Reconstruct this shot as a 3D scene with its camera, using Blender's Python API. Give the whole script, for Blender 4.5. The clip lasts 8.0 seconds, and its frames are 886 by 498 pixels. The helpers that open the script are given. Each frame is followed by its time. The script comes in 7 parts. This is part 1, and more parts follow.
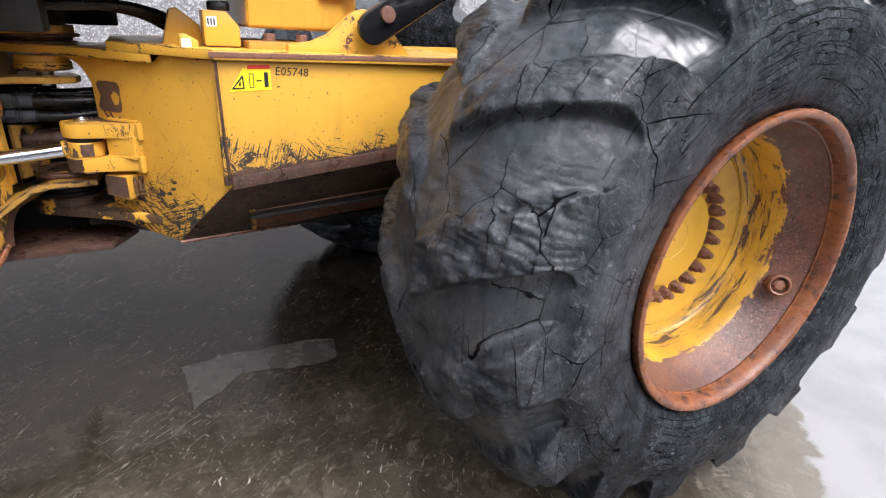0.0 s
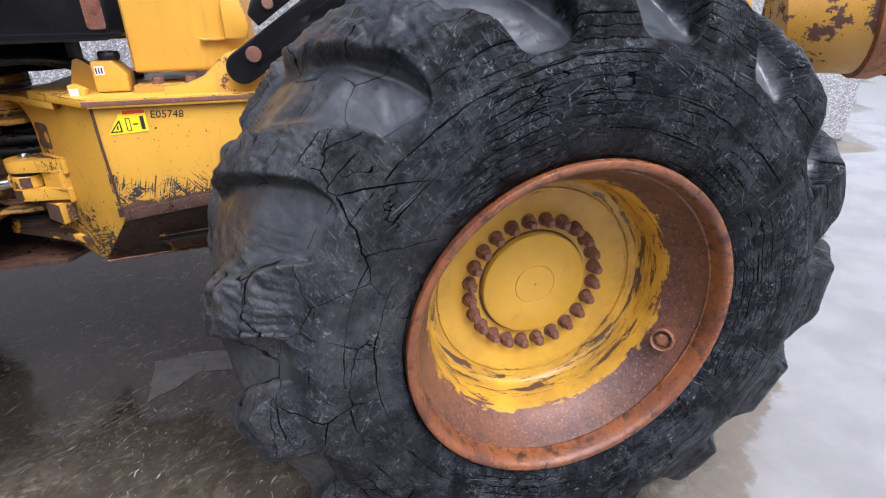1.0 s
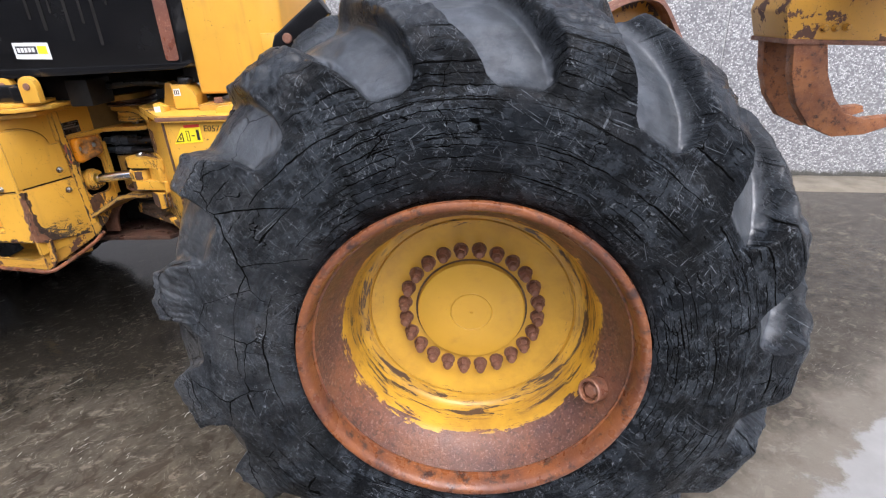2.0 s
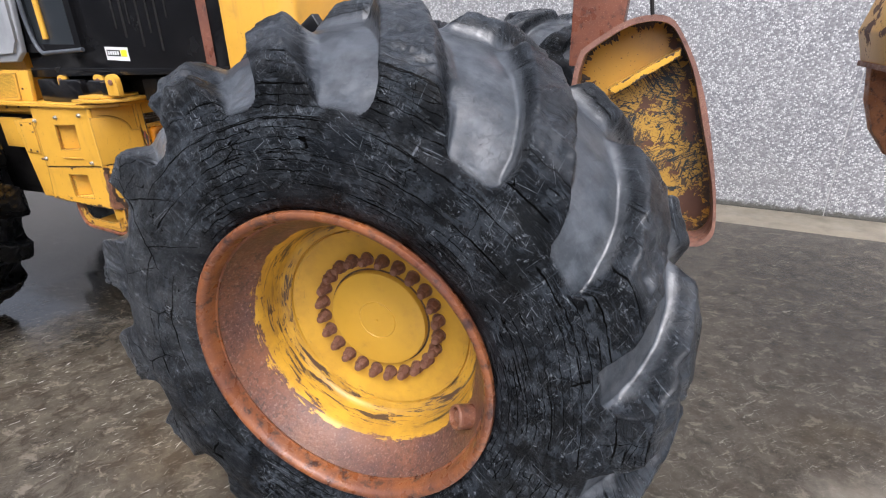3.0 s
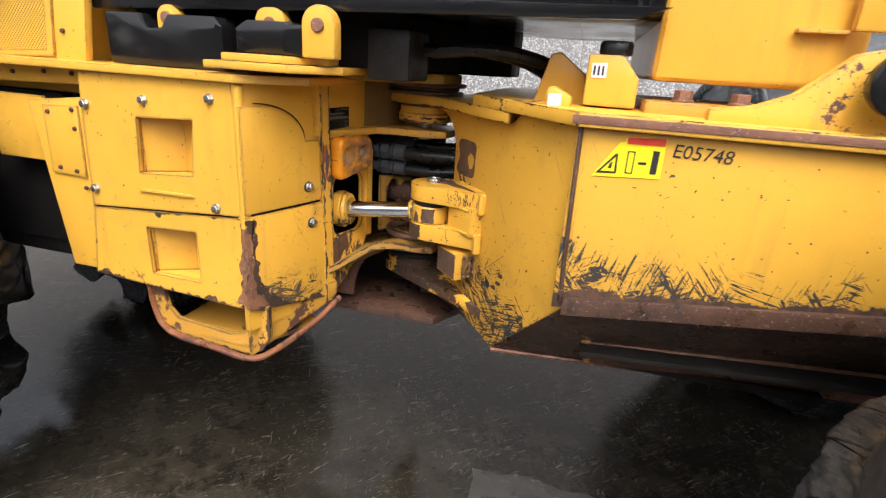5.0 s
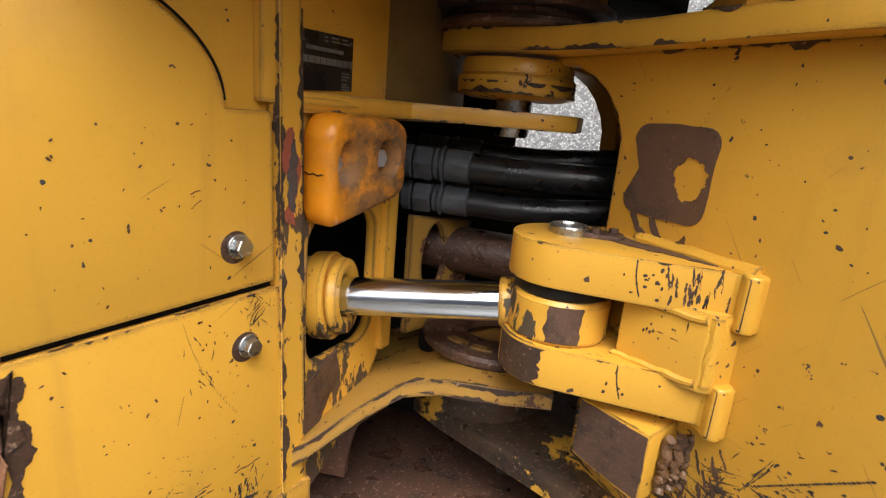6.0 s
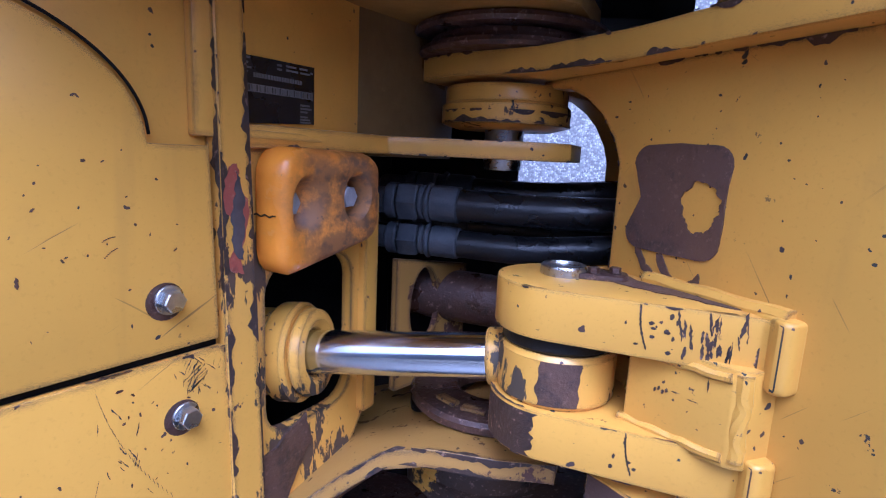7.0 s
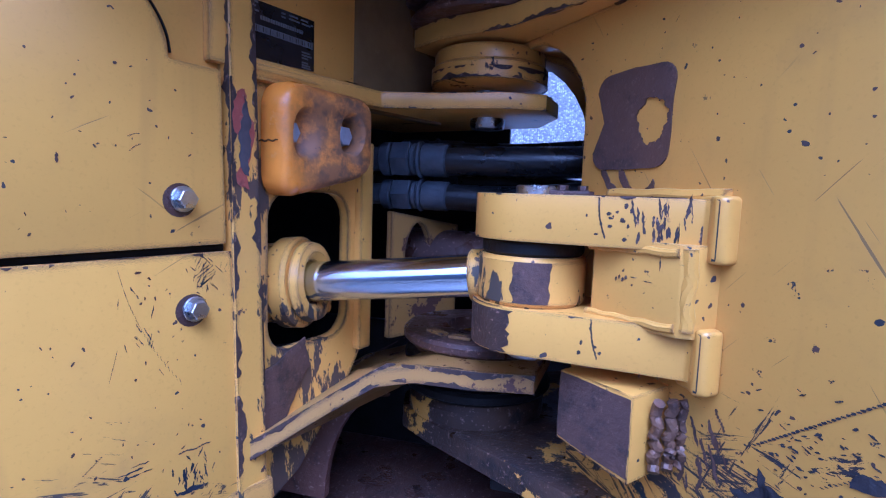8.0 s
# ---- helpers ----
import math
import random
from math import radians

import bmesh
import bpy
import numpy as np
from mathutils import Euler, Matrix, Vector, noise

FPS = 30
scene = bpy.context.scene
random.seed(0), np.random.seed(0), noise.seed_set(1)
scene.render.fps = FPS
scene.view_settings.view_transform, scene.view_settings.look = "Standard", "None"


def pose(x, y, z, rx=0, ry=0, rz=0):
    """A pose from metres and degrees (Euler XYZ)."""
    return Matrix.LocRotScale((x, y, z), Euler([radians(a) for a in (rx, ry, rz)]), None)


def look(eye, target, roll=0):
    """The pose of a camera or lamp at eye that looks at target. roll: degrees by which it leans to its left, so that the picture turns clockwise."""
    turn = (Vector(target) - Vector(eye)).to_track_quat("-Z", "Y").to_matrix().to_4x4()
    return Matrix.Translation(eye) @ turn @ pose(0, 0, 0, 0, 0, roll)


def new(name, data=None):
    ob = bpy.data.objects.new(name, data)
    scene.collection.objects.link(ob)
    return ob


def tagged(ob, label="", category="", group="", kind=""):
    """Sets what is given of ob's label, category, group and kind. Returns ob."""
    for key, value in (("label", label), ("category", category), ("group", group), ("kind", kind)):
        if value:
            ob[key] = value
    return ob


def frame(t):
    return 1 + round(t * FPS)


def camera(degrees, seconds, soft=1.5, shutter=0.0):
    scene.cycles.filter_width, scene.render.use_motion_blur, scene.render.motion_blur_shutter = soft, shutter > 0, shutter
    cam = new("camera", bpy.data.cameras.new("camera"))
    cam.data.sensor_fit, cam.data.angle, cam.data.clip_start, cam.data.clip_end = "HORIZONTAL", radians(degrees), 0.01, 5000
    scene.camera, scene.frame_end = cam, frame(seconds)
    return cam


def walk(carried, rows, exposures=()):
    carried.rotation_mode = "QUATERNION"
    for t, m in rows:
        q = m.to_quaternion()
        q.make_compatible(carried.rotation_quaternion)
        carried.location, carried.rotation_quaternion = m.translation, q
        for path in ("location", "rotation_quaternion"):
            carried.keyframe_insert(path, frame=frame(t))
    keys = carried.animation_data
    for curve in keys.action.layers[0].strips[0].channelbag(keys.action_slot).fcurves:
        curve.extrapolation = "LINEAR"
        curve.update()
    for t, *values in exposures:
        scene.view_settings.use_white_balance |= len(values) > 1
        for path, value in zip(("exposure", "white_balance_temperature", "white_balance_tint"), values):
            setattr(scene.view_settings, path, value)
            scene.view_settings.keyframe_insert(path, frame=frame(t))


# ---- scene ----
cam = camera(80.78, 8.0, soft=1.1, shutter=0.07)
HUB = 0.86  # height of the wheel's axle over the ground
# seconds, eye (from the wheel's centre), yaw, pitch, roll
PATH = [
    (0.0, -1.3882, -0.7112, 0.5622, -29.873, -22.645, 3.429),
    (0.5, -0.9880, -0.8970, 0.5947, -23.421, -23.574, 0.892),
    (1.0, -0.6209, -0.9426, 0.7384, -16.013, -25.158, -0.356),
    (1.2, -0.5370, -0.9840, 0.8192, -13.210, -26.766, -0.428),
    (2.3, 0.2611, -1.0640, 0.8109, 10.771, -23.961, -2.805),
    (2.5, 0.4000, -1.0018, 0.8285, 14.096, -24.147, -2.793),
    (3.0, 0.6802, -0.9601, 0.8315, 20.658, -23.493, -1.449),
    (3.5, 0.5161, -0.8934, 0.8383, 21.892, -23.699, -1.478),
    (4.0, -0.0197, -0.8805, 0.8296, 18.302, -23.144, 0.653),
    (4.5, -0.6541, -0.5530, 0.6601, 16.172, -21.986, 1.922),
    (4.7, -0.8894, -0.3567, 0.6120, 15.824, -20.910, 2.810),
    (5.8, -1.6086, 0.6057, 0.3796, 9.738, -16.306, 5.470),
    (6.0, -1.6028, 0.7162, 0.3554, 10.701, -14.728, 5.088),
    (6.5, -1.5680, 0.7886, 0.3844, 13.389, -13.654, 3.722),
    (7.0, -1.5682, 0.7937, 0.3435, 14.099, -10.078, 2.749),
    (7.5, -1.5575, 0.7666, 0.2829, 14.448, -7.426, 2.621),
    (8.0, -1.5237, 0.7373, 0.2394, 15.290, -5.943, 2.016),
]
EXPOSURES = [(0.0, 1.34, 6200, 14), (0.5, 1.18, 6000, 16), (1.0, 1.10, 5900, 17), (2.5, 1.14, 6100, 14), (3.5, 1.14, 6100, 14), (4.2, 1.32, 6150, 12), (4.7, 1.42, 6400, 12), (5.8, 1.28, 6900, 7), (6.0, 1.26, 6600, 9), (6.5, 1.34, 5200, 21), (7.0, 1.30, 4350, 30), (7.5, 1.24, 4050, 35), (8.0, 1.18, 3750, 33)]
walk(cam, [(t, pose(x, y, z + HUB, 90 + pitch, 0, yaw) @ pose(0, 0, 0, 0, 0, roll)) for t, x, y, z, yaw, pitch, roll in PATH], EXPOSURES)

# ---------------------------------------------------------------- world and light: overcast sky
SUN_EL, SUN_AZ = 58.0, 162.0
world = bpy.data.worlds.new("overcast")
scene.world = world
world.use_nodes = True
wn, wl = world.node_tree.nodes, world.node_tree.links
sky = wn.new("ShaderNodeTexSky")
sky.sky_type = "NISHITA"
sky.sun_disc = False
sky.sun_elevation, sky.sun_rotation = radians(SUN_EL), radians(SUN_AZ)
sky.air_density, sky.dust_density, sky.ozone_density = 1.0, 6.0, 1.0
grey = wn.new("ShaderNodeHueSaturation")
grey.inputs["Saturation"].default_value = 0.35
wl.new(sky.outputs[0], grey.inputs["Color"])
wl.new(grey.outputs[0], wn["Background"].inputs["Color"])
wn["Background"].inputs["Strength"].default_value = 0.15
sun = new("sun", bpy.data.lights.new("sun", "SUN"))
sun.data.energy, sun.data.angle, sun.data.color = 0.6, radians(45), (1.0, 0.98, 0.95)
sun.matrix_world = look((8 * math.sin(radians(SUN_AZ)), 8 * math.cos(radians(SUN_AZ)), 8 * math.tan(radians(SUN_EL))), (0, 0, 0))


# ---------------------------------------------------------------- materials
class Nodes:
    """A few words for building node materials."""

    def __init__(self, name):
        self.mat = bpy.data.materials.new(name)
        self.mat.use_nodes = True
        self.n, self.l = self.mat.node_tree.nodes, self.mat.node_tree.links
        self.bsdf = self.n["Principled BSDF"]
        self.co = self.n.new("ShaderNodeTexCoord")

    def put(self, sock, value):
        if isinstance(value, bpy.types.NodeSocket):
            self.l.new(value, sock)
        elif sock.type == "RGBA" and len(value) == 3:
            sock.default_value = (*value, 1)
        else:
            sock.default_value = value

    def at(self, scale=(1, 1, 1), turn=(0, 0, 0), uv=False):
        m = self.n.new("ShaderNodeMapping")
        m.vector_type = "TEXTURE"
        m.inputs["Scale"].default_value = [1 / v for v in scale]
        m.inputs["Rotation"].default_value = [radians(a) for a in turn]
        self.l.new(self.co.outputs["UV" if uv else "Object"], m.inputs["Vector"])
        return m.outputs[0]

    def noise(self, scale, detail=4, rough=0.55, where=None, distort=0.0):
        t = self.n.new("ShaderNodeTexNoise")
        t.inputs["Scale"].default_value, t.inputs["Detail"].default_value = scale, detail
        t.inputs["Roughness"].default_value, t.inputs["Distortion"].default_value = rough, distort
        self.l.new(where or self.co.outputs["Object"], t.inputs["Vector"])
        return t.outputs["Fac"]

    def cells(self, scale, feature="F1", where=None, out="Distance", rand=1.0, flat=False):
        t = self.n.new("ShaderNodeTexVoronoi")
        t.feature, t.voronoi_dimensions = feature, "2D" if flat else "3D"
        t.inputs["Scale"].default_value, t.inputs["Randomness"].default_value = scale, rand
        self.l.new(where or self.co.outputs["Object"], t.inputs["Vector"])
        return t.outputs[out]

    def ramp(self, fac, lo, hi, a=0.0, b=1.0):
        m = self.n.new("ShaderNodeMapRange")
        m.interpolation_type = "SMOOTHSTEP"
        self.put(m.inputs["Value"], fac)
        for key, v in (("From Min", lo), ("From Max", hi), ("To Min", a), ("To Max", b)):
            m.inputs[key].default_value = v
        return m.outputs[0]

    def mix(self, fac, a, b, blend="MIX"):
        m = self.n.new("ShaderNodeMix")
        m.data_type, m.blend_type = "RGBA", blend
        self.put(m.inputs[0], fac), self.put(m.inputs[6], a), self.put(m.inputs[7], b)
        return m.outputs[2]

    def math(self, op, a, b=0.0):
        m = self.n.new("ShaderNodeMath")
        m.operation = op
        self.put(m.inputs[0], a), self.put(m.inputs[1], b)
        return m.outputs[0]

    def axis(self, i):
        s = self.n.new("ShaderNodeSeparateXYZ")
        self.l.new(self.co.outputs["Object"], s.inputs[0])
        return s.outputs[i]

    def random(self):
        return self.n.new("ShaderNodeObjectInfo").outputs["Random"]

    def bump(self, height, strength=0.3, distance=0.01):
        b = self.n.new("ShaderNodeBump")
        b.inputs["Strength"].default_value, b.inputs["Distance"].default_value = strength, distance
        self.l.new(height, b.inputs["Height"])
        self.l.new(b.outputs[0], self.bsdf.inputs["Normal"])

    def done(self, colour, rough=0.5, metal=0.0, spec=None, coat=0.0):
        self.put(self.bsdf.inputs["Base Color"], colour)
        self.put(self.bsdf.inputs["Roughness"], rough)
        self.put(self.bsdf.inputs["Metallic"], metal)
        if spec is not None:
            self.put(self.bsdf.inputs["Specular IOR Level"], spec)
        if coat:
            self.put(self.bsdf.inputs["Coat Weight"], coat)
            self.bsdf.inputs["Coat Roughness"].default_value = 0.12
        return self.mat


YELLOW, YELLOW_DULL = (0.70, 0.378, 0.048), (0.57, 0.30, 0.045)
RUST, RUST_DARK, STEEL_DARK = (0.20, 0.075, 0.035), (0.075, 0.035, 0.024), (0.03, 0.032, 0.036)


def paint(name, chips=0.5, scuffs=0.0, low=None, base=YELLOW, rust=0.0, edges=0.5, sill=None, smears=0.0):
    """Machine paint: round chips down to primer, worn edges, dark scratches, scuffs that thicken below the height low."""
    k = Nodes(name)
    col = k.mix(k.ramp(k.noise(3.0, 5), 0.3, 0.75), base, [c * 0.84 for c in base])
    col = k.mix(k.ramp(k.noise(300.0, 2), 0.55, 0.8, 0, 0.22), col, [c * 0.62 for c in base])
    # dirty film and runs
    col = k.mix(k.ramp(k.noise(9.0, 7, 0.65), 0.52, 0.85, 0, 0.45), col, (0.34, 0.20, 0.06))
    col = k.mix(k.ramp(k.noise(16.0, 4, 0.6, k.at((1, 1, 0.09))), 0.58, 0.75, 0, 0.30), col, (0.30, 0.17, 0.05))
    # chips: small irregular spots in clusters
    warp = k.n.new("ShaderNodeVectorMath")
    warp.operation = "MULTIPLY_ADD"
    nz = k.n.new("ShaderNodeTexNoise")
    nz.inputs["Scale"].default_value, nz.inputs["Detail"].default_value = 90.0, 4
    k.l.new(k.co.outputs["Object"], nz.inputs["Vector"])
    k.l.new(nz.outputs["Color"], warp.inputs[0])
    warp.inputs[1].default_value = (0.012, 0.012, 0.012)
    k.l.new(k.co.outputs["Object"], warp.inputs[2])
    mask = None
    for scale, keep, size in ((62.0, 0.86, 0.07), (130.0, 0.80, 0.13)):
        vor = k.n.new("ShaderNodeTexVoronoi")
        vor.inputs["Scale"].default_value = scale
        k.l.new(warp.outputs[0], vor.inputs["Vector"])
        sep = k.n.new("ShaderNodeSeparateColor")
        k.l.new(vor.outputs["Color"], sep.inputs[0])
        pick = k.math("GREATER_THAN", k.math("ADD", sep.outputs[0], k.math("MULTIPLY", k.ramp(k.noise(3.3, 3), 0.42, 0.66), 0.16 * chips)), keep + 0.14 - 0.05 * chips)
        dot = k.math("MULTIPLY", pick, k.math("LESS_THAN", vor.outputs["Distance"], k.math("MULTIPLY", sep.outputs[1], size + 0.12)))
        mask = dot if mask is None else k.math("MAXIMUM", mask, dot)
    flake = k.math("MULTIPLY", k.ramp(k.noise(75.0, 6, 0.62), 0.72 - 0.045 * chips, 0.73 - 0.045 * chips), k.ramp(k.noise(4.5, 3), 0.46, 0.58))
    mask = k.math("MAXIMUM", mask, flake)
    # paint gone from edges
    if edges:
        bev = k.n.new("ShaderNodeBevel")
        bev.samples = 4
        bev.inputs["Radius"].default_value = 0.006 + 0.010 * edges
        geo = k.n.new("ShaderNodeNewGeometry")
        dt = k.n.new("ShaderNodeVectorMath")
        dt.operation = "DOT_PRODUCT"
        k.l.new(bev.outputs[0], dt.inputs[0])
        k.l.new(geo.outputs["Normal"], dt.inputs[1])
        bare = k.math("ADD", k.math("MULTIPLY", k.math("SUBTRACT", 1.0, dt.outputs["Value"]), 2.2), k.math("MULTIPLY", k.math("SUBTRACT", k.noise(24.0, 7, 0.72), 0.5), 1.0))
        bare = k.math("MULTIPLY", k.ramp(bare, 0.56 - 0.26 * edges, 0.58 - 0.26 * edges), k.math("LESS_THAN", dt.outputs["Value"], 0.995))
        mask = k.math("MAXIMUM", mask, bare)
    col = k.mix(mask, col, k.mix(k.ramp(k.noise(26.0, 4), 0.42, 0.58), (0.085, 0.045, 0.032), STEEL_DARK))
    if scuffs:
        def hatch(scale, turn, where, wide):
            """Fine scratches one way, in clumps of their own."""
            clump = k.ramp(k.noise(where, 4, 0.6, k.at((1, 1, 1), (turn, 31, turn))), 0.40, 0.62, -0.13, 0.03)
            return k.math("ADD", k.noise(scale, 6, 0.7, k.at((1.0, 1.0, wide), (0, turn, 0)), 0.5), clump)

        a = k.math("MAXIMUM", hatch(11.0, 52, 5.0, 15.0), hatch(13.0, -74, 6.0, 14.0))
        b = k.math("MAXIMUM", hatch(12.0, -31, 5.5, 17.0), hatch(10.0, 12, 4.5, 18.0))
        c = k.noise(24.0, 8, 0.74, k.at((1.0, 1.0, 1.6)), 0.4)
        zone = k.ramp(k.noise(2.6, 4, 0.6), 0.45, 0.65, -0.22, -0.13)
        if low is not None:
            near = k.ramp(k.math("ADD", k.axis(2), k.math("MULTIPLY", k.noise(5.0, 6, 0.7), 0.34)), low + 0.34, low + 0.13, -0.22, 0.085)
            zone = k.math("MAXIMUM", zone, near)
        line = k.math("MAXIMUM", k.ramp(k.math("ADD", a, zone), 0.615, 0.632), k.ramp(k.math("ADD", b, zone), 0.62, 0.637))
        line = k.math("MAXIMUM", line, k.ramp(k.math("ADD", c, zone), 0.635, 0.65))
        hair = k.math("MAXIMUM", k.noise(7.0, 3, 0.5, k.at((1, 1, 60.0), (0, 66, 0)), 0.10), k.noise(6.4, 3, 0.5, k.at((1, 1, 64.0), (0, -58, 0)), 0.10))
        hair = k.math("MULTIPLY", k.ramp(hair, 0.71, 0.73), k.ramp(k.noise(4.2, 4), 0.49, 0.58, 0.0, 0.6))
        line = k.math("MULTIPLY", k.math("MAXIMUM", line, hair), scuffs)
        col = k.mix(line, col, k.mix(k.ramp(k.noise(14.0, 3), 0.42, 0.55), (0.018, 0.028, 0.036), (0.040, 0.032, 0.030)))
        mask = k.math("MAXIMUM", mask, line)
    if sill:
        x0, z0, slope, high = sill
        over = k.math("SUBTRACT", k.axis(2), k.math("ADD", z0, k.math("MULTIPLY", k.math("SUBTRACT", k.axis(0), x0), slope)))
        peel = k.ramp(k.math("ADD", over, k.math("MULTIPLY", k.math("SUBTRACT", k.noise(9.0, 8, 0.68), 0.5), 0.11)), high + 0.002, high - 0.002)
        col = k.mix(peel, col, k.mix(k.ramp(k.noise(30.0, 6, 0.7), 0.4, 0.6), (0.050, 0.030, 0.024), (0.115, 0.060, 0.038)))
        mask = k.math("MAXIMUM", mask, peel)
    if smears:
        # rubbed places, bare in upright smears
        rub = k.math("ADD", k.noise(70.0, 6, 0.68, k.at((1.0, 1.0, 0.22), (8, 6, 0)), 0.3), k.ramp(k.noise(7.5, 4, 0.6), 0.46, 0.60, -0.22, 0.02 + 0.05 * smears))
        rub = k.ramp(rub, 0.53, 0.56)
        col = k.mix(k.math("MULTIPLY", rub, 0.92), col, k.mix(k.ramp(k.noise(12.0, 3), 0.42, 0.58), (0.050, 0.034, 0.032), (0.020, 0.026, 0.032)))
        mask = k.math("MAXIMUM", mask, rub)
    if rust:
        r = k.ramp(k.noise(7.0, 8, 0.72), 0.66 - 0.2 * rust, 0.68 - 0.2 * rust)
        col = k.mix(r, col, k.mix(k.noise(30.0, 5), (0.12, 0.055, 0.035), RUST_DARK))
        mask = k.math("MAXIMUM", mask, r)
    k.bump(k.math("ADD", k.math("MULTIPLY", mask, -0.6), k.math("MULTIPLY", k.noise(70.0, 3), 0.30)), 0.35, 0.002)
    return k.done(col, k.ramp(k.math("ADD", mask, k.math("MULTIPLY", k.noise(6.0, 4), 0.4)), 0.1, 1.2, 0.30, 0.68))


def wheel_paint():
    """Yellow disc that has rusted through on the outer barrel, scarred round the wheel."""
    k = Nodes("wheel_paint")
    x, y, z = k.axis(0), k.axis(1), k.axis(2)
    r = k.math("SQRT", k.math("ADD", k.math("MULTIPLY", x, x), k.math("MULTIPLY", z, z)))
    ang = k.math("ARCTAN2", z, x)
    pol = k.n.new("ShaderNodeCombineXYZ")
    k.put(pol.inputs[0], k.math("MULTIPLY", ang, 1.0)), k.put(pol.inputs[1], k.math("MULTIPLY", y, 22.0)), k.put(pol.inputs[2], k.math("MULTIPLY", r, 22.0))
    scar = k.noise(2.3, 8, 0.72, pol.outputs[0], 0.5)
    base = (0.62, 0.35, 0.035)
    col = k.mix(k.ramp(k.noise(4.0, 5), 0.3, 0.75), base, [c * 0.82 for c in base])
    col = k.mix(k.ramp(k.noise(12.0, 7, 0.65), 0.55, 0.8, 0, 0.5), col, (0.36, 0.19, 0.04))
    lift = k.math("SUBTRACT", k.ramp(r, 0.24, 0.325, -0.16, 0.045), k.ramp(r, 0.338, 0.352, 0.0, 0.10))
    cut = k.ramp(k.math("ADD", scar, lift), 0.585, 0.605)
    col = k.mix(k.math("MULTIPLY", k.ramp(r, 0.19, 0.34, 0.0, 0.55), k.ramp(k.noise(8.0, 8, 0.7), 0.38, 0.66)), col, (0.30, 0.155, 0.03))
    col = k.mix(k.ramp(k.math("ADD", k.noise(3.2, 8, 0.74, pol.outputs[0], 1.0), k.math("MULTIPLY", lift, 0.6)), 0.55, 0.62, 0, 0.7), col, (0.23, 0.125, 0.035))
    col = k.mix(cut, col, (0.085, 0.048, 0.028))
    edge = k.math("ADD", r, k.math("ADD", k.math("MULTIPLY", k.math("SUBTRACT", scar, 0.5), 0.055), k.math("MULTIPLY", k.math("SUBTRACT", k.noise(16.0, 7, 0.7), 0.5), 0.040)))
    gone = k.ramp(edge, 0.351, 0.3525)
    rust = k.mix(k.ramp(k.noise(7.0, 6, 0.65), 0.35, 0.65), (0.085, 0.038, 0.030), (0.15, 0.062, 0.038))
    rust = k.mix(k.ramp(k.noise(34.0, 7, 0.7), 0.5, 0.66), rust, (0.085, 0.042, 0.032))
    rust = k.mix(k.ramp(k.noise(120.0, 4, 0.7), 0.54, 0.63, 0, 0.55), rust, (0.28, 0.175, 0.135))
    rust = k.mix(k.ramp(k.noise(58.0, 6, 0.72), 0.54, 0.60, 0, 0.85), rust, (0.045, 0.025, 0.021))
    rust = k.mix(k.ramp(k.noise(3.6, 5), 0.5, 0.7, 0, 0.4), rust, (0.22, 0.085, 0.032))
    col = k.mix(gone, col, rust)
    k.bump(k.math("ADD", k.math("MULTIPLY", k.math("MAXIMUM", gone, cut), -0.6), k.math("MULTIPLY", k.noise(60.0, 6, 0.7), k.ramp(gone, 0, 1, 0.2, 1.3))), 0.55, 0.004)
    return k.done(col, k.ramp(k.math("ADD", gone, k.math("MULTIPLY", k.noise(18.0, 5), 0.5)), 0.2, 1.3, 0.36, 0.40))


def rusty(name, a=RUST, b=RUST_DARK, c=(0.36, 0.14, 0.05), rough=0.55, yellow=0.0, metal=0.0, fleck=0.55):
    k = Nodes(name)
    col = k.mix(k.ramp(k.noise(5.0, 6, 0.65), 0.35, 0.65), a, c)
    col = k.mix(k.ramp(k.noise(26.0, 7, 0.7), 0.5, 0.68), col, b)
    col = k.mix(k.ramp(k.noise(160.0, 3, 0.7), 0.58, 0.7, 0, fleck), col, (0.42, 0.27, 0.19))
    if yellow:
        col = k.mix(k.ramp(k.noise(8.5, 8, 0.7), 0.74 - 0.2 * yellow, 0.755 - 0.2 * yellow), col, YELLOW)
    k.bump(k.math("ADD", k.noise(45.0, 6, 0.7), k.math("MULTIPLY", k.noise(220.0, 3), 0.5)), 0.5, 0.004)
    return k.done(col, k.ramp(k.noise(18.0, 5), 0.3, 0.7, rough - 0.2, rough + 0.2), metal)


def plain(name, col, rough=0.5, metal=0.0, vary=0.25, scale=20.0, bump=0.15, coat=0.0, spec=None):
    k = Nodes(name)
    c = k.mix(k.ramp(k.noise(scale, 6, 0.65), 0.3, 0.75), col, [v * (1 - vary) for v in col])
    c = k.mix(k.ramp(k.noise(scale * 7, 4, 0.7), 0.62, 0.8, 0, vary), c, [min(1, v * 1.5 + 0.02) for v in col])
    k.bump(k.noise(scale * 4, 5), bump, 0.003)
    return k.done(c, k.ramp(k.noise(scale * 0.6, 5), 0.3, 0.7, max(0.03, rough - 0.12), rough + 0.12), metal, coat=coat, spec=spec)


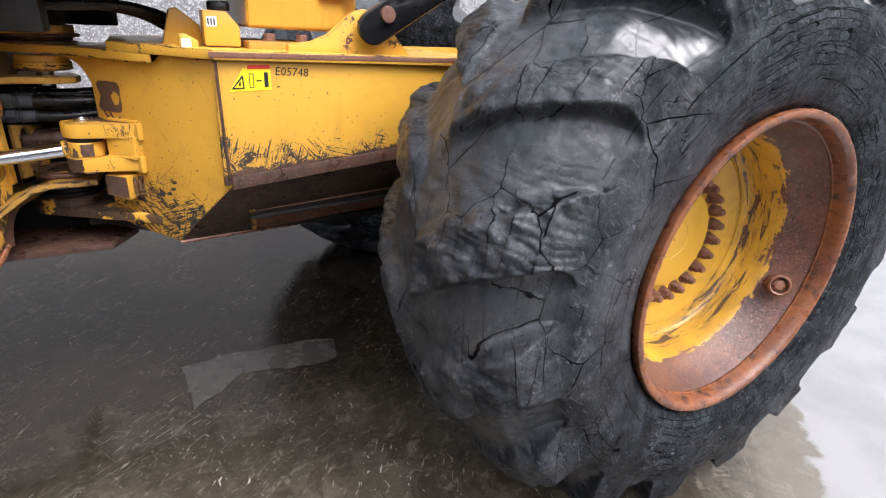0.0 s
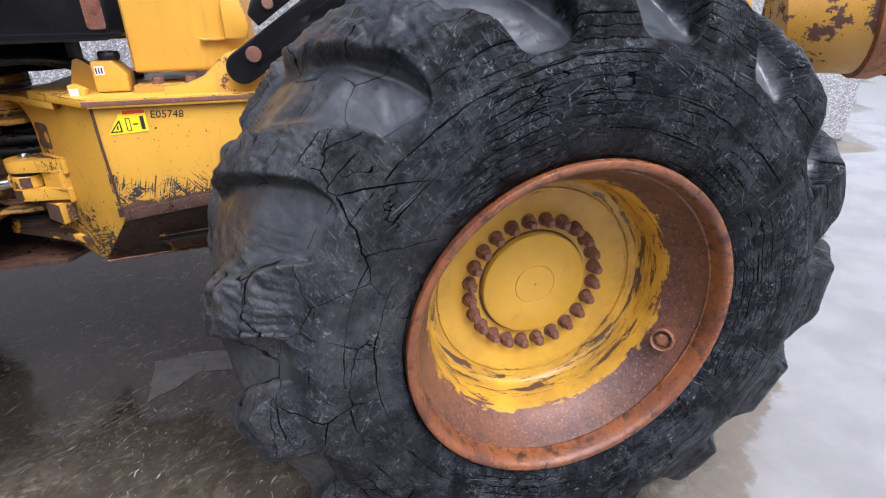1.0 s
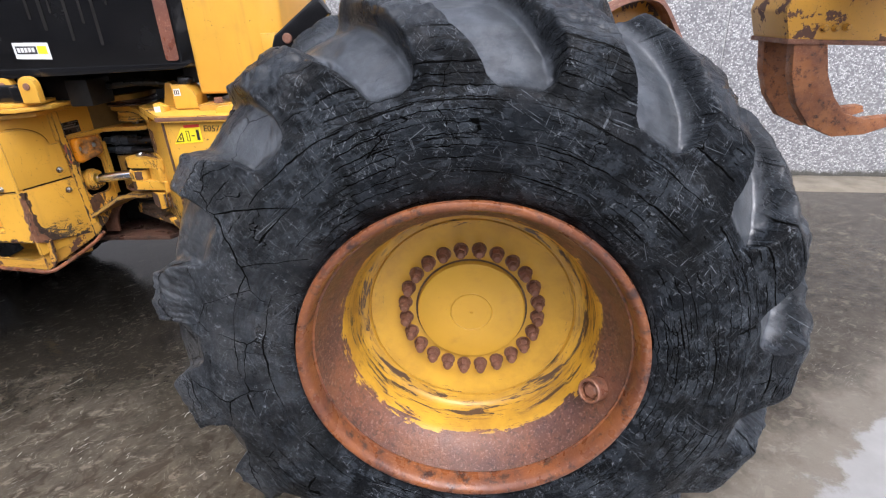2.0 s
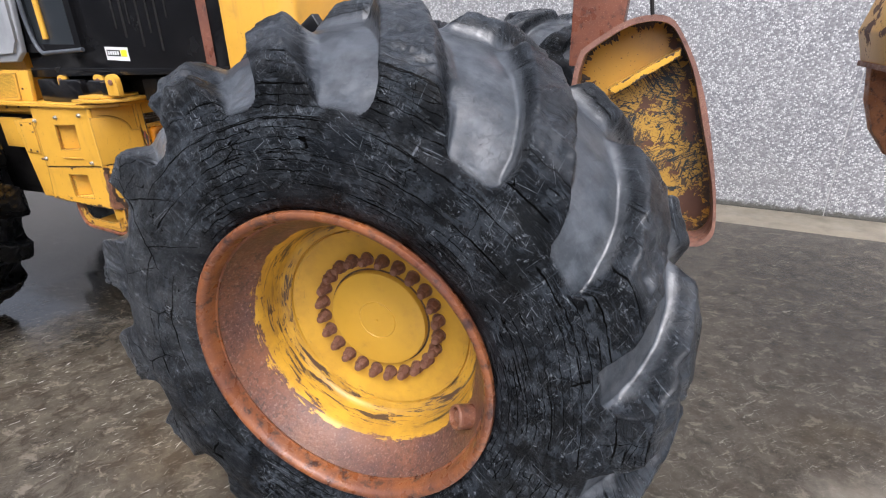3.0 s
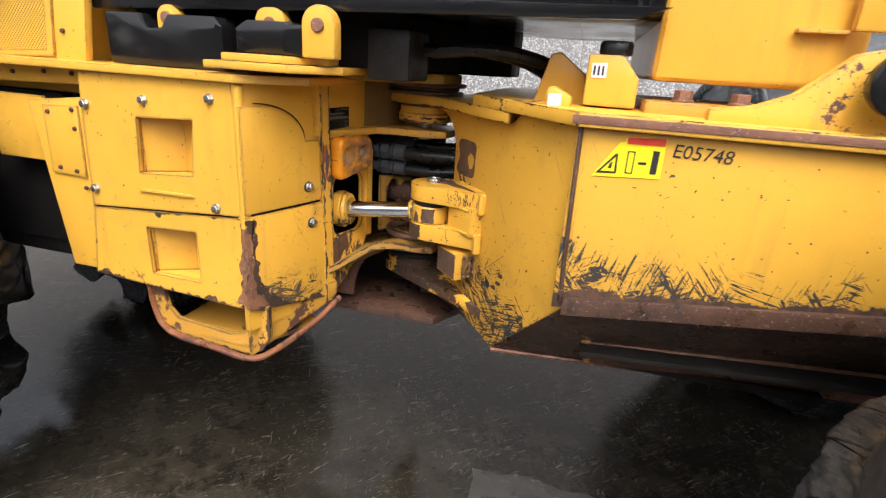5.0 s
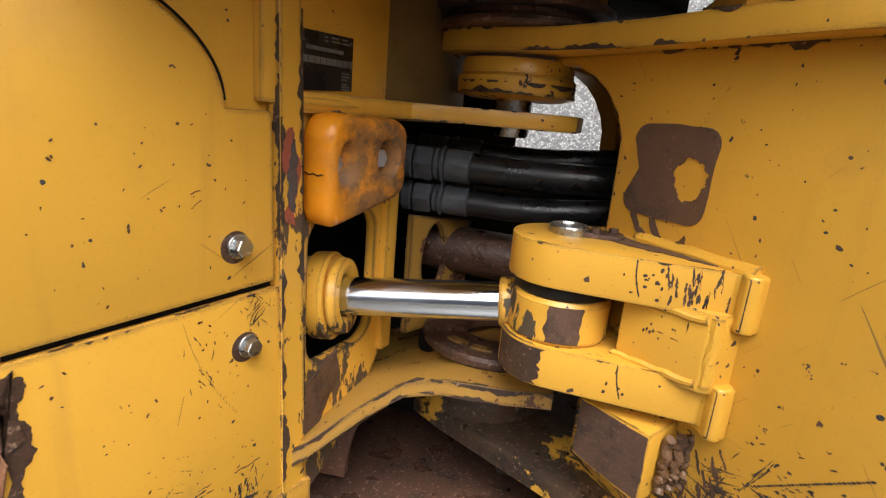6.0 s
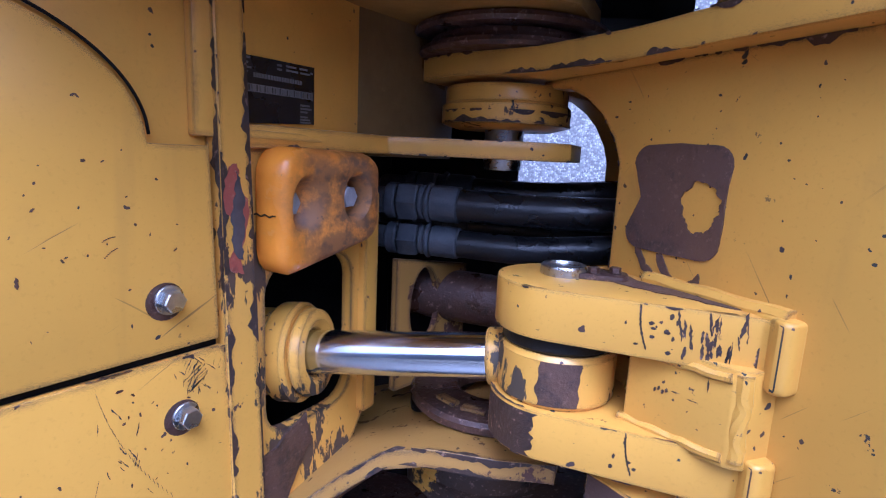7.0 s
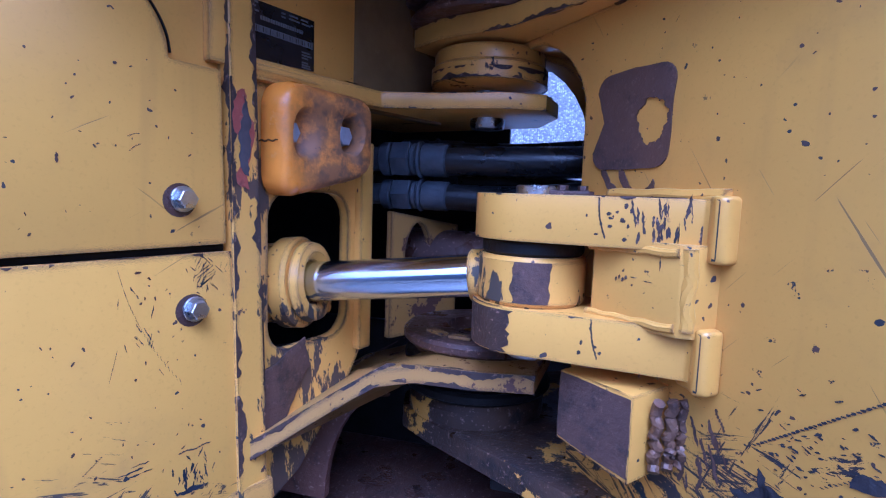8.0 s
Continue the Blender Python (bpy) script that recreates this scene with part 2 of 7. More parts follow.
def rubber():
    k = Nodes("tyre_rubber")
    sep = k.n.new("ShaderNodeSeparateXYZ")
    wear = k.n.new("ShaderNodeUVMap")
    wear.uv_map = "wear"
    k.l.new(wear.outputs[0], sep.inputs[0])
    smooth = sep.outputs[0]
    uv = k.n.new("ShaderNodeUVMap")
    uv.uv_map = "round"
    rnd = k.n.new("ShaderNodeSeparateXYZ")
    k.l.new(uv.outputs[0], rnd.inputs[0])
    u, v = rnd.outputs[0], rnd.outputs[1]
    grey = k.ramp(k.math("ADD", k.axis(0), k.math("MULTIPLY", k.noise(1.7, 4), 0.9)), 0.30, -0.40)  # the wheel's leading side is drier and scuffed grey
    smooth = k.math("MULTIPLY", smooth, k.math("SUBTRACT", 1.0, k.math("MULTIPLY", grey, 0.5)))
    col = k.mix(k.ramp(k.noise(4.0, 6, 0.65), 0.35, 0.7), (0.0025, 0.0030, 0.0038), (0.011, 0.013, 0.016))
    col = k.mix(k.math("MULTIPLY", grey, k.ramp(k.noise(3.1, 7, 0.7), 0.38, 0.62, 0.20, 1.0)), col, (0.034, 0.038, 0.043))
    blot = k.math("MULTIPLY", k.ramp(k.noise(19.0, 8, 0.74), 0.50, 0.57), k.ramp(k.noise(2.6, 3), 0.36, 0.55))
    col = k.mix(k.math("MULTIPLY", blot, 0.6), col, (0.040, 0.047, 0.056))
    pol2 = k.n.new("ShaderNodeCombineXYZ")
    k.put(pol2.inputs[0], k.math("MULTIPLY", u, 3.0)), k.put(pol2.inputs[1], k.math("MULTIPLY", v, 34.0)), k.put(pol2.inputs[2], k.axis(1))
    slab = k.math("MULTIPLY", k.ramp(k.noise(2.2, 8, 0.7, pol2.outputs[0], 1.2), 0.53, 0.56), k.ramp(k.noise(5.5, 5), 0.43, 0.55))
    col = k.mix(k.math("MULTIPLY", slab, 0.65), col, (0.038, 0.045, 0.054))
    # pale scuffs and scratches in two directions
    s1 = k.noise(24.0, 7, 0.74, k.at((1, 1, 4.5), (8, 48, 10)), 1.6)
    s2 = k.noise(19.0, 7, 0.74, k.at((1.0, 1, 5.5), (-8, -63, 0)), 1.9)
    scr = k.math("MAXIMUM", k.ramp(s1, 0.595, 0.625), k.ramp(s2, 0.60, 0.63))
    scr = k.math("MULTIPLY", scr, k.ramp(k.noise(6.0, 5), 0.44, 0.56))
    scr = k.math("MAXIMUM", scr, k.math("MULTIPLY", k.ramp(k.noise(62.0, 7, 0.74), 0.595, 0.635), k.ramp(k.noise(9.0, 6, 0.65), 0.44, 0.56)))
    # straight thin scratches at many slants, in loose patches
    for turn, size, where in ((22, 5.0, 7.0), (50, 6.5, 5.0), (-38, 5.5, 8.0), (74, 6.0, 6.0), (-68, 7.0, 5.5), (35, 9.0, 9.0)):
        line = k.noise(size, 3, 0.5, k.at((1, 1, 46.0), (0, turn, 0)), 0.12)
        line = k.math("MULTIPLY", k.ramp(line, 0.655, 0.69), k.ramp(k.noise(where, 5, 0.66, k.at((1, 1, 1), (0, 0, turn))), 0.52, 0.60))
        scr = k.math("MAXIMUM", scr, k.math("MULTIPLY", line, 0.8))
    # the leading side is raked by short torn scratches, all rising one way, in dense clumps
    rake = k.noise(13.0, 6, 0.7, k.at((1, 1, 7.0), (0, 58, 0)), 2.4)
    rake = k.math("MULTIPLY", k.ramp(rake, 0.60, 0.63), k.ramp(k.noise(7.5, 6, 0.68, k.at((1, 1, 1), (0, 40, 20))), 0.47, 0.55))
    chaff = k.math("MULTIPLY", k.ramp(k.noise(48.0, 8, 0.78, k.at((1, 1, 2.2), (0, 50, 0)), 1.5), 0.57, 0.62), k.ramp(k.noise(6.2, 6, 0.66), 0.50, 0.60))
    scr = k.math("MAXIMUM", scr, k.math("MULTIPLY", grey, k.math("MAXIMUM", rake, k.math("MULTIPLY", chaff, 0.7))))
    # grey scales left between the cracks of the perished skin
    tile = k.n.new("ShaderNodeCombineXYZ")
    lean = k.noise(7.0, 6, 0.65)
    k.put(tile.inputs[0], k.math("ADD", k.math("MULTIPLY", u, 13.0), k.math("MULTIPLY", lean, 2.4))), k.put(tile.inputs[1], k.math("ADD", k.math("MULTIPLY", v, 52.0), k.math("MULTIPLY", lean, 1.6)))
    pick = k.n.new("ShaderNodeSeparateColor")
    k.l.new(k.cells(1.0, "F1", tile.outputs[0], "Color"), pick.inputs[0])
    scale = k.math("MULTIPLY", k.ramp(k.cells(1.0, "DISTANCE_TO_EDGE", tile.outputs[0]), 0.04, 0.10), k.ramp(pick.outputs[0], 0.35, 0.95))
    scale = k.math("MULTIPLY", scale, k.math("MULTIPLY", k.ramp(k.noise(3.6, 5, 0.6), 0.42, 0.56), k.ramp(k.noise(30.0, 6, 0.7), 0.36, 0.56)))
    scale = k.math("MULTIPLY", scale, k.math("SUBTRACT", 1.0, k.math("MAXIMUM", smooth, k.math("MULTIPLY", grey, 0.7))))
    col = k.mix(k.math("MULTIPLY", scale, 0.8), col, (0.046, 0.054, 0.063))
    # damp patches that stay black
    damp = k.ramp(k.noise(5.0, 7, 0.68, k.at((1, 1, 1), (0, 0, 55))), 0.52, 0.60)
    damp = k.math("MULTIPLY", damp, k.math("SUBTRACT", 1.0, k.math("MULTIPLY", grey, 0.6)))
    scr = k.math("MULTIPLY", scr, k.math("SUBTRACT", 1.0, k.math("MULTIPLY", damp, 0.75)))
    col = k.mix(k.math("MULTIPLY", damp, 0.85), col, (0.0035, 0.004, 0.0045))
    col = k.mix(k.math("MULTIPLY", scr, 0.85), col, (0.17, 0.187, 0.205))
    # age cracks that run round the tyre in broken lines, and a few across
    w1, w2 = k.noise(2.2, 6, 0.5), k.noise(7.0, 4, 0.6)
    f1 = k.math("ABSOLUTE", k.math("SUBTRACT", k.math("FRACT", k.math("ADD", k.math("MULTIPLY", v, 14.0), k.math("ADD", k.math("MULTIPLY", w1, 0.6), k.math("MULTIPLY", k.noise(26.0, 5, 0.6), 0.14)))), 0.5))
    f2 = k.math("ABSOLUTE", k.math("SUBTRACT", k.math("FRACT", k.math("ADD", k.math("MULTIPLY", v, 44.0), k.math("ADD", k.math("MULTIPLY", w1, 2.0), k.math("MULTIPLY", k.noise(30.0, 5, 0.6), 0.7)))), 0.5))
    f3 = k.math("ABSOLUTE", k.math("SUBTRACT", k.math("FRACT", k.math("ADD", k.math("MULTIPLY", u, 2.6), k.math("MULTIPLY", w1, 3.0))), 0.5))
    wide = k.ramp(w2, 0.38, 0.62, 0.008, 0.033)
    c1 = k.math("MULTIPLY", k.math("LESS_THAN", f1, wide), k.ramp(k.noise(5.0, 5), 0.48, 0.52))
    c2 = k.math("MULTIPLY", k.math("LESS_THAN", f2, k.math("MULTIPLY", wide, 1.8)), k.ramp(k.math("SUBTRACT", k.noise(3.4, 6, 0.65), k.math("MULTIPLY", grey, 0.34)), 0.49, 0.52))
    c3 = k.math("MULTIPLY", k.math("LESS_THAN", f3, k.math("MULTIPLY", wide, 0.16)), k.ramp(k.noise(5.3, 5), 0.46, 0.50))
    # branching splits
    bent = k.n.new("ShaderNodeCombineXYZ")
    shift = k.math("MULTIPLY", k.noise(7.0, 3, 0.5), 0.55)
    k.put(bent.inputs[0], k.math("ADD", k.math("MULTIPLY", u, 2.6), shift)), k.put(bent.inputs[1], k.math("ADD", k.math("MULTIPLY", v, 24.0), k.math("MULTIPLY", shift, 2.0)))
    net = k.cells(1.0, "DISTANCE_TO_EDGE", bent.outputs[0])
    c4 = k.math("MULTIPLY", k.math("LESS_THAN", net, k.math("MULTIPLY", wide, 0.36)), k.ramp(k.math("SUBTRACT", k.noise(3.7, 6, 0.68), k.math("MULTIPLY", grey, 0.12)), 0.53, 0.56))
    c5 = k.math("MULTIPLY", k.math("LESS_THAN", k.cells(2.7, "DISTANCE_TO_EDGE", bent.outputs[0]), k.math("MULTIPLY", wide, 0.5)), k.ramp(k.math("SUBTRACT", k.noise(3.1, 7, 0.7), k.math("MULTIPLY", grey, 0.10)), 0.59, 0.61))
    crack = k.math("MAXIMUM", k.math("MAXIMUM", c4, c5), k.math("MAXIMUM", c1, k.math("MAXIMUM", c2, c3)))
    crack = k.math("MULTIPLY", crack, k.math("SUBTRACT", 1.0, k.math("MULTIPLY", smooth, 0.9)))
    # hollows and worn lug tops are polished grey; sky sheen is put into it
    pol = k.math("MULTIPLY", smooth, k.ramp(k.noise(10.0, 6, 0.65), 0.25, 0.55, 0.55, 1.0))
    col = k.mix(pol, col, k.mix(k.ramp(k.noise(22.0, 6, 0.7), 0.4, 0.65), (0.018, 0.022, 0.027), (0.043, 0.051, 0.060)))
    col = k.mix(k.math("MULTIPLY", k.math("MULTIPLY", grey, sep.outputs[0]), k.ramp(k.noise(6.5, 7, 0.7), 0.36, 0.58, 0.0, 0.8)), col, (0.062, 0.066, 0.070))
    # deep forked splits across lugs and hollows of the leading side
    fork, sway = k.n.new("ShaderNodeCombineXYZ"), k.noise(5.0, 4, 0.55)
    k.put(fork.inputs[0], k.math("ADD", k.math("MULTIPLY", u, 3.0), k.math("MULTIPLY", sway, 0.7)))
    k.put(fork.inputs[1], k.math("ADD", k.math("MULTIPLY", v, 6.5), k.math("MULTIPLY", sway, 0.5)))
    split = k.math("LESS_THAN", k.cells(1.0, "DISTANCE_TO_EDGE", fork.outputs[0], flat=True), k.ramp(w2, 0.36, 0.64, 0.004, 0.013))
    split = k.math("MULTIPLY", k.math("MULTIPLY", split, k.ramp(grey, 0.25, 0.4)), k.ramp(k.noise(3.3, 4, 0.6), 0.455, 0.465))
    crack = k.math("MAXIMUM", crack, split)
    col = k.mix(crack, col, (0.002, 0.002, 0.002))
    h = k.math("ADD", k.math("MULTIPLY", k.math("ADD", k.math("ADD", k.noise(34.0, 8, 0.72), k.math("MULTIPLY", k.math("MULTIPLY", grey, k.noise(15.0, 6, 0.7, None, 0.6)), 0.6)), k.math("ADD", k.math("MULTIPLY", slab, 0.4), k.math("MULTIPLY", scale, 0.5))), k.math("SUBTRACT", 0.75, k.math("MULTIPLY", smooth, 0.70))), k.math("MULTIPLY", scr, 0.2))
    h = k.math("SUBTRACT", h, k.math("MULTIPLY", crack, 0.9))
    k.bump(h, 0.85, 0.009)
    rough = k.math("MAXIMUM", k.ramp(k.math("ADD", k.noise(9.0, 6, 0.65), k.math("MULTIPLY", scr, 0.3)), 0.25, 0.70, 0.20, 0.46), k.math("MULTIPLY", smooth, 0.40))
    k.bsdf.inputs["Coat Roughness"].default_value = 0.30
    k.put(k.bsdf.inputs["Coat Weight"], k.math("MULTIPLY", k.ramp(smooth, 0.1, 0.9, 0.05, 1.0), k.ramp(k.noise(7.0, 6, 0.7), 0.30, 0.55, 0.45, 1.0)))
    gloss = k.math("MULTIPLY", k.ramp(k.math("MAXIMUM", smooth, k.math("MULTIPLY", grey, k.ramp(k.noise(5.0, 6, 0.7), 0.38, 0.60, 0.35, 1.0))), 0.0, 1.0, 0.14, 1.0), k.ramp(k.noise(12.0, 7, 0.7), 0.38, 0.60, 0.35, 1.0))
    return k.done(col, rough, spec=k.math("MULTIPLY", gloss, k.math("SUBTRACT", 1.0, k.math("MULTIPLY", crack, 0.95))))


def urethane(middle):
    """Bright orange block, rubbed brown round its middle."""
    k = Nodes("orange_urethane")
    col = k.mix(k.ramp(k.noise(12.0, 5), 0.3, 0.75), (0.82, 0.30, 0.014), (0.62, 0.20, 0.010))
    far = k.n.new("ShaderNodeVectorMath")
    far.operation = "DISTANCE"
    k.l.new(k.co.outputs["Object"], far.inputs[0])
    far.inputs[1].default_value = middle
    rub = k.ramp(k.math("ADD", far.outputs["Value"], k.math("MULTIPLY", k.noise(28.0, 7, 0.7), 0.055)), 0.112, 0.066, 0, 1.0)
    rub = k.math("MULTIPLY", rub, k.ramp(k.noise(45.0, 6, 0.7), 0.34, 0.54, 0.35, 1.0))
    col = k.mix(rub, col, k.mix(k.ramp(k.noise(60.0, 5), 0.4, 0.6), (0.12, 0.065, 0.032), (0.26, 0.115, 0.03)))
    col = k.mix(k.ramp(k.noise(75.0, 5, 0.7), 0.68, 0.71), col, (0.10, 0.05, 0.025))
    k.bump(k.math("ADD", k.noise(22.0, 5), k.math("MULTIPLY", rub, -0.5)), 0.25, 0.004)
    return k.done(col, k.ramp(rub, 0, 1, 0.26, 0.6))


def wet_concrete():
    k = Nodes("wet_concrete")
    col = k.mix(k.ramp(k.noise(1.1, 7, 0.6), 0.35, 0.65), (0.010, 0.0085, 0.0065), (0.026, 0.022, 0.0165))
    # drier ground is paler; shade under the machine is put into the mask too
    dry_lit = k.ramp(k.math("ADD", k.axis(1), k.math("MULTIPLY", k.noise(2.2, 8, 0.7), 1.5)), 1.95, 1.25, 0, 0.75)
    dry_lit = k.math("MAXIMUM", dry_lit, k.ramp(k.math("ADD", k.axis(0), k.math("MULTIPLY", k.noise(2.6, 7, 0.7), 0.8)), 0.7, 1.3, 0.0, 0.5))
    show = k.ramp(dry_lit, 0.0, 0.6, 0.5, 1.0)
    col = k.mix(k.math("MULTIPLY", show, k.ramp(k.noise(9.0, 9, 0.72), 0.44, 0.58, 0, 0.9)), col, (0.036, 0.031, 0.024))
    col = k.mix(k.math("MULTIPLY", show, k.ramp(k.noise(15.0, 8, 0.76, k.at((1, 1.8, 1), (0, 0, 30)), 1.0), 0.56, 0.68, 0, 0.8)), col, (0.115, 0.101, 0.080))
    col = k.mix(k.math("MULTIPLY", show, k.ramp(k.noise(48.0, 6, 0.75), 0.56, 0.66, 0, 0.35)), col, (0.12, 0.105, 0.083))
    mark = k.math("MAXIMUM", k.ramp(k.noise(13.0, 4, 0.6, k.at((1, 7.0, 1), (0, 0, 40)), 1.2), 0.625, 0.65), k.ramp(k.noise(17.0, 4, 0.6, k.at((1, 8.0, 1), (0, 0, 118)), 0.9), 0.65, 0.675))
    mark = k.math("MULTIPLY", mark, k.ramp(k.noise(4.0, 4), 0.42, 0.56, 0.0, 0.9))
    col = k.mix(k.math("MULTIPLY", mark, k.ramp(show, 0.3, 1.0, 0.25, 0.6)), col, (0.32, 0.30, 0.26))
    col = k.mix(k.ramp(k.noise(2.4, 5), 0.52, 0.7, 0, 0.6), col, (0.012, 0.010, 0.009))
    col = k.mix(k.math("MULTIPLY", dry_lit, k.ramp(k.noise(8.0, 9, 0.70), 0.30, 0.70, 0.30, 1.0)), col, (0.120, 0.103, 0.078))
    # brown and pale blotches on the paler ground, and torn splinters lying on it
    col = k.mix(k.math("MULTIPLY", dry_lit, k.ramp(k.noise(6.0, 7, 0.66, k.at((1, 1.6, 1), (0, 0, 65)), 0.8), 0.50, 0.60, 0, 0.95)), col, (0.040, 0.031, 0.023))
    col = k.mix(k.math("MULTIPLY", dry_lit, k.ramp(k.noise(11.0, 8, 0.72, k.at((1, 1.5, 1), (0, 0, 15)), 0.6), 0.54, 0.64, 0, 0.8)), col, (0.19, 0.165, 0.13))
    chip = k.math("MAXIMUM", k.ramp(k.noise(15.0, 3, 0.5, k.at((1, 6.0, 1), (0, 0, 62)), 0.5), 0.665, 0.685), k.ramp(k.noise(21.0, 3, 0.5, k.at((1, 5.0, 1), (0, 0, 100)), 0.5), 0.68, 0.70))
    chip = k.math("MULTIPLY", chip, k.ramp(k.noise(3.2, 4, 0.6), 0.46, 0.56))
    col = k.mix(k.math("MULTIPLY", chip, k.math("MULTIPLY", k.ramp(dry_lit, 0.0, 0.4, 0.2, 0.85), k.ramp(k.axis(0), 0.3, -0.6, 0.1, 1.0))), col, (0.38, 0.36, 0.32))
    edge = k.math("SUBTRACT", k.axis(0), k.math("MULTIPLY", k.axis(1), 1.3))
    col = k.mix(k.ramp(k.math("ADD", edge, k.noise(3.0, 8, 0.7)), 0.65, 1.15, 0, 0.7), col, (0.20, 0.178, 0.145))
    edge = k.math("SUBTRACT", edge, k.ramp(k.axis(1), -1.2, -4.0, 0.0, 6.0))
    edge = k.math("ADD", edge, k.math("MULTIPLY", k.math("SUBTRACT", k.noise(0.45, 3), 0.5), k.ramp(k.axis(0), 1.6, 6.0, 0.0, 5.0)))
    pool = k.ramp(k.math("ADD", edge, k.math("MULTIPLY", k.math("SUBTRACT", k.noise(3.4, 7, 0.65), 0.5), 0.7)), 0.70, 0.78, 0.0, 0.5)
    # the pool mirrors the sky; some of that reflection is put into its pale colour
    col = k.mix(k.math("MULTIPLY", pool, 1.6), col, k.mix(k.ramp(k.noise(2.0, 6), 0.35, 0.65), (0.24, 0.24, 0.235), (0.31, 0.31, 0.305)))
    wet = k.ramp(k.math("ADD", k.math("ADD", k.noise(0.55, 3, 0.5), pool), k.math("MULTIPLY", k.noise(7.0, 5, 0.65), 0.16)), 0.52, 0.66)
    wet = k.math("MAXIMUM", wet, k.ramp(dry_lit, 0.35, 0.0, 0.0, 0.8))
    fine = k.math("ADD", k.noise(60.0, 6, 0.7), k.math("MULTIPLY", k.noise(11.0, 5), 0.8))
    k.bump(k.math("MULTIPLY", fine, k.math("SUBTRACT", 1.0, k.math("MULTIPLY", wet, 0.95))), 0.42, 0.008)
    rough = k.math("SUBTRACT", k.ramp(k.noise(12.0, 5, 0.6), 0.35, 0.65, 0.14, 0.26), k.math("MULTIPLY", wet, 0.14))
    return k.done(col, rough, spec=k.math("MAXIMUM", k.ramp(pool, 0.0, 0.5, 0.40, 1.0), k.ramp(dry_lit, 0.35, 0.0, 0.36, 0.19)))


def aggregate():
    k = Nodes("exposed_aggregate")
    tint = k.cells(64.0, "F1", out="Color")
    sep = k.n.new("ShaderNodeSeparateColor")
    k.l.new(tint, sep.inputs[0])
    col = k.mix(k.ramp(sep.outputs[0], 0.2, 0.9), (0.16, 0.16, 0.17), (0.60, 0.60, 0.60))
    col = k.mix(k.ramp(k.cells(64.0), 0.30, 0.55, 0, 0.7), col, (0.20, 0.20, 0.205))
    col = k.mix(k.ramp(k.noise(1.5, 5), 0.4, 0.7, 0, 0.25), col, (0.3, 0.3, 0.29))
    foot = k.ramp(k.math("ADD", k.axis(2), k.math("MULTIPLY", k.noise(14.0, 7, 0.7), 0.16)), 0.155, 0.105)
    col = k.mix(foot, col, k.mix(k.noise(40.0, 5), (0.045, 0.046, 0.038), (0.12, 0.115, 0.10)))
    k.bump(k.math("SUBTRACT", 1.0, k.cells(64.0)), 0.45, 0.006)
    return k.done(col, 0.75)


M_YELLOW = paint("yellow_paint", 0.45)
M_BOX = paint("scuffed_yellow_paint", 0.7, 1.0, 1.08, sill=(-1.215, 0.955, 0.1295, 0.032))
M_CHEEK = paint("chipped_yellow_paint", 1.15, 1.0, 0.90)
M_PANEL = paint("panel_yellow_paint", 0.6, 0.9, 0.83)
M_BRACKET = paint("bracket_yellow_paint", 1.5, 0.0, None, YELLOW, 0.10, 0.6, smears=0.8)
M_CLEVIS = paint("clevis_yellow_paint", 1.1, 0.0, None, YELLOW, 0.0, 0.12)
M_WORN = paint("worn_yellow_paint", 1.3, 0.3, None, YELLOW_DULL, 0.50, 0.9)
M_DECK = paint("deck_yellow_paint", 1.2, 0.4, None, YELLOW, 0.35)
# grime and the shade low in the joint are both in this yellow
M_GRIMY_SHADED = paint("grimy_shaded_yellow", 1.5, 0.0, None, (0.40, 0.22, 0.045), 0.32, 0.6)
M_SCUFF = plain("blue_black_scuff", (0.030, 0.034, 0.045), 0.5, vary=0.4)
M_RUSTY_WELD = rusty("rusted_weld", (0.10, 0.05, 0.027), (0.04, 0.024, 0.018), (0.17, 0.09, 0.04), 0.55, 0.55)
M_BLUED = rusty("blued_bare_steel", (0.022, 0.026, 0.036), (0.014, 0.016, 0.021), (0.040, 0.034, 0.034), 0.5, fleck=0.1)
M_FLAKED = rusty("flaked_oily_steel", (0.045, 0.030, 0.022), (0.016, 0.015, 0.015), (0.10, 0.055, 0.028), 0.45, 0.8)
M_EDGE = rusty("bare_edge_steel", (0.040, 0.026, 0.019), (0.016, 0.015, 0.016), (0.075, 0.040, 0.025), 0.55)
M_HUB = wheel_paint()
M_RUST = rusty("rust")
M_RIM = rusty("rim_rust", (0.13, 0.045, 0.024), (0.045, 0.022, 0.018), (0.23, 0.078, 0.026), 0.36, fleck=0.25)
M_WELL = rusty("rim_well_rust", (0.17, 0.07, 0.045), (0.09, 0.042, 0.032), (0.28, 0.12, 0.055), 0.40, 0.42)
M_NUT = rusty("nut_rust", (0.16, 0.07, 0.045), (0.08, 0.04, 0.03), (0.22, 0.10, 0.06), 0.6)
M_RUBBER = rubber()
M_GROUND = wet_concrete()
M_WALL = aggregate()
M_KERB = plain("damp_concrete", (0.22, 0.19, 0.145), 0.5, vary=0.35, scale=6.0, bump=0.3)
M_CHROME = plain("chrome", (0.80, 0.87, 0.98), 0.12, 1.0, 0.05, 8.0, 0.008)
M_ZINC = plain("zinc_plate", (0.55, 0.56, 0.56), 0.32, 1.0, 0.3, 120.0, 0.2)
M_BLACK = plain("black_paint", (0.008, 0.008, 0.009), 0.16, vary=0.4, scale=9.0, bump=0.03)
M_SOOT = plain("oily_black_steel", (0.016, 0.0145, 0.0135), 0.5, vary=0.5, scale=25.0, bump=0.4, spec=0.25)
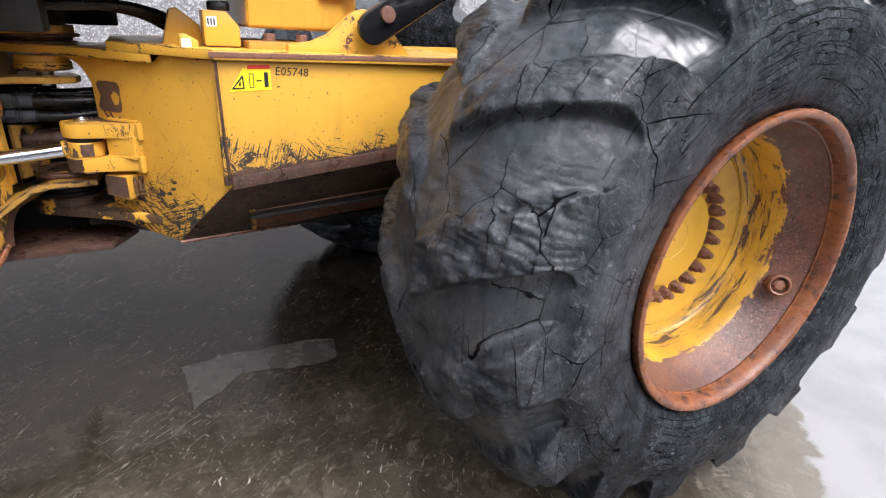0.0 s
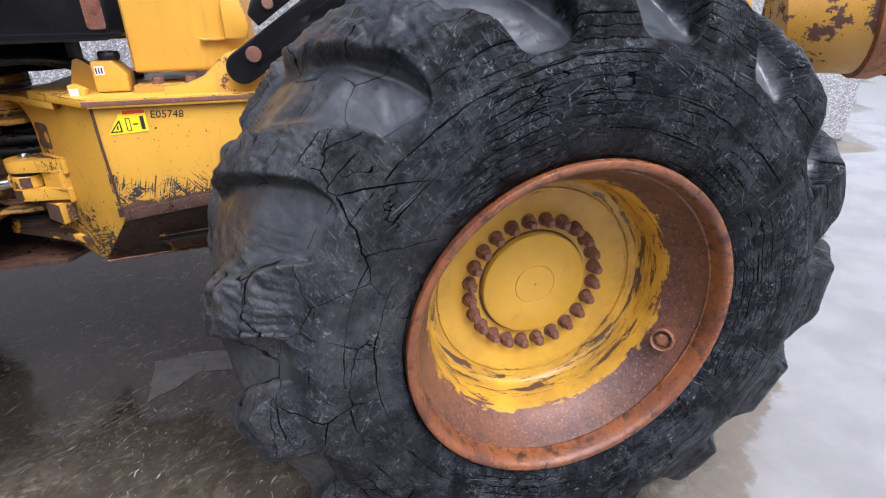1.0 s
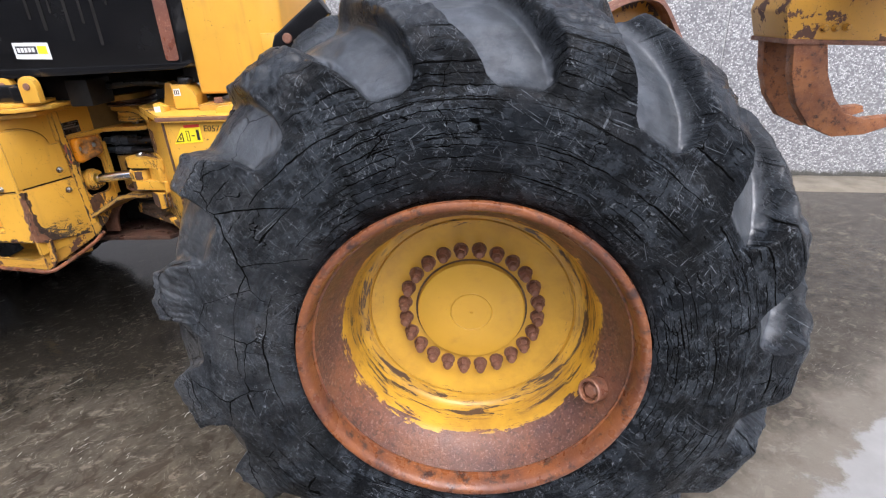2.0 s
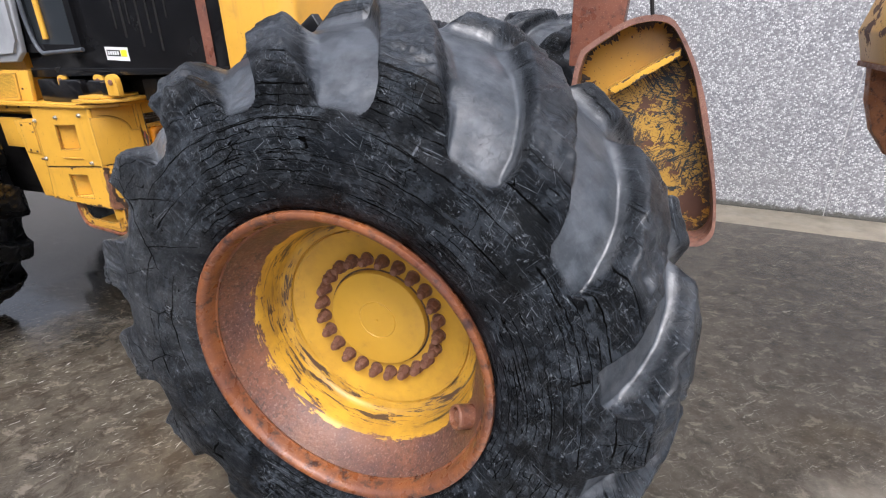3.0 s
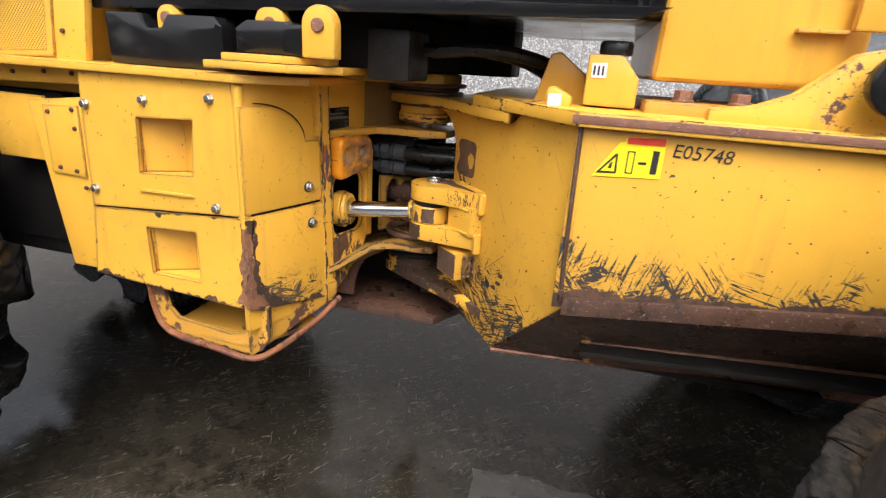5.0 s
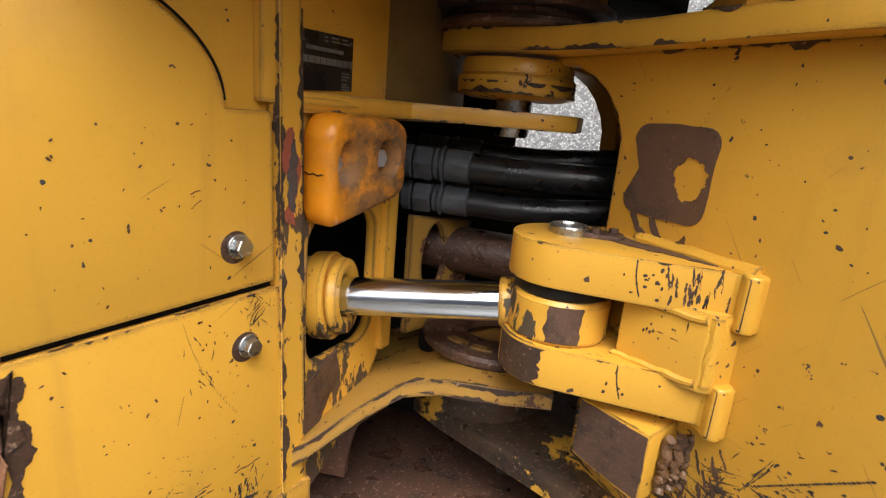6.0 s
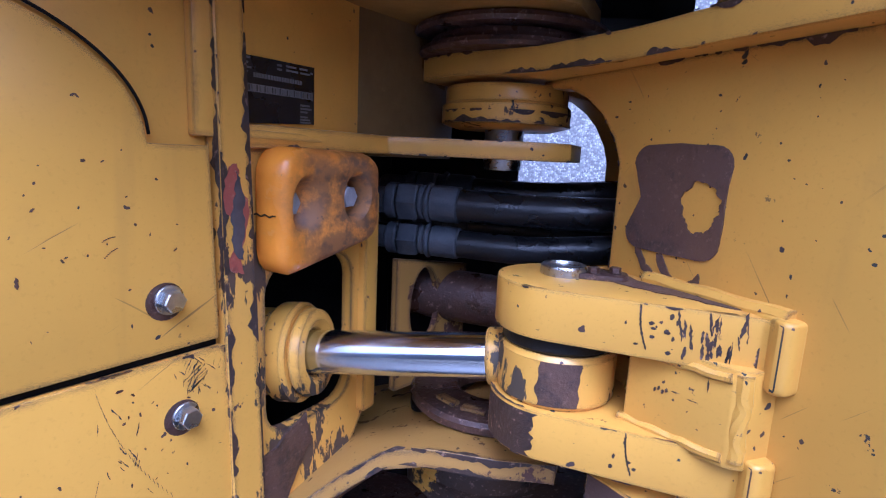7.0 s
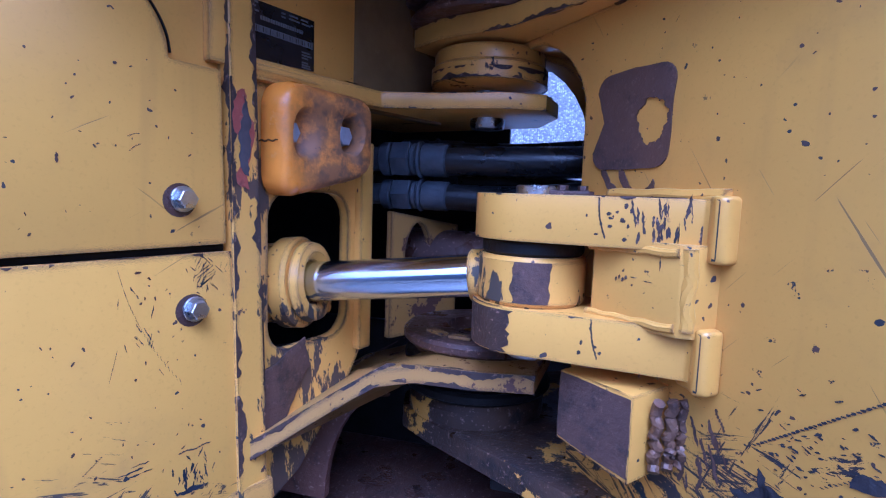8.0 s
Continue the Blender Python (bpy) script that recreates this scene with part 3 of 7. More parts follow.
M_HOSE = plain("black_hose", (0.012, 0.0125, 0.0145), 0.34, vary=0.4, scale=60.0, bump=0.2)
M_FITTING = plain("grey_fitting", (0.075, 0.085, 0.10), 0.40, 0.0, 0.45, 60.0, 0.2)
M_DOOR = plain("grey_plastic", (0.30, 0.31, 0.32), 0.48, vary=0.25, scale=7.0, bump=0.1)
M_PAD = urethane((-1.772, 1.243, 1.150))
M_RUBBED = rusty("bare_primer", (0.078, 0.042, 0.028), (0.036, 0.022, 0.016), (0.110, 0.058, 0.034), 0.66, fleck=0.15)
M_WHITE = plain("white_vinyl", (0.72, 0.72, 0.72), 0.4, vary=0.08)
M_STICKER = plain("yellow_vinyl", (0.86, 0.72, 0.02), 0.4, vary=0.08)
M_RED = plain("red_vinyl", (0.62, 0.05, 0.03), 0.4, vary=0.1)
M_INK = plain("black_ink", (0.02, 0.02, 0.02), 0.5, vary=0.1)
M_PLATE = plain("black_nameplate", (0.012, 0.012, 0.014), 0.3, vary=0.2, scale=40.0, bump=0.05)
M_PRINT = plain("silver_print", (0.15, 0.148, 0.135), 0.4, vary=0.2)
# near-black carries the shade of voids, gaps and closed insides
M_DARK = plain("cavity_shade_black", (0.010, 0.009, 0.009), 0.7, vary=0.4, spec=0.12)
M_BROWN = rusty("brown_boom_paint", (0.14, 0.05, 0.032), (0.07, 0.03, 0.025), (0.20, 0.075, 0.045), 0.4)
M_GLASS = Nodes("dark_glass").done((0.03, 0.035, 0.04), 0.05)


# ---------------------------------------------------------------- mesh helpers
PLACES = {}


def thing(name, at, label, category, group="", kind=""):
    ob = new(name)
    ob.location = at
    ob.empty_display_size = 0.2
    PLACES[ob.name] = Matrix.Translation(at)
    return tagged(ob, label, category, group, kind)


def link(name, mesh, parent, m=None, label=""):
    ob = new(name, mesh)
    m = m or Matrix()
    if parent is not None:
        ob.parent = parent
        ob.matrix_parent_inverse = PLACES[parent.name].inverted()
    ob.matrix_basis = m
    PLACES[ob.name] = m
    return tagged(ob, label)


def to_mesh(name, bm, mat, smooth=35):
    bmesh.ops.recalc_face_normals(bm, faces=bm.faces)
    for f in bm.faces:
        f.smooth = True
    for e in bm.edges:
        if len(e.link_faces) == 2 and e.calc_face_angle(0) > radians(smooth):
            e.smooth = False
    me = bpy.data.meshes.new(name)
    bm.to_mesh(me)
    bm.free()
    for one in (mat if isinstance(mat, (list, tuple)) else [mat]):
        me.materials.append(one)
    return me


def part(name, bm, mat, parent, label="", m=None):
    return link(name, to_mesh(name, bm, mat), parent, m, label)


def merge(bm, piece, m=None, mat=0):
    """Adds one bmesh to another."""
    me = bpy.data.meshes.new("tmp")
    piece.to_mesh(me)
    piece.free()
    if m is not None:
        me.transform(m)
    before = len(bm.faces)
    bm.from_mesh(me)
    bpy.data.meshes.remove(me)
    bm.faces.ensure_lookup_table()
    for f in bm.faces[before:]:
        f.material_index = mat
    return bm


def box(lo, hi, bevel=0.004, seg=2):
    bm = bmesh.new()
    bmesh.ops.create_cube(bm, size=1)
    c, s = (Vector(lo) + Vector(hi)) / 2, Vector(hi) - Vector(lo)
    for v in bm.verts:
        v.co = Vector((v.co.x * s.x, v.co.y * s.y, v.co.z * s.z)) + c
    if bevel:
        bmesh.ops.bevel(bm, geom=bm.edges[:], offset=bevel, segments=seg, affect="EDGES", profile=0.6)
    return bm


def prism(points, depth, m=None, bevel=0.003, seg=2):
    """A plate with this outline in its own x and y, depth thick along its z, then laid by m."""
    bm = bmesh.new()
    f = bm.faces.new([bm.verts.new((x, y, 0)) for x, y in points])
    up = bmesh.ops.extrude_face_region(bm, geom=[f])
    for v in up["geom"]:
        if isinstance(v, bmesh.types.BMVert):
            v.co.z += depth
    bmesh.ops.recalc_face_normals(bm, faces=bm.faces)
    if bevel:
        sharp = [e for e in bm.edges if e.calc_face_angle(0) > radians(28)]
        bmesh.ops.bevel(bm, geom=sharp, offset=bevel, segments=seg, affect="EDGES", profile=0.6)
    if m is not None:
        bm.transform(m)
    return bm


def holed(outline, holes, depth, m=None):
    """A plate with holes: outline and holes as lists of x, y."""
    bm = bmesh.new()
    edges = []
    for ring in (outline, *holes):
        vs = [bm.verts.new((x, y, 0)) for x, y in ring]
        edges += [bm.edges.new((a, b)) for a, b in zip(vs, vs[1:] + vs[:1])]
    bmesh.ops.triangle_fill(bm, use_beauty=True, use_dissolve=False, edges=edges)
    up = bmesh.ops.extrude_face_region(bm, geom=bm.faces[:])
    for v in up["geom"]:
        if isinstance(v, bmesh.types.BMVert):
            v.co.z += depth
    bmesh.ops.recalc_face_normals(bm, faces=bm.faces)
    if m is not None:
        bm.transform(m)
    return bm


def round_rect(x0, y0, x1, y1, r, n=5):
    pts = []
    for cx, cy, a in ((x1 - r, y0 + r, -90), (x1 - r, y1 - r, 0), (x0 + r, y1 - r, 90), (x0 + r, y0 + r, 180)):
        pts += [(cx + r * math.cos(radians(a + 90 * i / n)), cy + r * math.sin(radians(a + 90 * i / n))) for i in range(n + 1)]
    return pts


def lathe(profile, seg=48, m=None, closed=False, mats=None, caps=True):
    """Turns (radius, height) pairs round the z axis."""
    bm = bmesh.new()
    rings = []
    for r, h in profile:
        rings.append([bm.verts.new((r * math.cos(2 * math.pi * i / seg), r * math.sin(2 * math.pi * i / seg), h)) for i in range(seg)])
    pairs = list(zip(rings, rings[1:])) + ([(rings[-1], rings[0])] if closed else [])
    for j, (a, b) in enumerate(pairs):
        for i in range(seg):
            f = bm.faces.new((a[i], a[(i + 1) % seg], b[(i + 1) % seg], b[i]))
            f.material_index = mats[j] if mats else 0
    if caps and not closed:
        for ring in (rings[0], rings[-1]):
            if len({tuple(v.co) for v in ring}) > 2:
                bm.faces.new(ring)
    bmesh.ops.remove_doubles(bm, verts=bm.verts, dist=1e-5)
    if m is not None:
        bm.transform(m)
    return bm


def rod(a, b, r, seg=24, bevel=0.002, r2=None):
    a, b = Vector(a), Vector(b)
    d, r2 = (b - a).length, r2 or r
    m = Matrix.Translation(a) @ (b - a).to_track_quat("Z", "Y").to_matrix().to_4x4()
    return lathe([(r - bevel, 0), (r, bevel), (r2, d - bevel), (r2 - bevel, d)], seg, m)


def hose(points, r, seg=14, steps=10):
    """A round hose on a smooth curve through the points."""
    ps = [Vector(p) for p in points]
    ps = [2 * ps[0] - ps[1]] + ps + [2 * ps[-1] - ps[-2]]
    line = []
    for p0, p1, p2, p3 in zip(ps, ps[1:], ps[2:], ps[3:]):
        for i in range(steps):
            t = i / steps
            line.append(0.5 * (2 * p1 + (p2 - p0) * t + (2 * p0 - 5 * p1 + 4 * p2 - p3) * t * t + (3 * p1 - p0 - 3 * p2 + p3) * t ** 3))
    line.append(ps[-2])
    bm, rings = bmesh.new(), []
    side = Vector((0.13, 0.21, 0.97))
    for i, p in enumerate(line):
        d = (line[min(i + 1, len(line) - 1)] - line[max(i - 1, 0)]).normalized()
        u = d.cross(side).normalized()
        w = u.cross(d)
        rings.append([bm.verts.new(p + r * (u * math.cos(2 * math.pi * k / seg) + w * math.sin(2 * math.pi * k / seg))) for k in range(seg)])
    for a, b in zip(rings, rings[1:]):
        for k in range(seg):
            bm.faces.new((a[k], a[(k + 1) % seg], b[(k + 1) % seg], b[k]))
    bm.faces.new(rings[0]), bm.faces.new(rings[-1])
    return bm


def upright(a, b, z=0.0):
    """A pose whose x runs from a to b on the plan, y is up, and z points to the left of that way... towards the viewer for b right of a."""
    d = (Vector((b[0], b[1], 0)) - Vector((a[0], a[1], 0))).normalized()
    up = Vector((0, 0, 1))
    n = d.cross(up)
    return Matrix(((d.x, up.x, n.x, a[0]), (d.y, up.y, n.y, a[1]), (d.z, up.z, n.z, z), (0, 0, 0, 1)))


def bolt_mesh(name, af, h, mat, washer=1.35):
    bm = bmesh.new()
    merge(bm, lathe([(0, 0), (af * washer * 0.5 - 0.001, 0), (af * washer * 0.5, 0.001), (af * washer * 0.5, h * 0.22), (af * washer * 0.48, h * 0.27), (0, h * 0.27)], 20))
    r = af / math.sqrt(3)
    merge(bm, lathe([(r, h * 0.27), (r, h * 0.92), (r * 0.9, h), (0, h)], 6))
    return to_mesh(name, bm, mat)


def facing(at, normal):
    """A pose at a place whose z points along the normal."""
    return Matrix.Translation(at) @ Vector(normal).to_track_quat("Z", "Y").to_matrix().to_4x4()


def ragged(points, seed=1, rounds=3, amp=0.22):
    """The same outline with torn edges."""
    rnd = random.Random(seed)
    for _ in range(rounds):
        out = []
        for (xa, ya), (xb, yb) in zip(points, points[1:] + points[:1]):
            d = rnd.uniform(-amp, amp)
            out += [(xa, ya), ((xa + xb) / 2 - (yb - ya) * d, (ya + yb) / 2 + (xb - xa) * d)]
        points = out
    return points


def worn_edge(parent, points, depth, m, seed=1, share=0.5, wide=0.010, both=False, lift=0.0006, only=0):
    """Flaked paint along the rims of a plate: ragged bare strips on its side and on its face."""
    rnd = random.Random(seed)
    pts = [Vector(p) for p in points]
    if sum(a.x * b.y - b.x * a.y for a, b in zip(pts, pts[1:] + pts[:1])) < 0:
        pts.reverse()
    line = []
    for a, b in zip(pts, pts[1:] + pts[:1]):
        n = max(1, int((b - a).length / 0.003))
        out = Vector((b.y - a.y, a.x - b.x)).normalized()
        line += [(a + (b - a) * (i / n), out) for i in range(n)]
    if only:
        line = [q for q in line if q[1].dot(line[0][1]) > 0.99]
    bm = bmesh.new()

    def flakes(top, side):
        off, prev = Vector((rnd.uniform(0, 90), rnd.uniform(0, 90), 0)), None
        for i in range(len(line) + (0 if only else 1)):
            p, out = line[i % len(line)]
            s = i * 0.003
            w = noise.noise(off + Vector((s * 14, 0, 0))) + 0.7 * noise.noise(off + Vector((s * 55, 3, 0))) + 0.45 * noise.noise(off + Vector((s * 150, 7, 0)))
            w = min(1.6, max(0.0, w - 0.55 + share * 1.1)) * wide
            if w > 0.0006:
                if side:
                    q = p + out * lift
                    now = (bm.verts.new((q.x, q.y, top)), bm.verts.new((q.x, q.y, top + (w if top < depth / 2 else -w))))
                else:
                    q = p - out * w
                    z = top + (lift if top > depth / 2 else -lift)
                    now = (bm.verts.new((p.x, p.y, z)), bm.verts.new((q.x, q.y, z)))
                if prev:
                    bm.faces.new((prev[0], now[0], now[1], prev[1]))
                prev = now
            else:
                prev = None

    for top in ((depth, 0.0) if both else (depth,)):
        flakes(top, True)
        flakes(top, False)
    bm.transform(m)
    return tagged(part("worn_edge", bm, M_EDGE, parent, "bare dark steel where paint flaked off"), kind="stuff")


def words(text, size, m, mat, parent, name, depth=0.0006, shear=0.0):
    cu = bpy.data.curves.new(name, "FONT")
    cu.body, cu.size, cu.extrude, cu.shear, cu.resolution_u = text, size, depth, shear, 3
    tmp = new(name + "_text", cu)
    me = bpy.data.meshes.new_from_object(tmp.evaluated_get(bpy.context.evaluated_depsgraph_get()))
    bpy.data.objects.remove(tmp)
    bpy.data.curves.remove(cu)
    me.materials.clear()
    me.materials.append(mat)
    me.transform(m)
    return link(name, me, parent)


# ---------------------------------------------------------------- setting
def ground():
    bm = bmesh.new()
    xs = [-400, -60, -12, -6, -3, -1, 1, 3, 6, 12, 60, 400]
    ys = [-400, -60, -12, -5, -2, 0, 1, 2, 3, 3.7, 4.9, 12, 60, 400]
    rows = [[bm.verts.new((x, y, 0.0)) for x in xs] for y in ys]
    for a, b in zip(rows, rows[1:]):
        for i in range(len(xs) - 1):
            bm.faces.new((a[i], a[i + 1], b[i + 1], b[i]))
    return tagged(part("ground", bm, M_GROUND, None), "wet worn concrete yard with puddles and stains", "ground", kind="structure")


ground()
# pale outline stands in for a reflection lying on the wet ground
patch = prism(ragged([(-1.39, 1.16), (-1.19, 1.325), (-0.78, 1.28), (-0.75, 1.43), (-1.10, 1.475), (-1.42, 1.475)], 4, 4, 0.09), 0.003, pose(0, 0, 0.0005), 0)
M_PATCH = plain("puddle_reflection_grey", (0.060, 0.056, 0.050), 0.26, vary=0.45, scale=14.0, bump=0.25)
tagged(part("ground_patch", patch, M_PATCH, None), "pale puddle reflection painted on the wet concrete", "ground", kind="structure")
WALL_A, WALL_B = (-14.0, 6.36), (6.05, 3.95)  # foot of the yard wall on the plan
wall = thing("wall_yard", (0, 4.6, 0), "grey exposed-aggregate precast concrete yard wall", "wall", kind="structure")
wm = upright(WALL_A, WALL_B)
wlen = math.hypot(WALL_B[0] - WALL_A[0], WALL_B[1] - WALL_A[1])
x1 = wlen
while x1 > 0.1:
    x0 = max(0, x1 - 3.72)
    part("panel", prism([(x0 + 0.004, 0.0), (x1 - 0.004, 0.0), (x1 - 0.004, 4.2), (x0 + 0.004, 4.2)], 0.2, wm @ pose(0, 0, -0.2), 0.006, 1), M_WALL, wall)
    x1 -= 3.72
part("joint_filler", prism([(0.01, 0.0), (wlen - 0.01, 0.0), (wlen - 0.01, 4.19), (0.01, 4.19)], 0.17, wm @ pose(0, 0, -0.178), 0), plain("joint_mortar", (0.42, 0.42, 0.41), 0.8, vary=0.2), wall)
kerb = bmesh.new()
merge(kerb, prism([(0, 0.0), (0.03, 0.012), (0.42, 0.010), (0.52, 0.0)][::-1], wlen + 0.0, wm @ pose(wlen, 0, 0, 0, -90, 0), 0.006, 1))
tagged(part("gutter", kerb, M_KERB, None), "pale damp concrete gutter strip along the wall foot", "gutter", kind="structure")


# unseen wall added behind the view to block low sky light
sky_block = thing("wall_sky_block", (-6, -8.5, 0), "unseen plain grey wall added to block low sky", "wall", kind="structure")
part("panel", box((-22.0, -8.8, 0.0), (8.0, -8.5, 4.0), 0.01), plain("sky_block_grey", (0.16, 0.16, 0.165), 0.6, vary=0.2, scale=2.0), sky_block)

# ---------------------------------------------------------------- wheels
M_STRAKE = rusty("strake_rust", (0.052, 0.027, 0.020), (0.024, 0.016, 0.014), (0.090, 0.045, 0.029), 0.40)
LUGS, PHASE, MID = 15, 8.0, 0.355


def tyre_mesh(seed=0.0):
    """Wide worn forestry tyre: flat sidewall, deep tongue-shaped hollows between swept lugs."""
    side = [(0.400, 0.075), (0.425, 0.030), (0.444, 0.008), (0.475, -0.010), (0.53, -0.024), (0.59, -0.034), (0.64, -0.034), (0.676, -0.020)]
    low = side + [(0.690, 0.008), (0.712, 0.042), (0.742, 0.084), (0.782, 0.145), (0.818, 0.230), (0.836, MID)]
    top = side + [(0.722, -0.014), (0.762, -0.010), (0.790, 0.000), (0.832, 0.056), (0.874, 0.175), (0.908, MID)]
    at = [0, 1, 2, 3, 4, 5, 6, 7, 8, 9, 10, 11.2, 12.8, 15]
    n_half, n_round = 84, 1320
    s = np.concatenate([np.linspace(0, 7, 26)[:-1], np.linspace(7, 15, n_half - 25)])
    lo = np.stack([np.interp(s, at, [p[i] for p in low]) for i in (0, 1)], 1)
    hi = np.stack([np.interp(s, at, [p[i] for p in top]) for i in (0, 1)], 1)
    for _ in range(3):  # round the corners
        lo[1:-1] = lo[1:-1] * 0.5 + (lo[:-2] + lo[2:]) * 0.25
    th = np.arange(n_round) * 2 * math.pi / n_round
    deg = np.degrees(th)[None, :]
    wob = np.array([0.06, 0.035, 0.0, 0.04, -0.06, -0.04, -0.10, -0.05, 0.02, 0.02, -0.03, 0.0, 0.02, -0.02, 0.04])
    wid = np.array([0.0, 0.01, 0.02, 0.02, -0.02, -0.01, 0.03, 0.0, -0.02, 0.01, 0.0, 0.02, -0.01, 0.01, 0.0])
    halves = []
    for side_no in (0, 1):
        y = lo[:, 1:2]
        skew = np.clip((y + 0.0) / 0.355, 0, 1) ** 1.3 * 17.0
        turn = (deg - skew - PHASE - (12.0 if side_no else 0.0)) / (360 / LUGS)
        kk = np.round(turn).astype(int) % LUGS
        turn = turn - wob[kk]
        ph = np.abs(turn - np.round(turn))
        half = np.interp(s, [7, 7.5, 8.2, 9, 10, 12, 15], [0.10, 0.185, 0.215, 0.235, 0.255, 0.27, 0.27])[:, None] + wid[kk]
        soft = np.interp(s, [7, 8, 9, 11, 15], [0.024, 0.030, 0.042, 0.060, 0.085])[:, None]
        m = np.clip((ph - half + soft) / (2 * soft), 0, 1)
        m = (m * m * (3 - 2 * m)) ** 1.25
        packed = 0.42 * np.clip((-np.cos(np.radians(deg)) - 0.45) / 0.4, 0, 1) * np.clip((s[:, None] - 8.0) / 3.0, 0, 1)
        m = m * np.clip((MID - 0.012 - y) / 0.03, 0, 1) ** 0.6
        fill = m + (1 - m) * packed
        r = lo[:, 0:1] * (1 - fill) + hi[:, 0:1] * fill
        yy = lo[:, 1:2] * (1 - fill) + hi[:, 1:2] * fill
        halves.append((r, yy, m))
    (r0, y0, m0), (r1, y1, m1) = halves
    r = np.concatenate([r0, r1[::-1][1:]])
    y = np.concatenate([y0, (2 * MID - y1)[::-1][1:]])
    m = np.concatenate([m0, m1[::-1][1:]])
    rows, cols = r.shape
    co = np.stack([r * np.cos(th), y, r * np.sin(th)], -1).reshape(-1, 3)
    ms = m.reshape(-1)
    rr = r.reshape(-1)
    # torn lug edges, soft dents and folds that run across the shoulder
    for i in range(len(co)):
        if rr[i] > 0.5:
            p = Vector(co[i])
            q = p * 7.0 + Vector((seed, 0, 0))
            tread = min(1.0, max(0.0, (rr[i] - 0.675) / 0.03))
            calm = 1.0 - tread * 0.55 * (1 - ms[i])
            d = noise.noise(q) * (0.007 + 0.006 * tread * max(0.0, -p.x)) * calm + noise.noise(p * 24.0) * 0.0022 * calm
            if tread > 0:
                edge = ms[i] * (1 - ms[i]) * 4
                tear = max(0.0, noise.noise(p * 17.0 + Vector((3.1, seed, 0))) - 0.03) + 0.5 * abs(noise.noise(p * 41.0))
                near = 0.25 + 0.75 * max(0.0, min(1.0, (0.19 - min(p.y, 2 * MID - p.y)) / 0.08))
                d -= tread * near * tear * (0.034 * edge + 0.022 * max(0.0, min(1.0, (rr[i] - 0.785) / 0.03)) * ms[i])
                ang = math.atan2(p.z, p.x)
                front = max(0.0, -math.cos(ang)) ** 0.7
                crease = abs(noise.noise(Vector((ang * 34.0 + 1.5 * noise.noise(p * 9.0), p.y * 5.0, seed))))
                d -= tread * max(0.0, 0.16 - crease) * 0.036 * front * (0.25 + 0.75 * ms[i]) * max(0.0, min(1.0, 0.5 + 2.2 * noise.noise(p * 4.0)))
                lump = abs(noise.noise(p * 13.0 + Vector((0, seed, 5.0)))) + 0.5 * abs(noise.noise(p * 29.0))
                d -= tread * front * (0.35 - lump) * 0.020 * (0.4 + 0.6 * ms[i]) * max(0.0, min(1.0, 0.6 + 2.0 * noise.noise(p * 3.3)))
                d += noise.noise(Vector((p.x * 30, p.y * 9, p.z * 30))) * 0.003 * calm
            out = Vector((p.x, (p.y - MID) * 1.4, p.z)).normalized()
            co[i] += np.array(out) * d
    low_z = co[:, 2] < -HUB + 0.001
    co[:, 1] += np.where(low_z, np.sign(co[:, 1] - MID) * (-HUB - co[:, 2]) * 0.4, 0)
    co[low_z, 2] = -HUB + 0.001
    idx = np.arange(rows * cols).reshape(rows, cols)
    nxt = np.roll(idx, -1, 1)
    quads = np.stack([idx[:-1], nxt[:-1], nxt[1:], idx[1:]], -1).reshape(-1, 4)
    me = bpy.data.meshes.new("tyre")
    me.from_pydata(co.tolist(), [], quads.tolist())
    uvl = me.uv_layers.new(name="round")
    u0 = np.repeat(np.arange(cols)[None, :], rows - 1, 0) / cols * 8.0
    u1 = u0 + 8.0 / cols
    run = np.concatenate([[0], np.cumsum(np.hypot(np.diff(r[:, 5]), np.diff(y[:, 5])))])
    v0, v1 = np.repeat(run[:-1, None], cols, 1), np.repeat(run[1:, None], cols, 1)
    uv = np.stack([u0, v0, u1, v0, u1, v1, u0, v1], -1).reshape(-1)
    uvl.data.foreach_set("uv", uv.astype(np.float32))
    wearl = me.uv_layers.new(name="wear")
    tops = np.clip((r - 0.790) / 0.012, 0, 1) * m * 0.35
    hollow = np.clip((0.55 - m) / 0.40, 0, 1) * np.clip((r - 0.676) / 0.010, 0, 1)
    w = np.maximum(tops, hollow)
    wn2 = np.roll(w, -1, 1)
    z4 = np.zeros_like(w[:-1])
    wearl.data.foreach_set("uv", np.stack([w[:-1], z4, wn2[:-1], z4, wn2[1:], z4, w[1:], z4], -1).reshape(-1).astype(np.float32))
    me.polygons.foreach_set("use_smooth", np.ones(len(quads), dtype=bool))
    me.materials.append(M_RUBBER)
    return me


TO_Y = pose(0, 0, 0, -90, 0, 0)  # lathe axis along +y
TYRE = tyre_mesh()
FRONT_TYRE = TYRE.copy()
FRONT_TYRE.materials[0] = plain("wet_tyre_rubber", (0.0075, 0.008, 0.009), 0.27, vary=0.5, scale=14.0, bump=0.45)


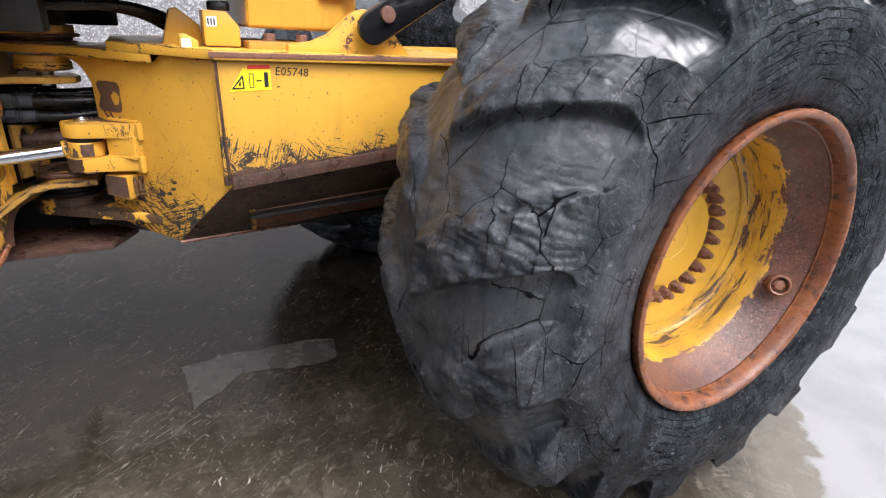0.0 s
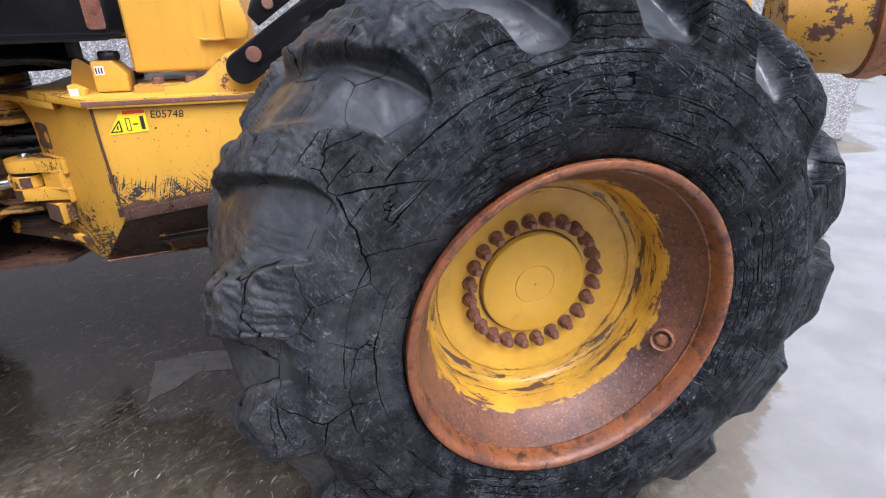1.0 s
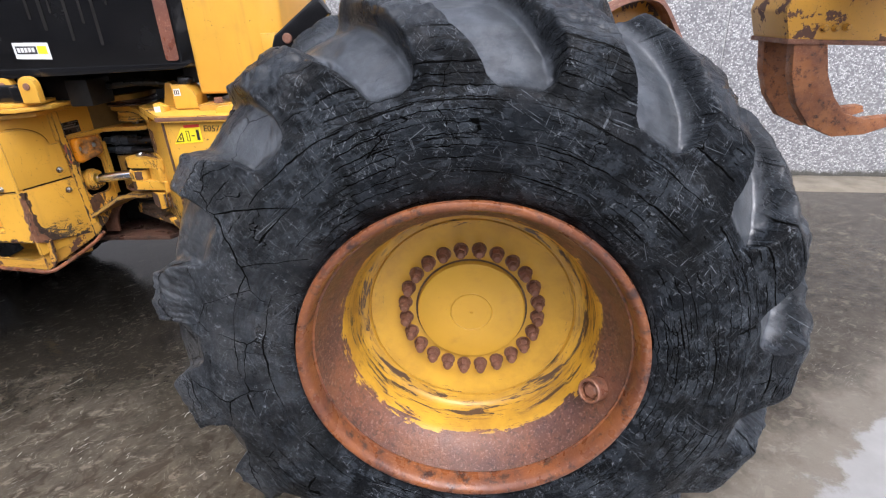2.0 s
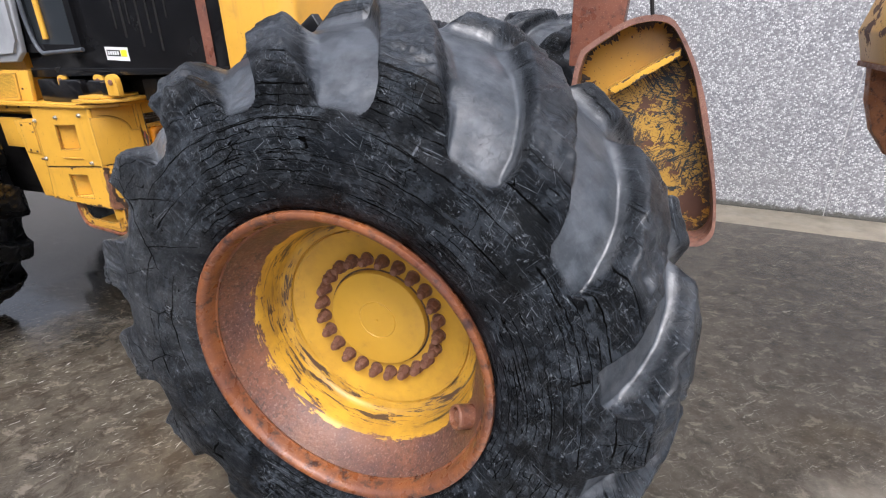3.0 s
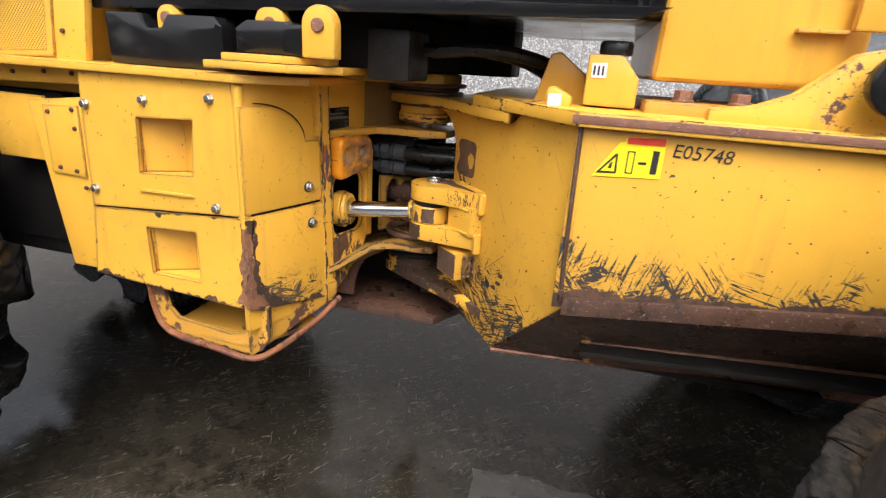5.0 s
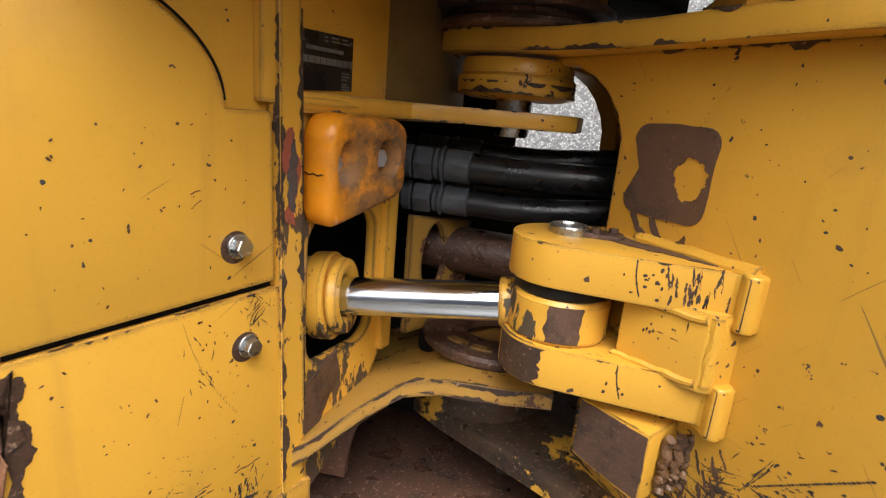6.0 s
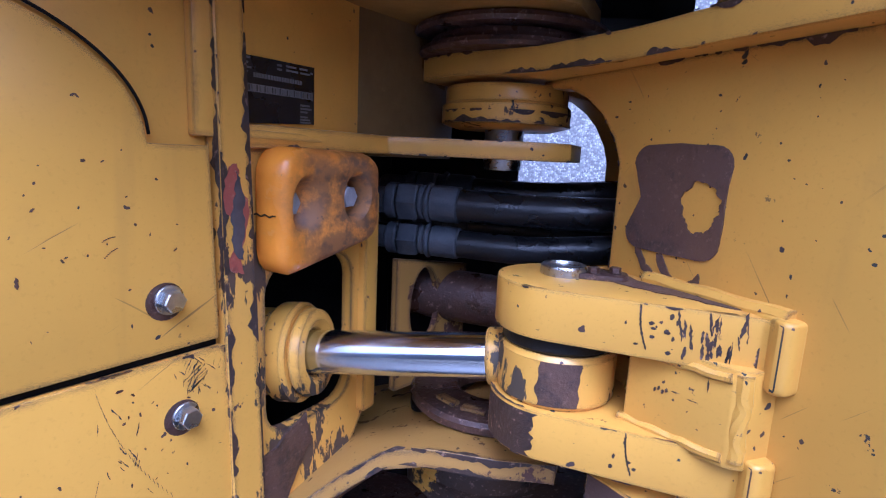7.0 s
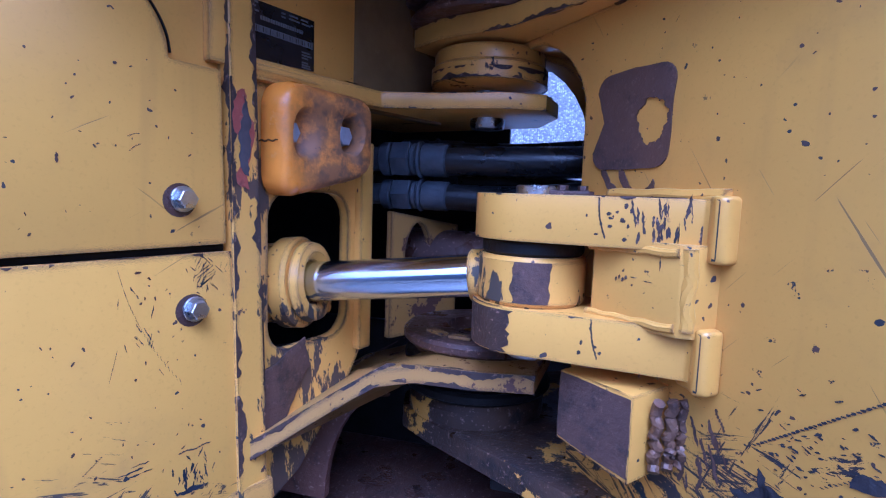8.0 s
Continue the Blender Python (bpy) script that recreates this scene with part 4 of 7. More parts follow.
def rim_mesh():
    prof = [(0.405, 0.10, 0), (0.425, 0.045, 0), (0.436, 0.012, 0), (0.4405, 0.001, 0), (0.438, -0.010, 0), (0.430, -0.014, 0), (0.420, -0.010, 0), (0.413, 0.002, 0),
            (0.410, 0.020, 0), (0.408, 0.034, 0), (0.403, 0.0355, 0), (0.403, 0.038, 0), (0.405, 0.041, 1), (0.398, 0.058, 1), (0.388, 0.082, 1), (0.376, 0.105, 1), (0.364, 0.122, 1),
            (0.354, 0.134, 3), (0.347, 0.150, 3), (0.342, 0.180, 3), (0.337, 0.215, 3), (0.331, 0.238, 3), (0.318, 0.246, 3), (0.303, 0.249, 3), (0.3005, 0.256, 3), (0.298, 0.256, 3), (0.295, 0.252, 3), (0.25, 0.268, 3), (0.225, 0.276, 3), (0.16, 0.278, 3), (0.10, 0.30, 3)]
    bm = lathe([(r, h) for r, h, _ in prof], 128, TO_Y, mats=[m for *_, m in prof][1:], caps=False)
    return to_mesh("rim", bm, [M_RIM, M_HUB, M_SOOT, M_HUB], 50)


RIM = rim_mesh()


def nut_mesh():
    bm = bmesh.new()
    merge(bm, lathe([(0, 0), (0.021, 0), (0.022, 0.003), (0.021, 0.006), (0, 0.006)], 18))
    merge(bm, lathe([(0.0185, 0.005), (0.0185, 0.026), (0.016, 0.030), (0.0, 0.030)], 6))
    merge(bm, lathe([(0.0125, 0.028), (0.0125, 0.040), (0.009, 0.046), (0.0, 0.048)], 14))
    return to_mesh("wheel_nut", bm, M_NUT)


NUT = nut_mesh()
CAP = to_mesh("hub_cap", lathe([(0.0, 0.262), (0.004, 0.262), (0.005, 0.258), (0.0585, 0.257), (0.061, 0.260), (0.063, 0.258), (0.150, 0.256), (0.157, 0.259), (0.159, 0.264), (0.159, 0.285), (0.164, 0.290), (0, 0.292)], 72, TO_Y), M_HUB)


# groove round the hub cover, its edge shadow put into the dark colour
GROOVE = to_mesh("cap_groove_shade", lathe([(0.160, 0.279), (0.160, 0.2765), (0.1655, 0.2765), (0.1655, 0.279)], 72, TO_Y, caps=False), M_STRAKE)


def wheel(machine, m, front=False):
    """Rim with its tyre, hub cap, nuts and valve guard as pieces of one wheel."""
    rim = link("front_wheel" if front else "rear_wheel", RIM, machine, m, "deep rusty wheel rim with yellow painted disc")
    link("tyre", FRONT_TYRE if front else TYRE, rim, m, "wet glossy black lugged forestry tyre" if front else "cracked and scuffed black lugged forestry tyre")
    link("hub_cap", CAP, rim, m, "yellow painted round hub cover")
    link("cap_groove_shade", GROOVE, rim, m)
    for i in range(24):
        a = radians(7.5 + 15 * i)
        link("wheel_nut", NUT, rim, m @ Matrix.Translation((0.197 * math.cos(a), 0.279, 0.197 * math.sin(a))) @ pose(0, 0, 0, 90, 0, 0) @ pose(0, 0, 0, 0, 0, 17 * i))
    v = bmesh.new()
    merge(v, lathe([(0.030, -0.05), (0.034, 0.0), (0.034, 0.034), (0.030, 0.038), (0.026, 0.036), (0.025, 0.016), (0, 0.014)], 28))
    merge(v, lathe([(0.020, 0.012), (0.021, 0.026), (0.015, 0.031), (0.0, 0.032)], 6))
    a = radians(-22.6)
    place = Vector((0.368 * math.cos(a), 0.092, 0.368 * math.sin(a)))
    link("valve_guard", to_mesh("valve_guard", v, [M_WELL]), rim, m @ facing(place, (-0.75 * math.cos(a), -0.66, -0.75 * math.sin(a))), "rusty round valve guard in the rim")
    return rim


CENTRE = 1.45  # the machine's centre line
skidder = thing("log_skidder", (-1.2, CENTRE, 0.0), "worn yellow articulated log skidder with rusty rims", "skidder")
wheel(skidder, Matrix.Translation((0, 0, HUB)))
wheel(skidder, Matrix.Translation((0, 2 * CENTRE, HUB)) @ Matrix.Rotation(math.pi, 4, "Z"))
wheel(skidder, Matrix.Translation((-3.38, 0.20, HUB)) @ Matrix.Rotation(radians(-9), 4, "Y"), True)
wheel(skidder, Matrix.Translation((-3.38, 2 * CENTRE - 0.2, HUB)) @ Matrix.Rotation(math.pi, 4, "Z"), True)


# ---------------------------------------------------------------- rear frame
def mirror_bm(bm):
    """The same piece on the far side of the centre line as well."""
    other = bm.copy()
    bmesh.ops.reverse_faces(other, faces=other.faces)
    other.transform(Matrix.Translation((0, 2 * CENTRE, 0)) @ Matrix.Diagonal((1, -1, 1, 1)))
    return merge(bm, other)


BOX_Y = 0.925
side = upright((-1.0, BOX_Y), (0.0, BOX_Y))  # x from -1.0 along the side, y up, z to the viewer
rear = part("rear_frame", prism([(-0.215, 0.955), (0.75, 1.08), (0.75, 1.315), (-0.215, 1.315)], 0.03, side @ pose(0, 0, -0.03), 0.003), M_BOX, skidder, "scuffed yellow steel rear frame box")
part("far_side_plate", prism([(-1.215, 0.955), (0.3, 1.08), (0.3, 1.345), (-1.215, 1.325)], 0.03, upright((0, 2 * CENTRE - BOX_Y), (1, 2 * CENTRE - BOX_Y)), 0.003), M_YELLOW, skidder)
# bare lower strake, sloping hull and belly rail under the side, each a long slab
def slab(section, x0, x1, rise):
    """A long piece with this (y, z) section from x0 to x1, rising by rise on the way."""
    bm = prism(section, x1 - x0, Matrix(((0, 0, 1, x0), (1, 0, 0, 0), (0, 1, 0, 0), (0, 0, 0, 1))), 0.002)
    for v in bm.verts:
        v.co.z += (v.co.x - x0) / (x1 - x0) * rise
    return bm


M_RAIL = rusty("rail_rust", (0.115, 0.050, 0.030), (0.045, 0.025, 0.02), (0.17, 0.072, 0.038), 0.45)
part("strake", slab([(0.914, 0.945), (0.924, 0.945), (0.924, 0.982), (0.914, 0.982)], -1.195, -0.30, 0.105), M_STRAKE, skidder, "bare rusted wear strip along the frame's lower edge")
def sheet(points, thick):
    """A bent plate through these corners, thick towards its back."""
    bm = bmesh.new()
    ps = [Vector(p) for p in points]
    n = (ps[1] - ps[0]).cross(ps[-1] - ps[0]).normalized()
    if n.y > 0:
        n = -n
    front, back = [bm.verts.new(p) for p in ps], [bm.verts.new(p - n * thick) for p in ps]
    bm.faces.new(front), bm.faces.new(back[::-1])
    for a, b, c, d in zip(front, front[1:] + front[:1], back[1:] + back[:1], back):
        bm.faces.new((a, b, c, d))
    bmesh.ops.recalc_face_normals(bm, faces=bm.faces)
    bmesh.ops.bevel(bm, geom=bm.edges[:], offset=0.0025, segments=2, affect="EDGES", profile=0.6)
    return bm


M_HULL = rusty("hull_rust", (0.030, 0.020, 0.016), (0.011, 0.0105, 0.0105), (0.058, 0.031, 0.020), 0.40)
part("hull_plate", sheet([(-1.198, 0.930, 0.952), (-0.30, 0.930, 1.055), (-0.30, 1.205, 0.735), (-1.352, 1.110, 0.727)], 0.012), M_HULL, skidder, "dark rusted sloping hull plate")
rail = part("belly_rail", sheet([(-1.120, 1.038, 0.826), (-0.35, 1.055, 0.872), (-0.35, 1.185, 0.738), (-1.112, 1.108, 0.742)], 0.014), M_RAIL, skidder, "rusty belly guard rail")
part("rail_end", sheet([(-1.140, 1.034, 0.832), (-1.118, 1.032, 0.833), (-1.108, 1.106, 0.738), (-1.122, 1.108, 0.738)], 0.020), M_WORN, rail, "chipped yellow end of the belly rail")
part("hull_lip", hose([(-1.352, 1.108, 0.726), (-1.1, 1.13, 0.729), (-0.8, 1.16, 0.731), (-0.32, 1.20, 0.733)], 0.006, 8, 4), M_RIM, skidder, "orange rusted lower lip of the hull")
part("belly_sheet", slab([(0.998, 0.815), (1.9, 0.815), (1.9, 0.827), (0.998, 0.827)], -1.14, -0.40, 0.045), M_SOOT, skidder)

# cheek plate that turns in towards the hinge
CHK_A, CHK_B = (-1.195, 0.925), (-1.46, 1.235)
chk = upright(CHK_B, CHK_A)
CL = math.hypot(CHK_A[0] - CHK_B[0], CHK_A[1] - CHK_B[1])


def cheek():
    out = [(CL, 0.955), (CL - 0.245, 0.728), (CL - 0.475, 0.752), (-0.110, 0.80), (-0.112, 1.205), (-0.122, 1.228), (-0.142, 1.252), (-0.165, 1.268), (-0.195, 1.280), (-0.24, 1.284), (-0.24, 1.292), (CL - 0.25, 1.292), (CL - 0.22, 1.315), (CL, 1.315)]
    return prism(out, 0.03, chk @ pose(0, 0, -0.03), 0.003), out


cheek_bm, cheek_out = cheek()
cp = part("cheek_plate", cheek_bm, M_CHEEK, skidder, "chipped yellow cheek plate of the rear frame")
worn_edge(cp, cheek_out, 0.03, chk @ pose(0, 0, -0.03), 6, 0.36, 0.008)
lower = bmesh.new()
merge(lower, prism([(-1.26, 1.12), (-1.36, 1.14), (-1.62, 1.40), (-1.62, 1.55), (-0.6, 1.55), (-0.6, 1.12)], 0.022, pose(0, 0, 0.735), 0.003))
part("belly_plate", mirror_bm(lower), M_SOOT, skidder, "dark oily belly plate")
far_cheek = cheek()[0]
far_cheek.transform(Matrix.Translation((0, 2 * CENTRE, 0)) @ Matrix.Diagonal((1, -1, 1, 1)))
part("far_cheek_plate", far_cheek, M_YELLOW, skidder)
# vertical seam weld between side and cheek
part("seam_weld", hose([(-1.208, 0.922, 1.315), (-1.206, 0.920, 1.2), (-1.204, 0.922, 1.1), (-1.2, 0.921, 0.975)], 0.0045, 8, 6), M_STRAKE, skidder)

# deck plate over box and hinge
part("deck_plate", prism([(-0.25, 0.905), (-1.215, 0.905), (-1.40, 1.118), (-1.47, 1.20), (-1.47, 1.70), (-1.40, 1.782), (-1.215, 1.995), (-0.25, 1.995)], 0.026, pose(0, 0, 1.316), 0.003), M_DECK, skidder, "yellow deck plate with rust along its edge")
worn_edge(skidder, [(-0.25, 0.905), (-1.215, 0.905), (-1.40, 1.118), (-1.47, 1.20), (-1.47, 1.70), (-1.215, 1.995), (-0.25, 1.995)], 0.026, pose(0, 0, 1.316), 41, 0.45, 0.009)
part("hinge_deck", prism([(-1.36, 1.075), (-1.44, 1.165), (-1.535, 1.28), (-1.62, 1.350), (-1.715, 1.385), (-1.76, 1.42), (-1.77, CENTRE), (-1.76, 1.48), (-1.715, 1.51), (-1.62, 1.545), (-1.44, 1.735), (-1.36, 1.825)], 0.026, pose(0, 0, 1.292), 0.003), M_YELLOW, skidder, "yellow upper hinge plate of the rear frame")
worn_edge(skidder, [(-1.36, 1.075), (-1.44, 1.165), (-1.535, 1.28), (-1.62, 1.350), (-1.715, 1.385), (-1.76, 1.42), (-1.77, CENTRE), (-1.36, 1.6)], 0.026, pose(0, 0, 1.292), 43, 0.36, 0.008, True)
part("edge_strip", prism([(-0.225, 1.322), (0.75, 1.327), (0.75, 1.341), (-0.225, 1.337)], 0.006, side @ pose(0, 0, 0.016), 0.002), M_NUT, skidder)

# warning sticker, with plain shapes, and the yard number
stk = bmesh.new()
merge(stk, prism([(-0.178, 1.240), (-0.061, 1.247), (-0.061, 1.318), (-0.128, 1.314), (-0.128, 1.306), (-0.138, 1.304)], 0.0012, side @ pose(0, 0, 0.0005), 0), None, 0)
sticker = part("warning_sticker", stk, M_STICKER, rear, "yellow warning sticker with red header", pose(0, 0, -0.010))
part("red_band", prism([(-0.126, 1.293), (-0.062, 1.2945), (-0.062, 1.307), (-0.126, 1.304)], 0.0012, side @ pose(0, 0, 0.0018), 0), M_RED, sticker)
for a in ([(-0.172, 1.246), (-0.137, 1.248), (-0.138, 1.251), (-0.166, 1.250)], [(-0.140, 1.249), (-0.136, 1.249), (-0.138, 1.285), (-0.141, 1.281)], [(-0.172, 1.246), (-0.167, 1.247), (-0.139, 1.280), (-0.141, 1.284)], [(-0.152, 1.256), (-0.146, 1.256), (-0.145, 1.268), (-0.149, 1.266)], [(-0.122, 1.252), (-0.120, 1.252), (-0.120, 1.288), (-0.122, 1.288)], [(-0.111, 1.252), (-0.109, 1.252), (-0.109, 1.288), (-0.111, 1.288)], [(-0.122, 1.288), (-0.109, 1.288), (-0.109, 1.290), (-0.122, 1.290)], [(-0.122, 1.250), (-0.109, 1.250), (-0.109, 1.252), (-0.122, 1.252)], [(-0.102, 1.268), (-0.088, 1.269), (-0.088, 1.273), (-0.102, 1.272)], [(-0.080, 1.253), (-0.069, 1.2535), (-0.069, 1.294), (-0.080, 1.294)]):
    part("symbol", prism([(x, z - 0.009) for x, z in a], 0.001, side @ pose(0, 0, 0.0018), 0), M_INK, sticker)
words("E05748", 0.033, side @ pose(-0.050, 1.278, 0.0014, 0, 0, -2), M_INK, rear, "marker_writing", shear=0.1)

# clevis bracket for the steering cylinder
PIN = (-1.574, 1.262)


def clevis(z0, z1, ext):
    c, r = Vector(PIN), 0.058
    pts = [(-1.420 + ext, 1.172), (-1.432 + ext, 1.186)]
    pts += [(c.x + r * math.cos(radians(a)), c.y + r * math.sin(radians(a))) for a in range(262, 80, -12)]
    pts += [(-1.50, 1.345), (-1.40 + ext, 1.220)]
    return pts[::-1]


def flecks(name, parent, m, marks, mat, seed, label="", lift=0.0006):
    """Torn bare marks on a flat face: each one x, y, half width, half height, lean."""
    rnd, bm = random.Random(seed), bmesh.new()
    for x, y, w, h, lean in marks:
        ring = [(x + w * math.cos(radians(a)) * rnd.uniform(0.6, 1.2) + lean * h * math.sin(radians(a)), y + h * math.sin(radians(a)) * rnd.uniform(0.75, 1.1)) for a in range(0, 360, 30)]
        bm.faces.new([bm.verts.new((*p, lift)) for p in ragged(ring, rnd.randint(1, 999), 1, 0.2)])
    bm.transform(m)
    return tagged(part(name, bm, mat, parent, label), kind="stuff")


rnd_marks = random.Random(77)
CFACE = upright((-1.582, 1.2046), (-1.428, 1.1855))  # outer face of the clevis plates
for name, z0, ext, seed in (("clevis_upper", 1.060, -0.003, 3), ("clevis_lower", 0.955, -0.008, 14)):
    out = clevis(z0, z0 + 0.043, ext)
    arm = part(name, prism(out, 0.043, pose(0, 0, z0), 0.0016, 2), M_CLEVIS, skidder, "chipped yellow clevis plate")
    worn_edge(arm, out, 0.043, pose(0, 0, z0), seed, 0.26, 0.006, True)
    # upright scrape near the foot, loose chips and one long split in the paint
    marks = [(rnd_marks.gauss(0.120, 0.010), z0 + rnd_marks.uniform(0.008, 0.036), rnd_marks.uniform(0.0004, 0.0015), rnd_marks.uniform(0.004, 0.013), rnd_marks.uniform(-0.2, 0.2)) for _ in range(26)]
    marks += [(rnd_marks.uniform(0.055, 0.10), z0 + rnd_marks.uniform(0.006, 0.036), rnd_marks.uniform(0.0008, 0.0022), rnd_marks.uniform(0.001, 0.0026), 0.1) for _ in range(12)]
    marks += [(0.068 + 0.006 * (i / 9) ** 2, z0 + 0.040 - 0.0034 * i, 0.0009, 0.0026, -0.2) for i in range(10)]
    marks += [(0.148, z0 + 0.006 + 0.004 * i, 0.0022, 0.004, 0.0) for i in range(4)]
    flecks("paint_wear", arm, CFACE, marks, M_EDGE, seed, "dark bare steel chips")
nose, rows = bmesh.new(), []
for i in range(12):
    z, edge = 0.9565 + 0.0036 * i, 256 + 16 * noise.noise(Vector((i * 1.7, 4, 0)))
    rows.append([nose.verts.new((PIN[0] + 0.0584 * math.cos(radians(196 + (edge - 196) * j / 10)), PIN[1] + 0.0584 * math.sin(radians(196 + (edge - 196) * j / 10)), z)) for j in range(11)])
for a, b in zip(rows, rows[1:]):
    for j in range(10):
        nose.faces.new((a[j], a[j + 1], b[j + 1], b[j]))
part("bare_nose", nose, M_EDGE, skidder, "bare blue-black steel nose of the clevis")
part("bare_strip", prism(ragged([(-1.545, 1.262), (-1.50, 1.232), (-1.455, 1.207), (-1.424, 1.190), (-1.442, 1.214), (-1.48, 1.245), (-1.515, 1.285), (-1.54, 1.30)], 5, 3, 0.12), 0.0008, pose(0, 0, 1.1032), 0), M_RUBBED, skidder, "bare brown steel on the clevis top")
WEB_A, WEB_B = (-1.516, 1.2195), (-1.450, 1.1765)
webm = upright(WEB_A, WEB_B)
web = part("clevis_web", prism([WEB_A, WEB_B, (-1.438, 1.176), (-1.40, 1.20), (-1.42, 1.24), (-1.49, 1.27)], 0.075, pose(0, 0, 0.992), 0.002), M_CLEVIS, skidder, "flat yellow web between the clevis plates")
flecks("paint_wear", web, webm @ pose(0, 0, 0.0003), [(0.024 + 0.003 * i, 1.033 + 0.002 * (i % 2), 0.0013, 0.0022, 0.2) for i in range(4)] + [(0.040, 1.036, 0.003, 0.0006, 0), (0.052, 1.034, 0.004, 0.0005, 0), (0.062, 1.05, 0.0005, 0.006, 0.0)], M_EDGE, 8)
for z in (0.999, 1.0595):
    part("weld_bead", hose([webm @ Vector((-0.004 + 0.009 * i, z + 0.0007 * math.sin(i * 2.3), -0.0005 + 0.0004 * math.cos(i * 1.9))) for i in range(10)], 0.0040, 8, 4), M_CLEVIS, web)
part("weld_bead", hose([(-1.4430 + 0.0007 * math.sin(i * 1.9), 1.1800, 0.998 + 0.0110 * i) for i in range(7)], 0.0068, 10, 6), M_CLEVIS, web)
STOPM = upright((-1.539, 1.227), (-1.477, 1.176)) @ pose(0, 0.868, -0.085)
stop = part("stop_block", prism([(0, 0.006), (0.079, -0.004), (0.079, 0.072), (0, 0.072)], 0.085, STOPM, 0.0018, 2), M_CLEVIS, skidder, "yellow steering stop block with a bare brown face")
worn_edge(stop, [(0, 0.006), (0.079, -0.004), (0.079, 0.072), (0, 0.072)], 0.085, STOPM, 4, 0.45, 0.005)
part("worn_face", prism(ragged([(0.0015, 0.009), (0.0775, 0.0), (0.0772, 0.069), (0.0015, 0.0705)], 4, 3, 0.02), 0.0008, STOPM @ pose(0, 0, 0.0848), 0), M_RUBBED, stop, "bare brown striking face")
for d in (0.018, 0.032, 0.044):
    part("weld_bead", hose([STOPM @ Vector((0.0795 + d * 0.35 + 0.002 * math.sin(i * 2.1 + d * 90), 0.004 + 0.0068 * i, 0.078 - d + 0.002 * math.cos(i * 2.9))) for i in range(10)], 0.0050, 8, 3), M_RUSTY_WELD, stop, "rusted weld bead beside the block")
# pin with its keeper plate and two small bolts
pin = bmesh.new()
merge(pin, lathe([(0, 1.10), (0.021, 1.10), (0.021, 1.110), (0.0195, 1.112), (0.016, 1.112), (0.015, 1.110), (0.0, 1.110)], 28, Matrix.Translation((PIN[0], PIN[1] + 0.012, 0))))
merge(pin, rod((*PIN, 0.94), (*PIN, 1.1), 0.022))
part("clevis_pin", pin, M_ZINC, skidder)
part("keeper_plate", prism(round_rect(-1.572, 1.258, -1.518, 1.290, 0.010), 0.005, pose(0, 0, 1.1025), 0.001), M_STRAKE, skidder)
SMALL = bolt_mesh("small_bolt", 0.009, 0.006, M_STRAKE)
link("bolt", SMALL, skidder, Matrix.Translation((-1.548, 1.268, 1.107)))
link("bolt", SMALL, skidder, Matrix.Translation((-1.529, 1.276, 1.107)))
# bare patch where the stop has rubbed
PATCH = [p for p in round_rect(-0.090, 1.130, 0.006, 1.222, 0.016) if p[0] < -0.03 or p[1] > 1.19 or p[1] < 1.16]
PATCH = [(x - 0.003 * (z < 1.15), z) for x, z in PATCH]
PATCH.insert(max(i for i, p in enumerate(PATCH) if p[0] < -0.08 and p[1] > 1.19) + 1, (-0.079, 1.176))
part("rubbed_patch", holed(ragged(PATCH, 2, 2, 0.035), [ragged([(-0.018 + 0.018 * math.cos(radians(a)) * (1 + 0.15 * math.sin(radians(3 * a))), 1.172 + 0.021 * math.sin(radians(a))) for a in range(0, 360, 24)], 6, 2, 0.3)], 0.0016, chk @ pose(0, 0, 0.0002)), M_RUBBED, skidder, "brown bare patch worn into the paint")
for pts in ([(-0.080, 1.130), (-0.070, 1.112), (-0.055, 1.104), (-0.045, 1.106), (-0.056, 1.109), (-0.066, 1.117), (-0.074, 1.131)], [(-0.050, 1.130), (-0.040, 1.114), (-0.022, 1.110), (-0.012, 1.120), (-0.010, 1.112), (-0.024, 1.104), (-0.044, 1.109), (-0.055, 1.129)]):
    part("drip_mark", prism(ragged(pts, 9, 2, 0.15), 0.0012, chk @ pose(0, 0, 0.0002), 0), M_RUBBED, skidder)

# blue-black scrapes low on the cheek, a long slanting one, brown streaks under the clevis foot
rnd_low = random.Random(41)
low_marks = [(0.118, 0.886, 0.016, 0.012, 0.3), (0.112, 0.895, 0.004, 0.016, -0.3), (0.176, 0.930, 0.010, 0.007, 0.8), (0.165, 0.908, 0.012, 0.006, 0.5), (0.148, 0.890, 0.012, 0.006, 0.4), (0.095, 0.880, 0.009, 0.004, 0.0)]
low_marks += [(0.103 + 0.0026 * i, 0.923 + 0.0021 * i, 0.0017, 0.0007 + 0.0003 * (i % 3), 0.6) for i in range(30)]
low_marks += [(0.150 + 0.0026 * i, 0.915 + 0.0021 * i, 0.0016, 0.0005, 0.6) for i in range(12)]
low_marks += [(rnd_low.gauss(0.140, 0.022), rnd_low.gauss(0.930, 0.020), rnd_low.uniform(0.0004, 0.0022), rnd_low.uniform(0.0004, 0.0016), rnd_low.choice((-1.5, -0.6, 0.6, 1.5))) for _ in range(90)]
low_marks += [(0.098 + 0.0035 * i + rnd_low.uniform(-0.001, 0.001), 0.900 - 0.0012 * i, 0.0020, 0.0006, -0.4) for i in range(6)]
flecks("paint_wear", skidder, chk @ pose(0, 0, 0.0002), low_marks, M_BLUED, 51, "blue-black scrapes through the paint")
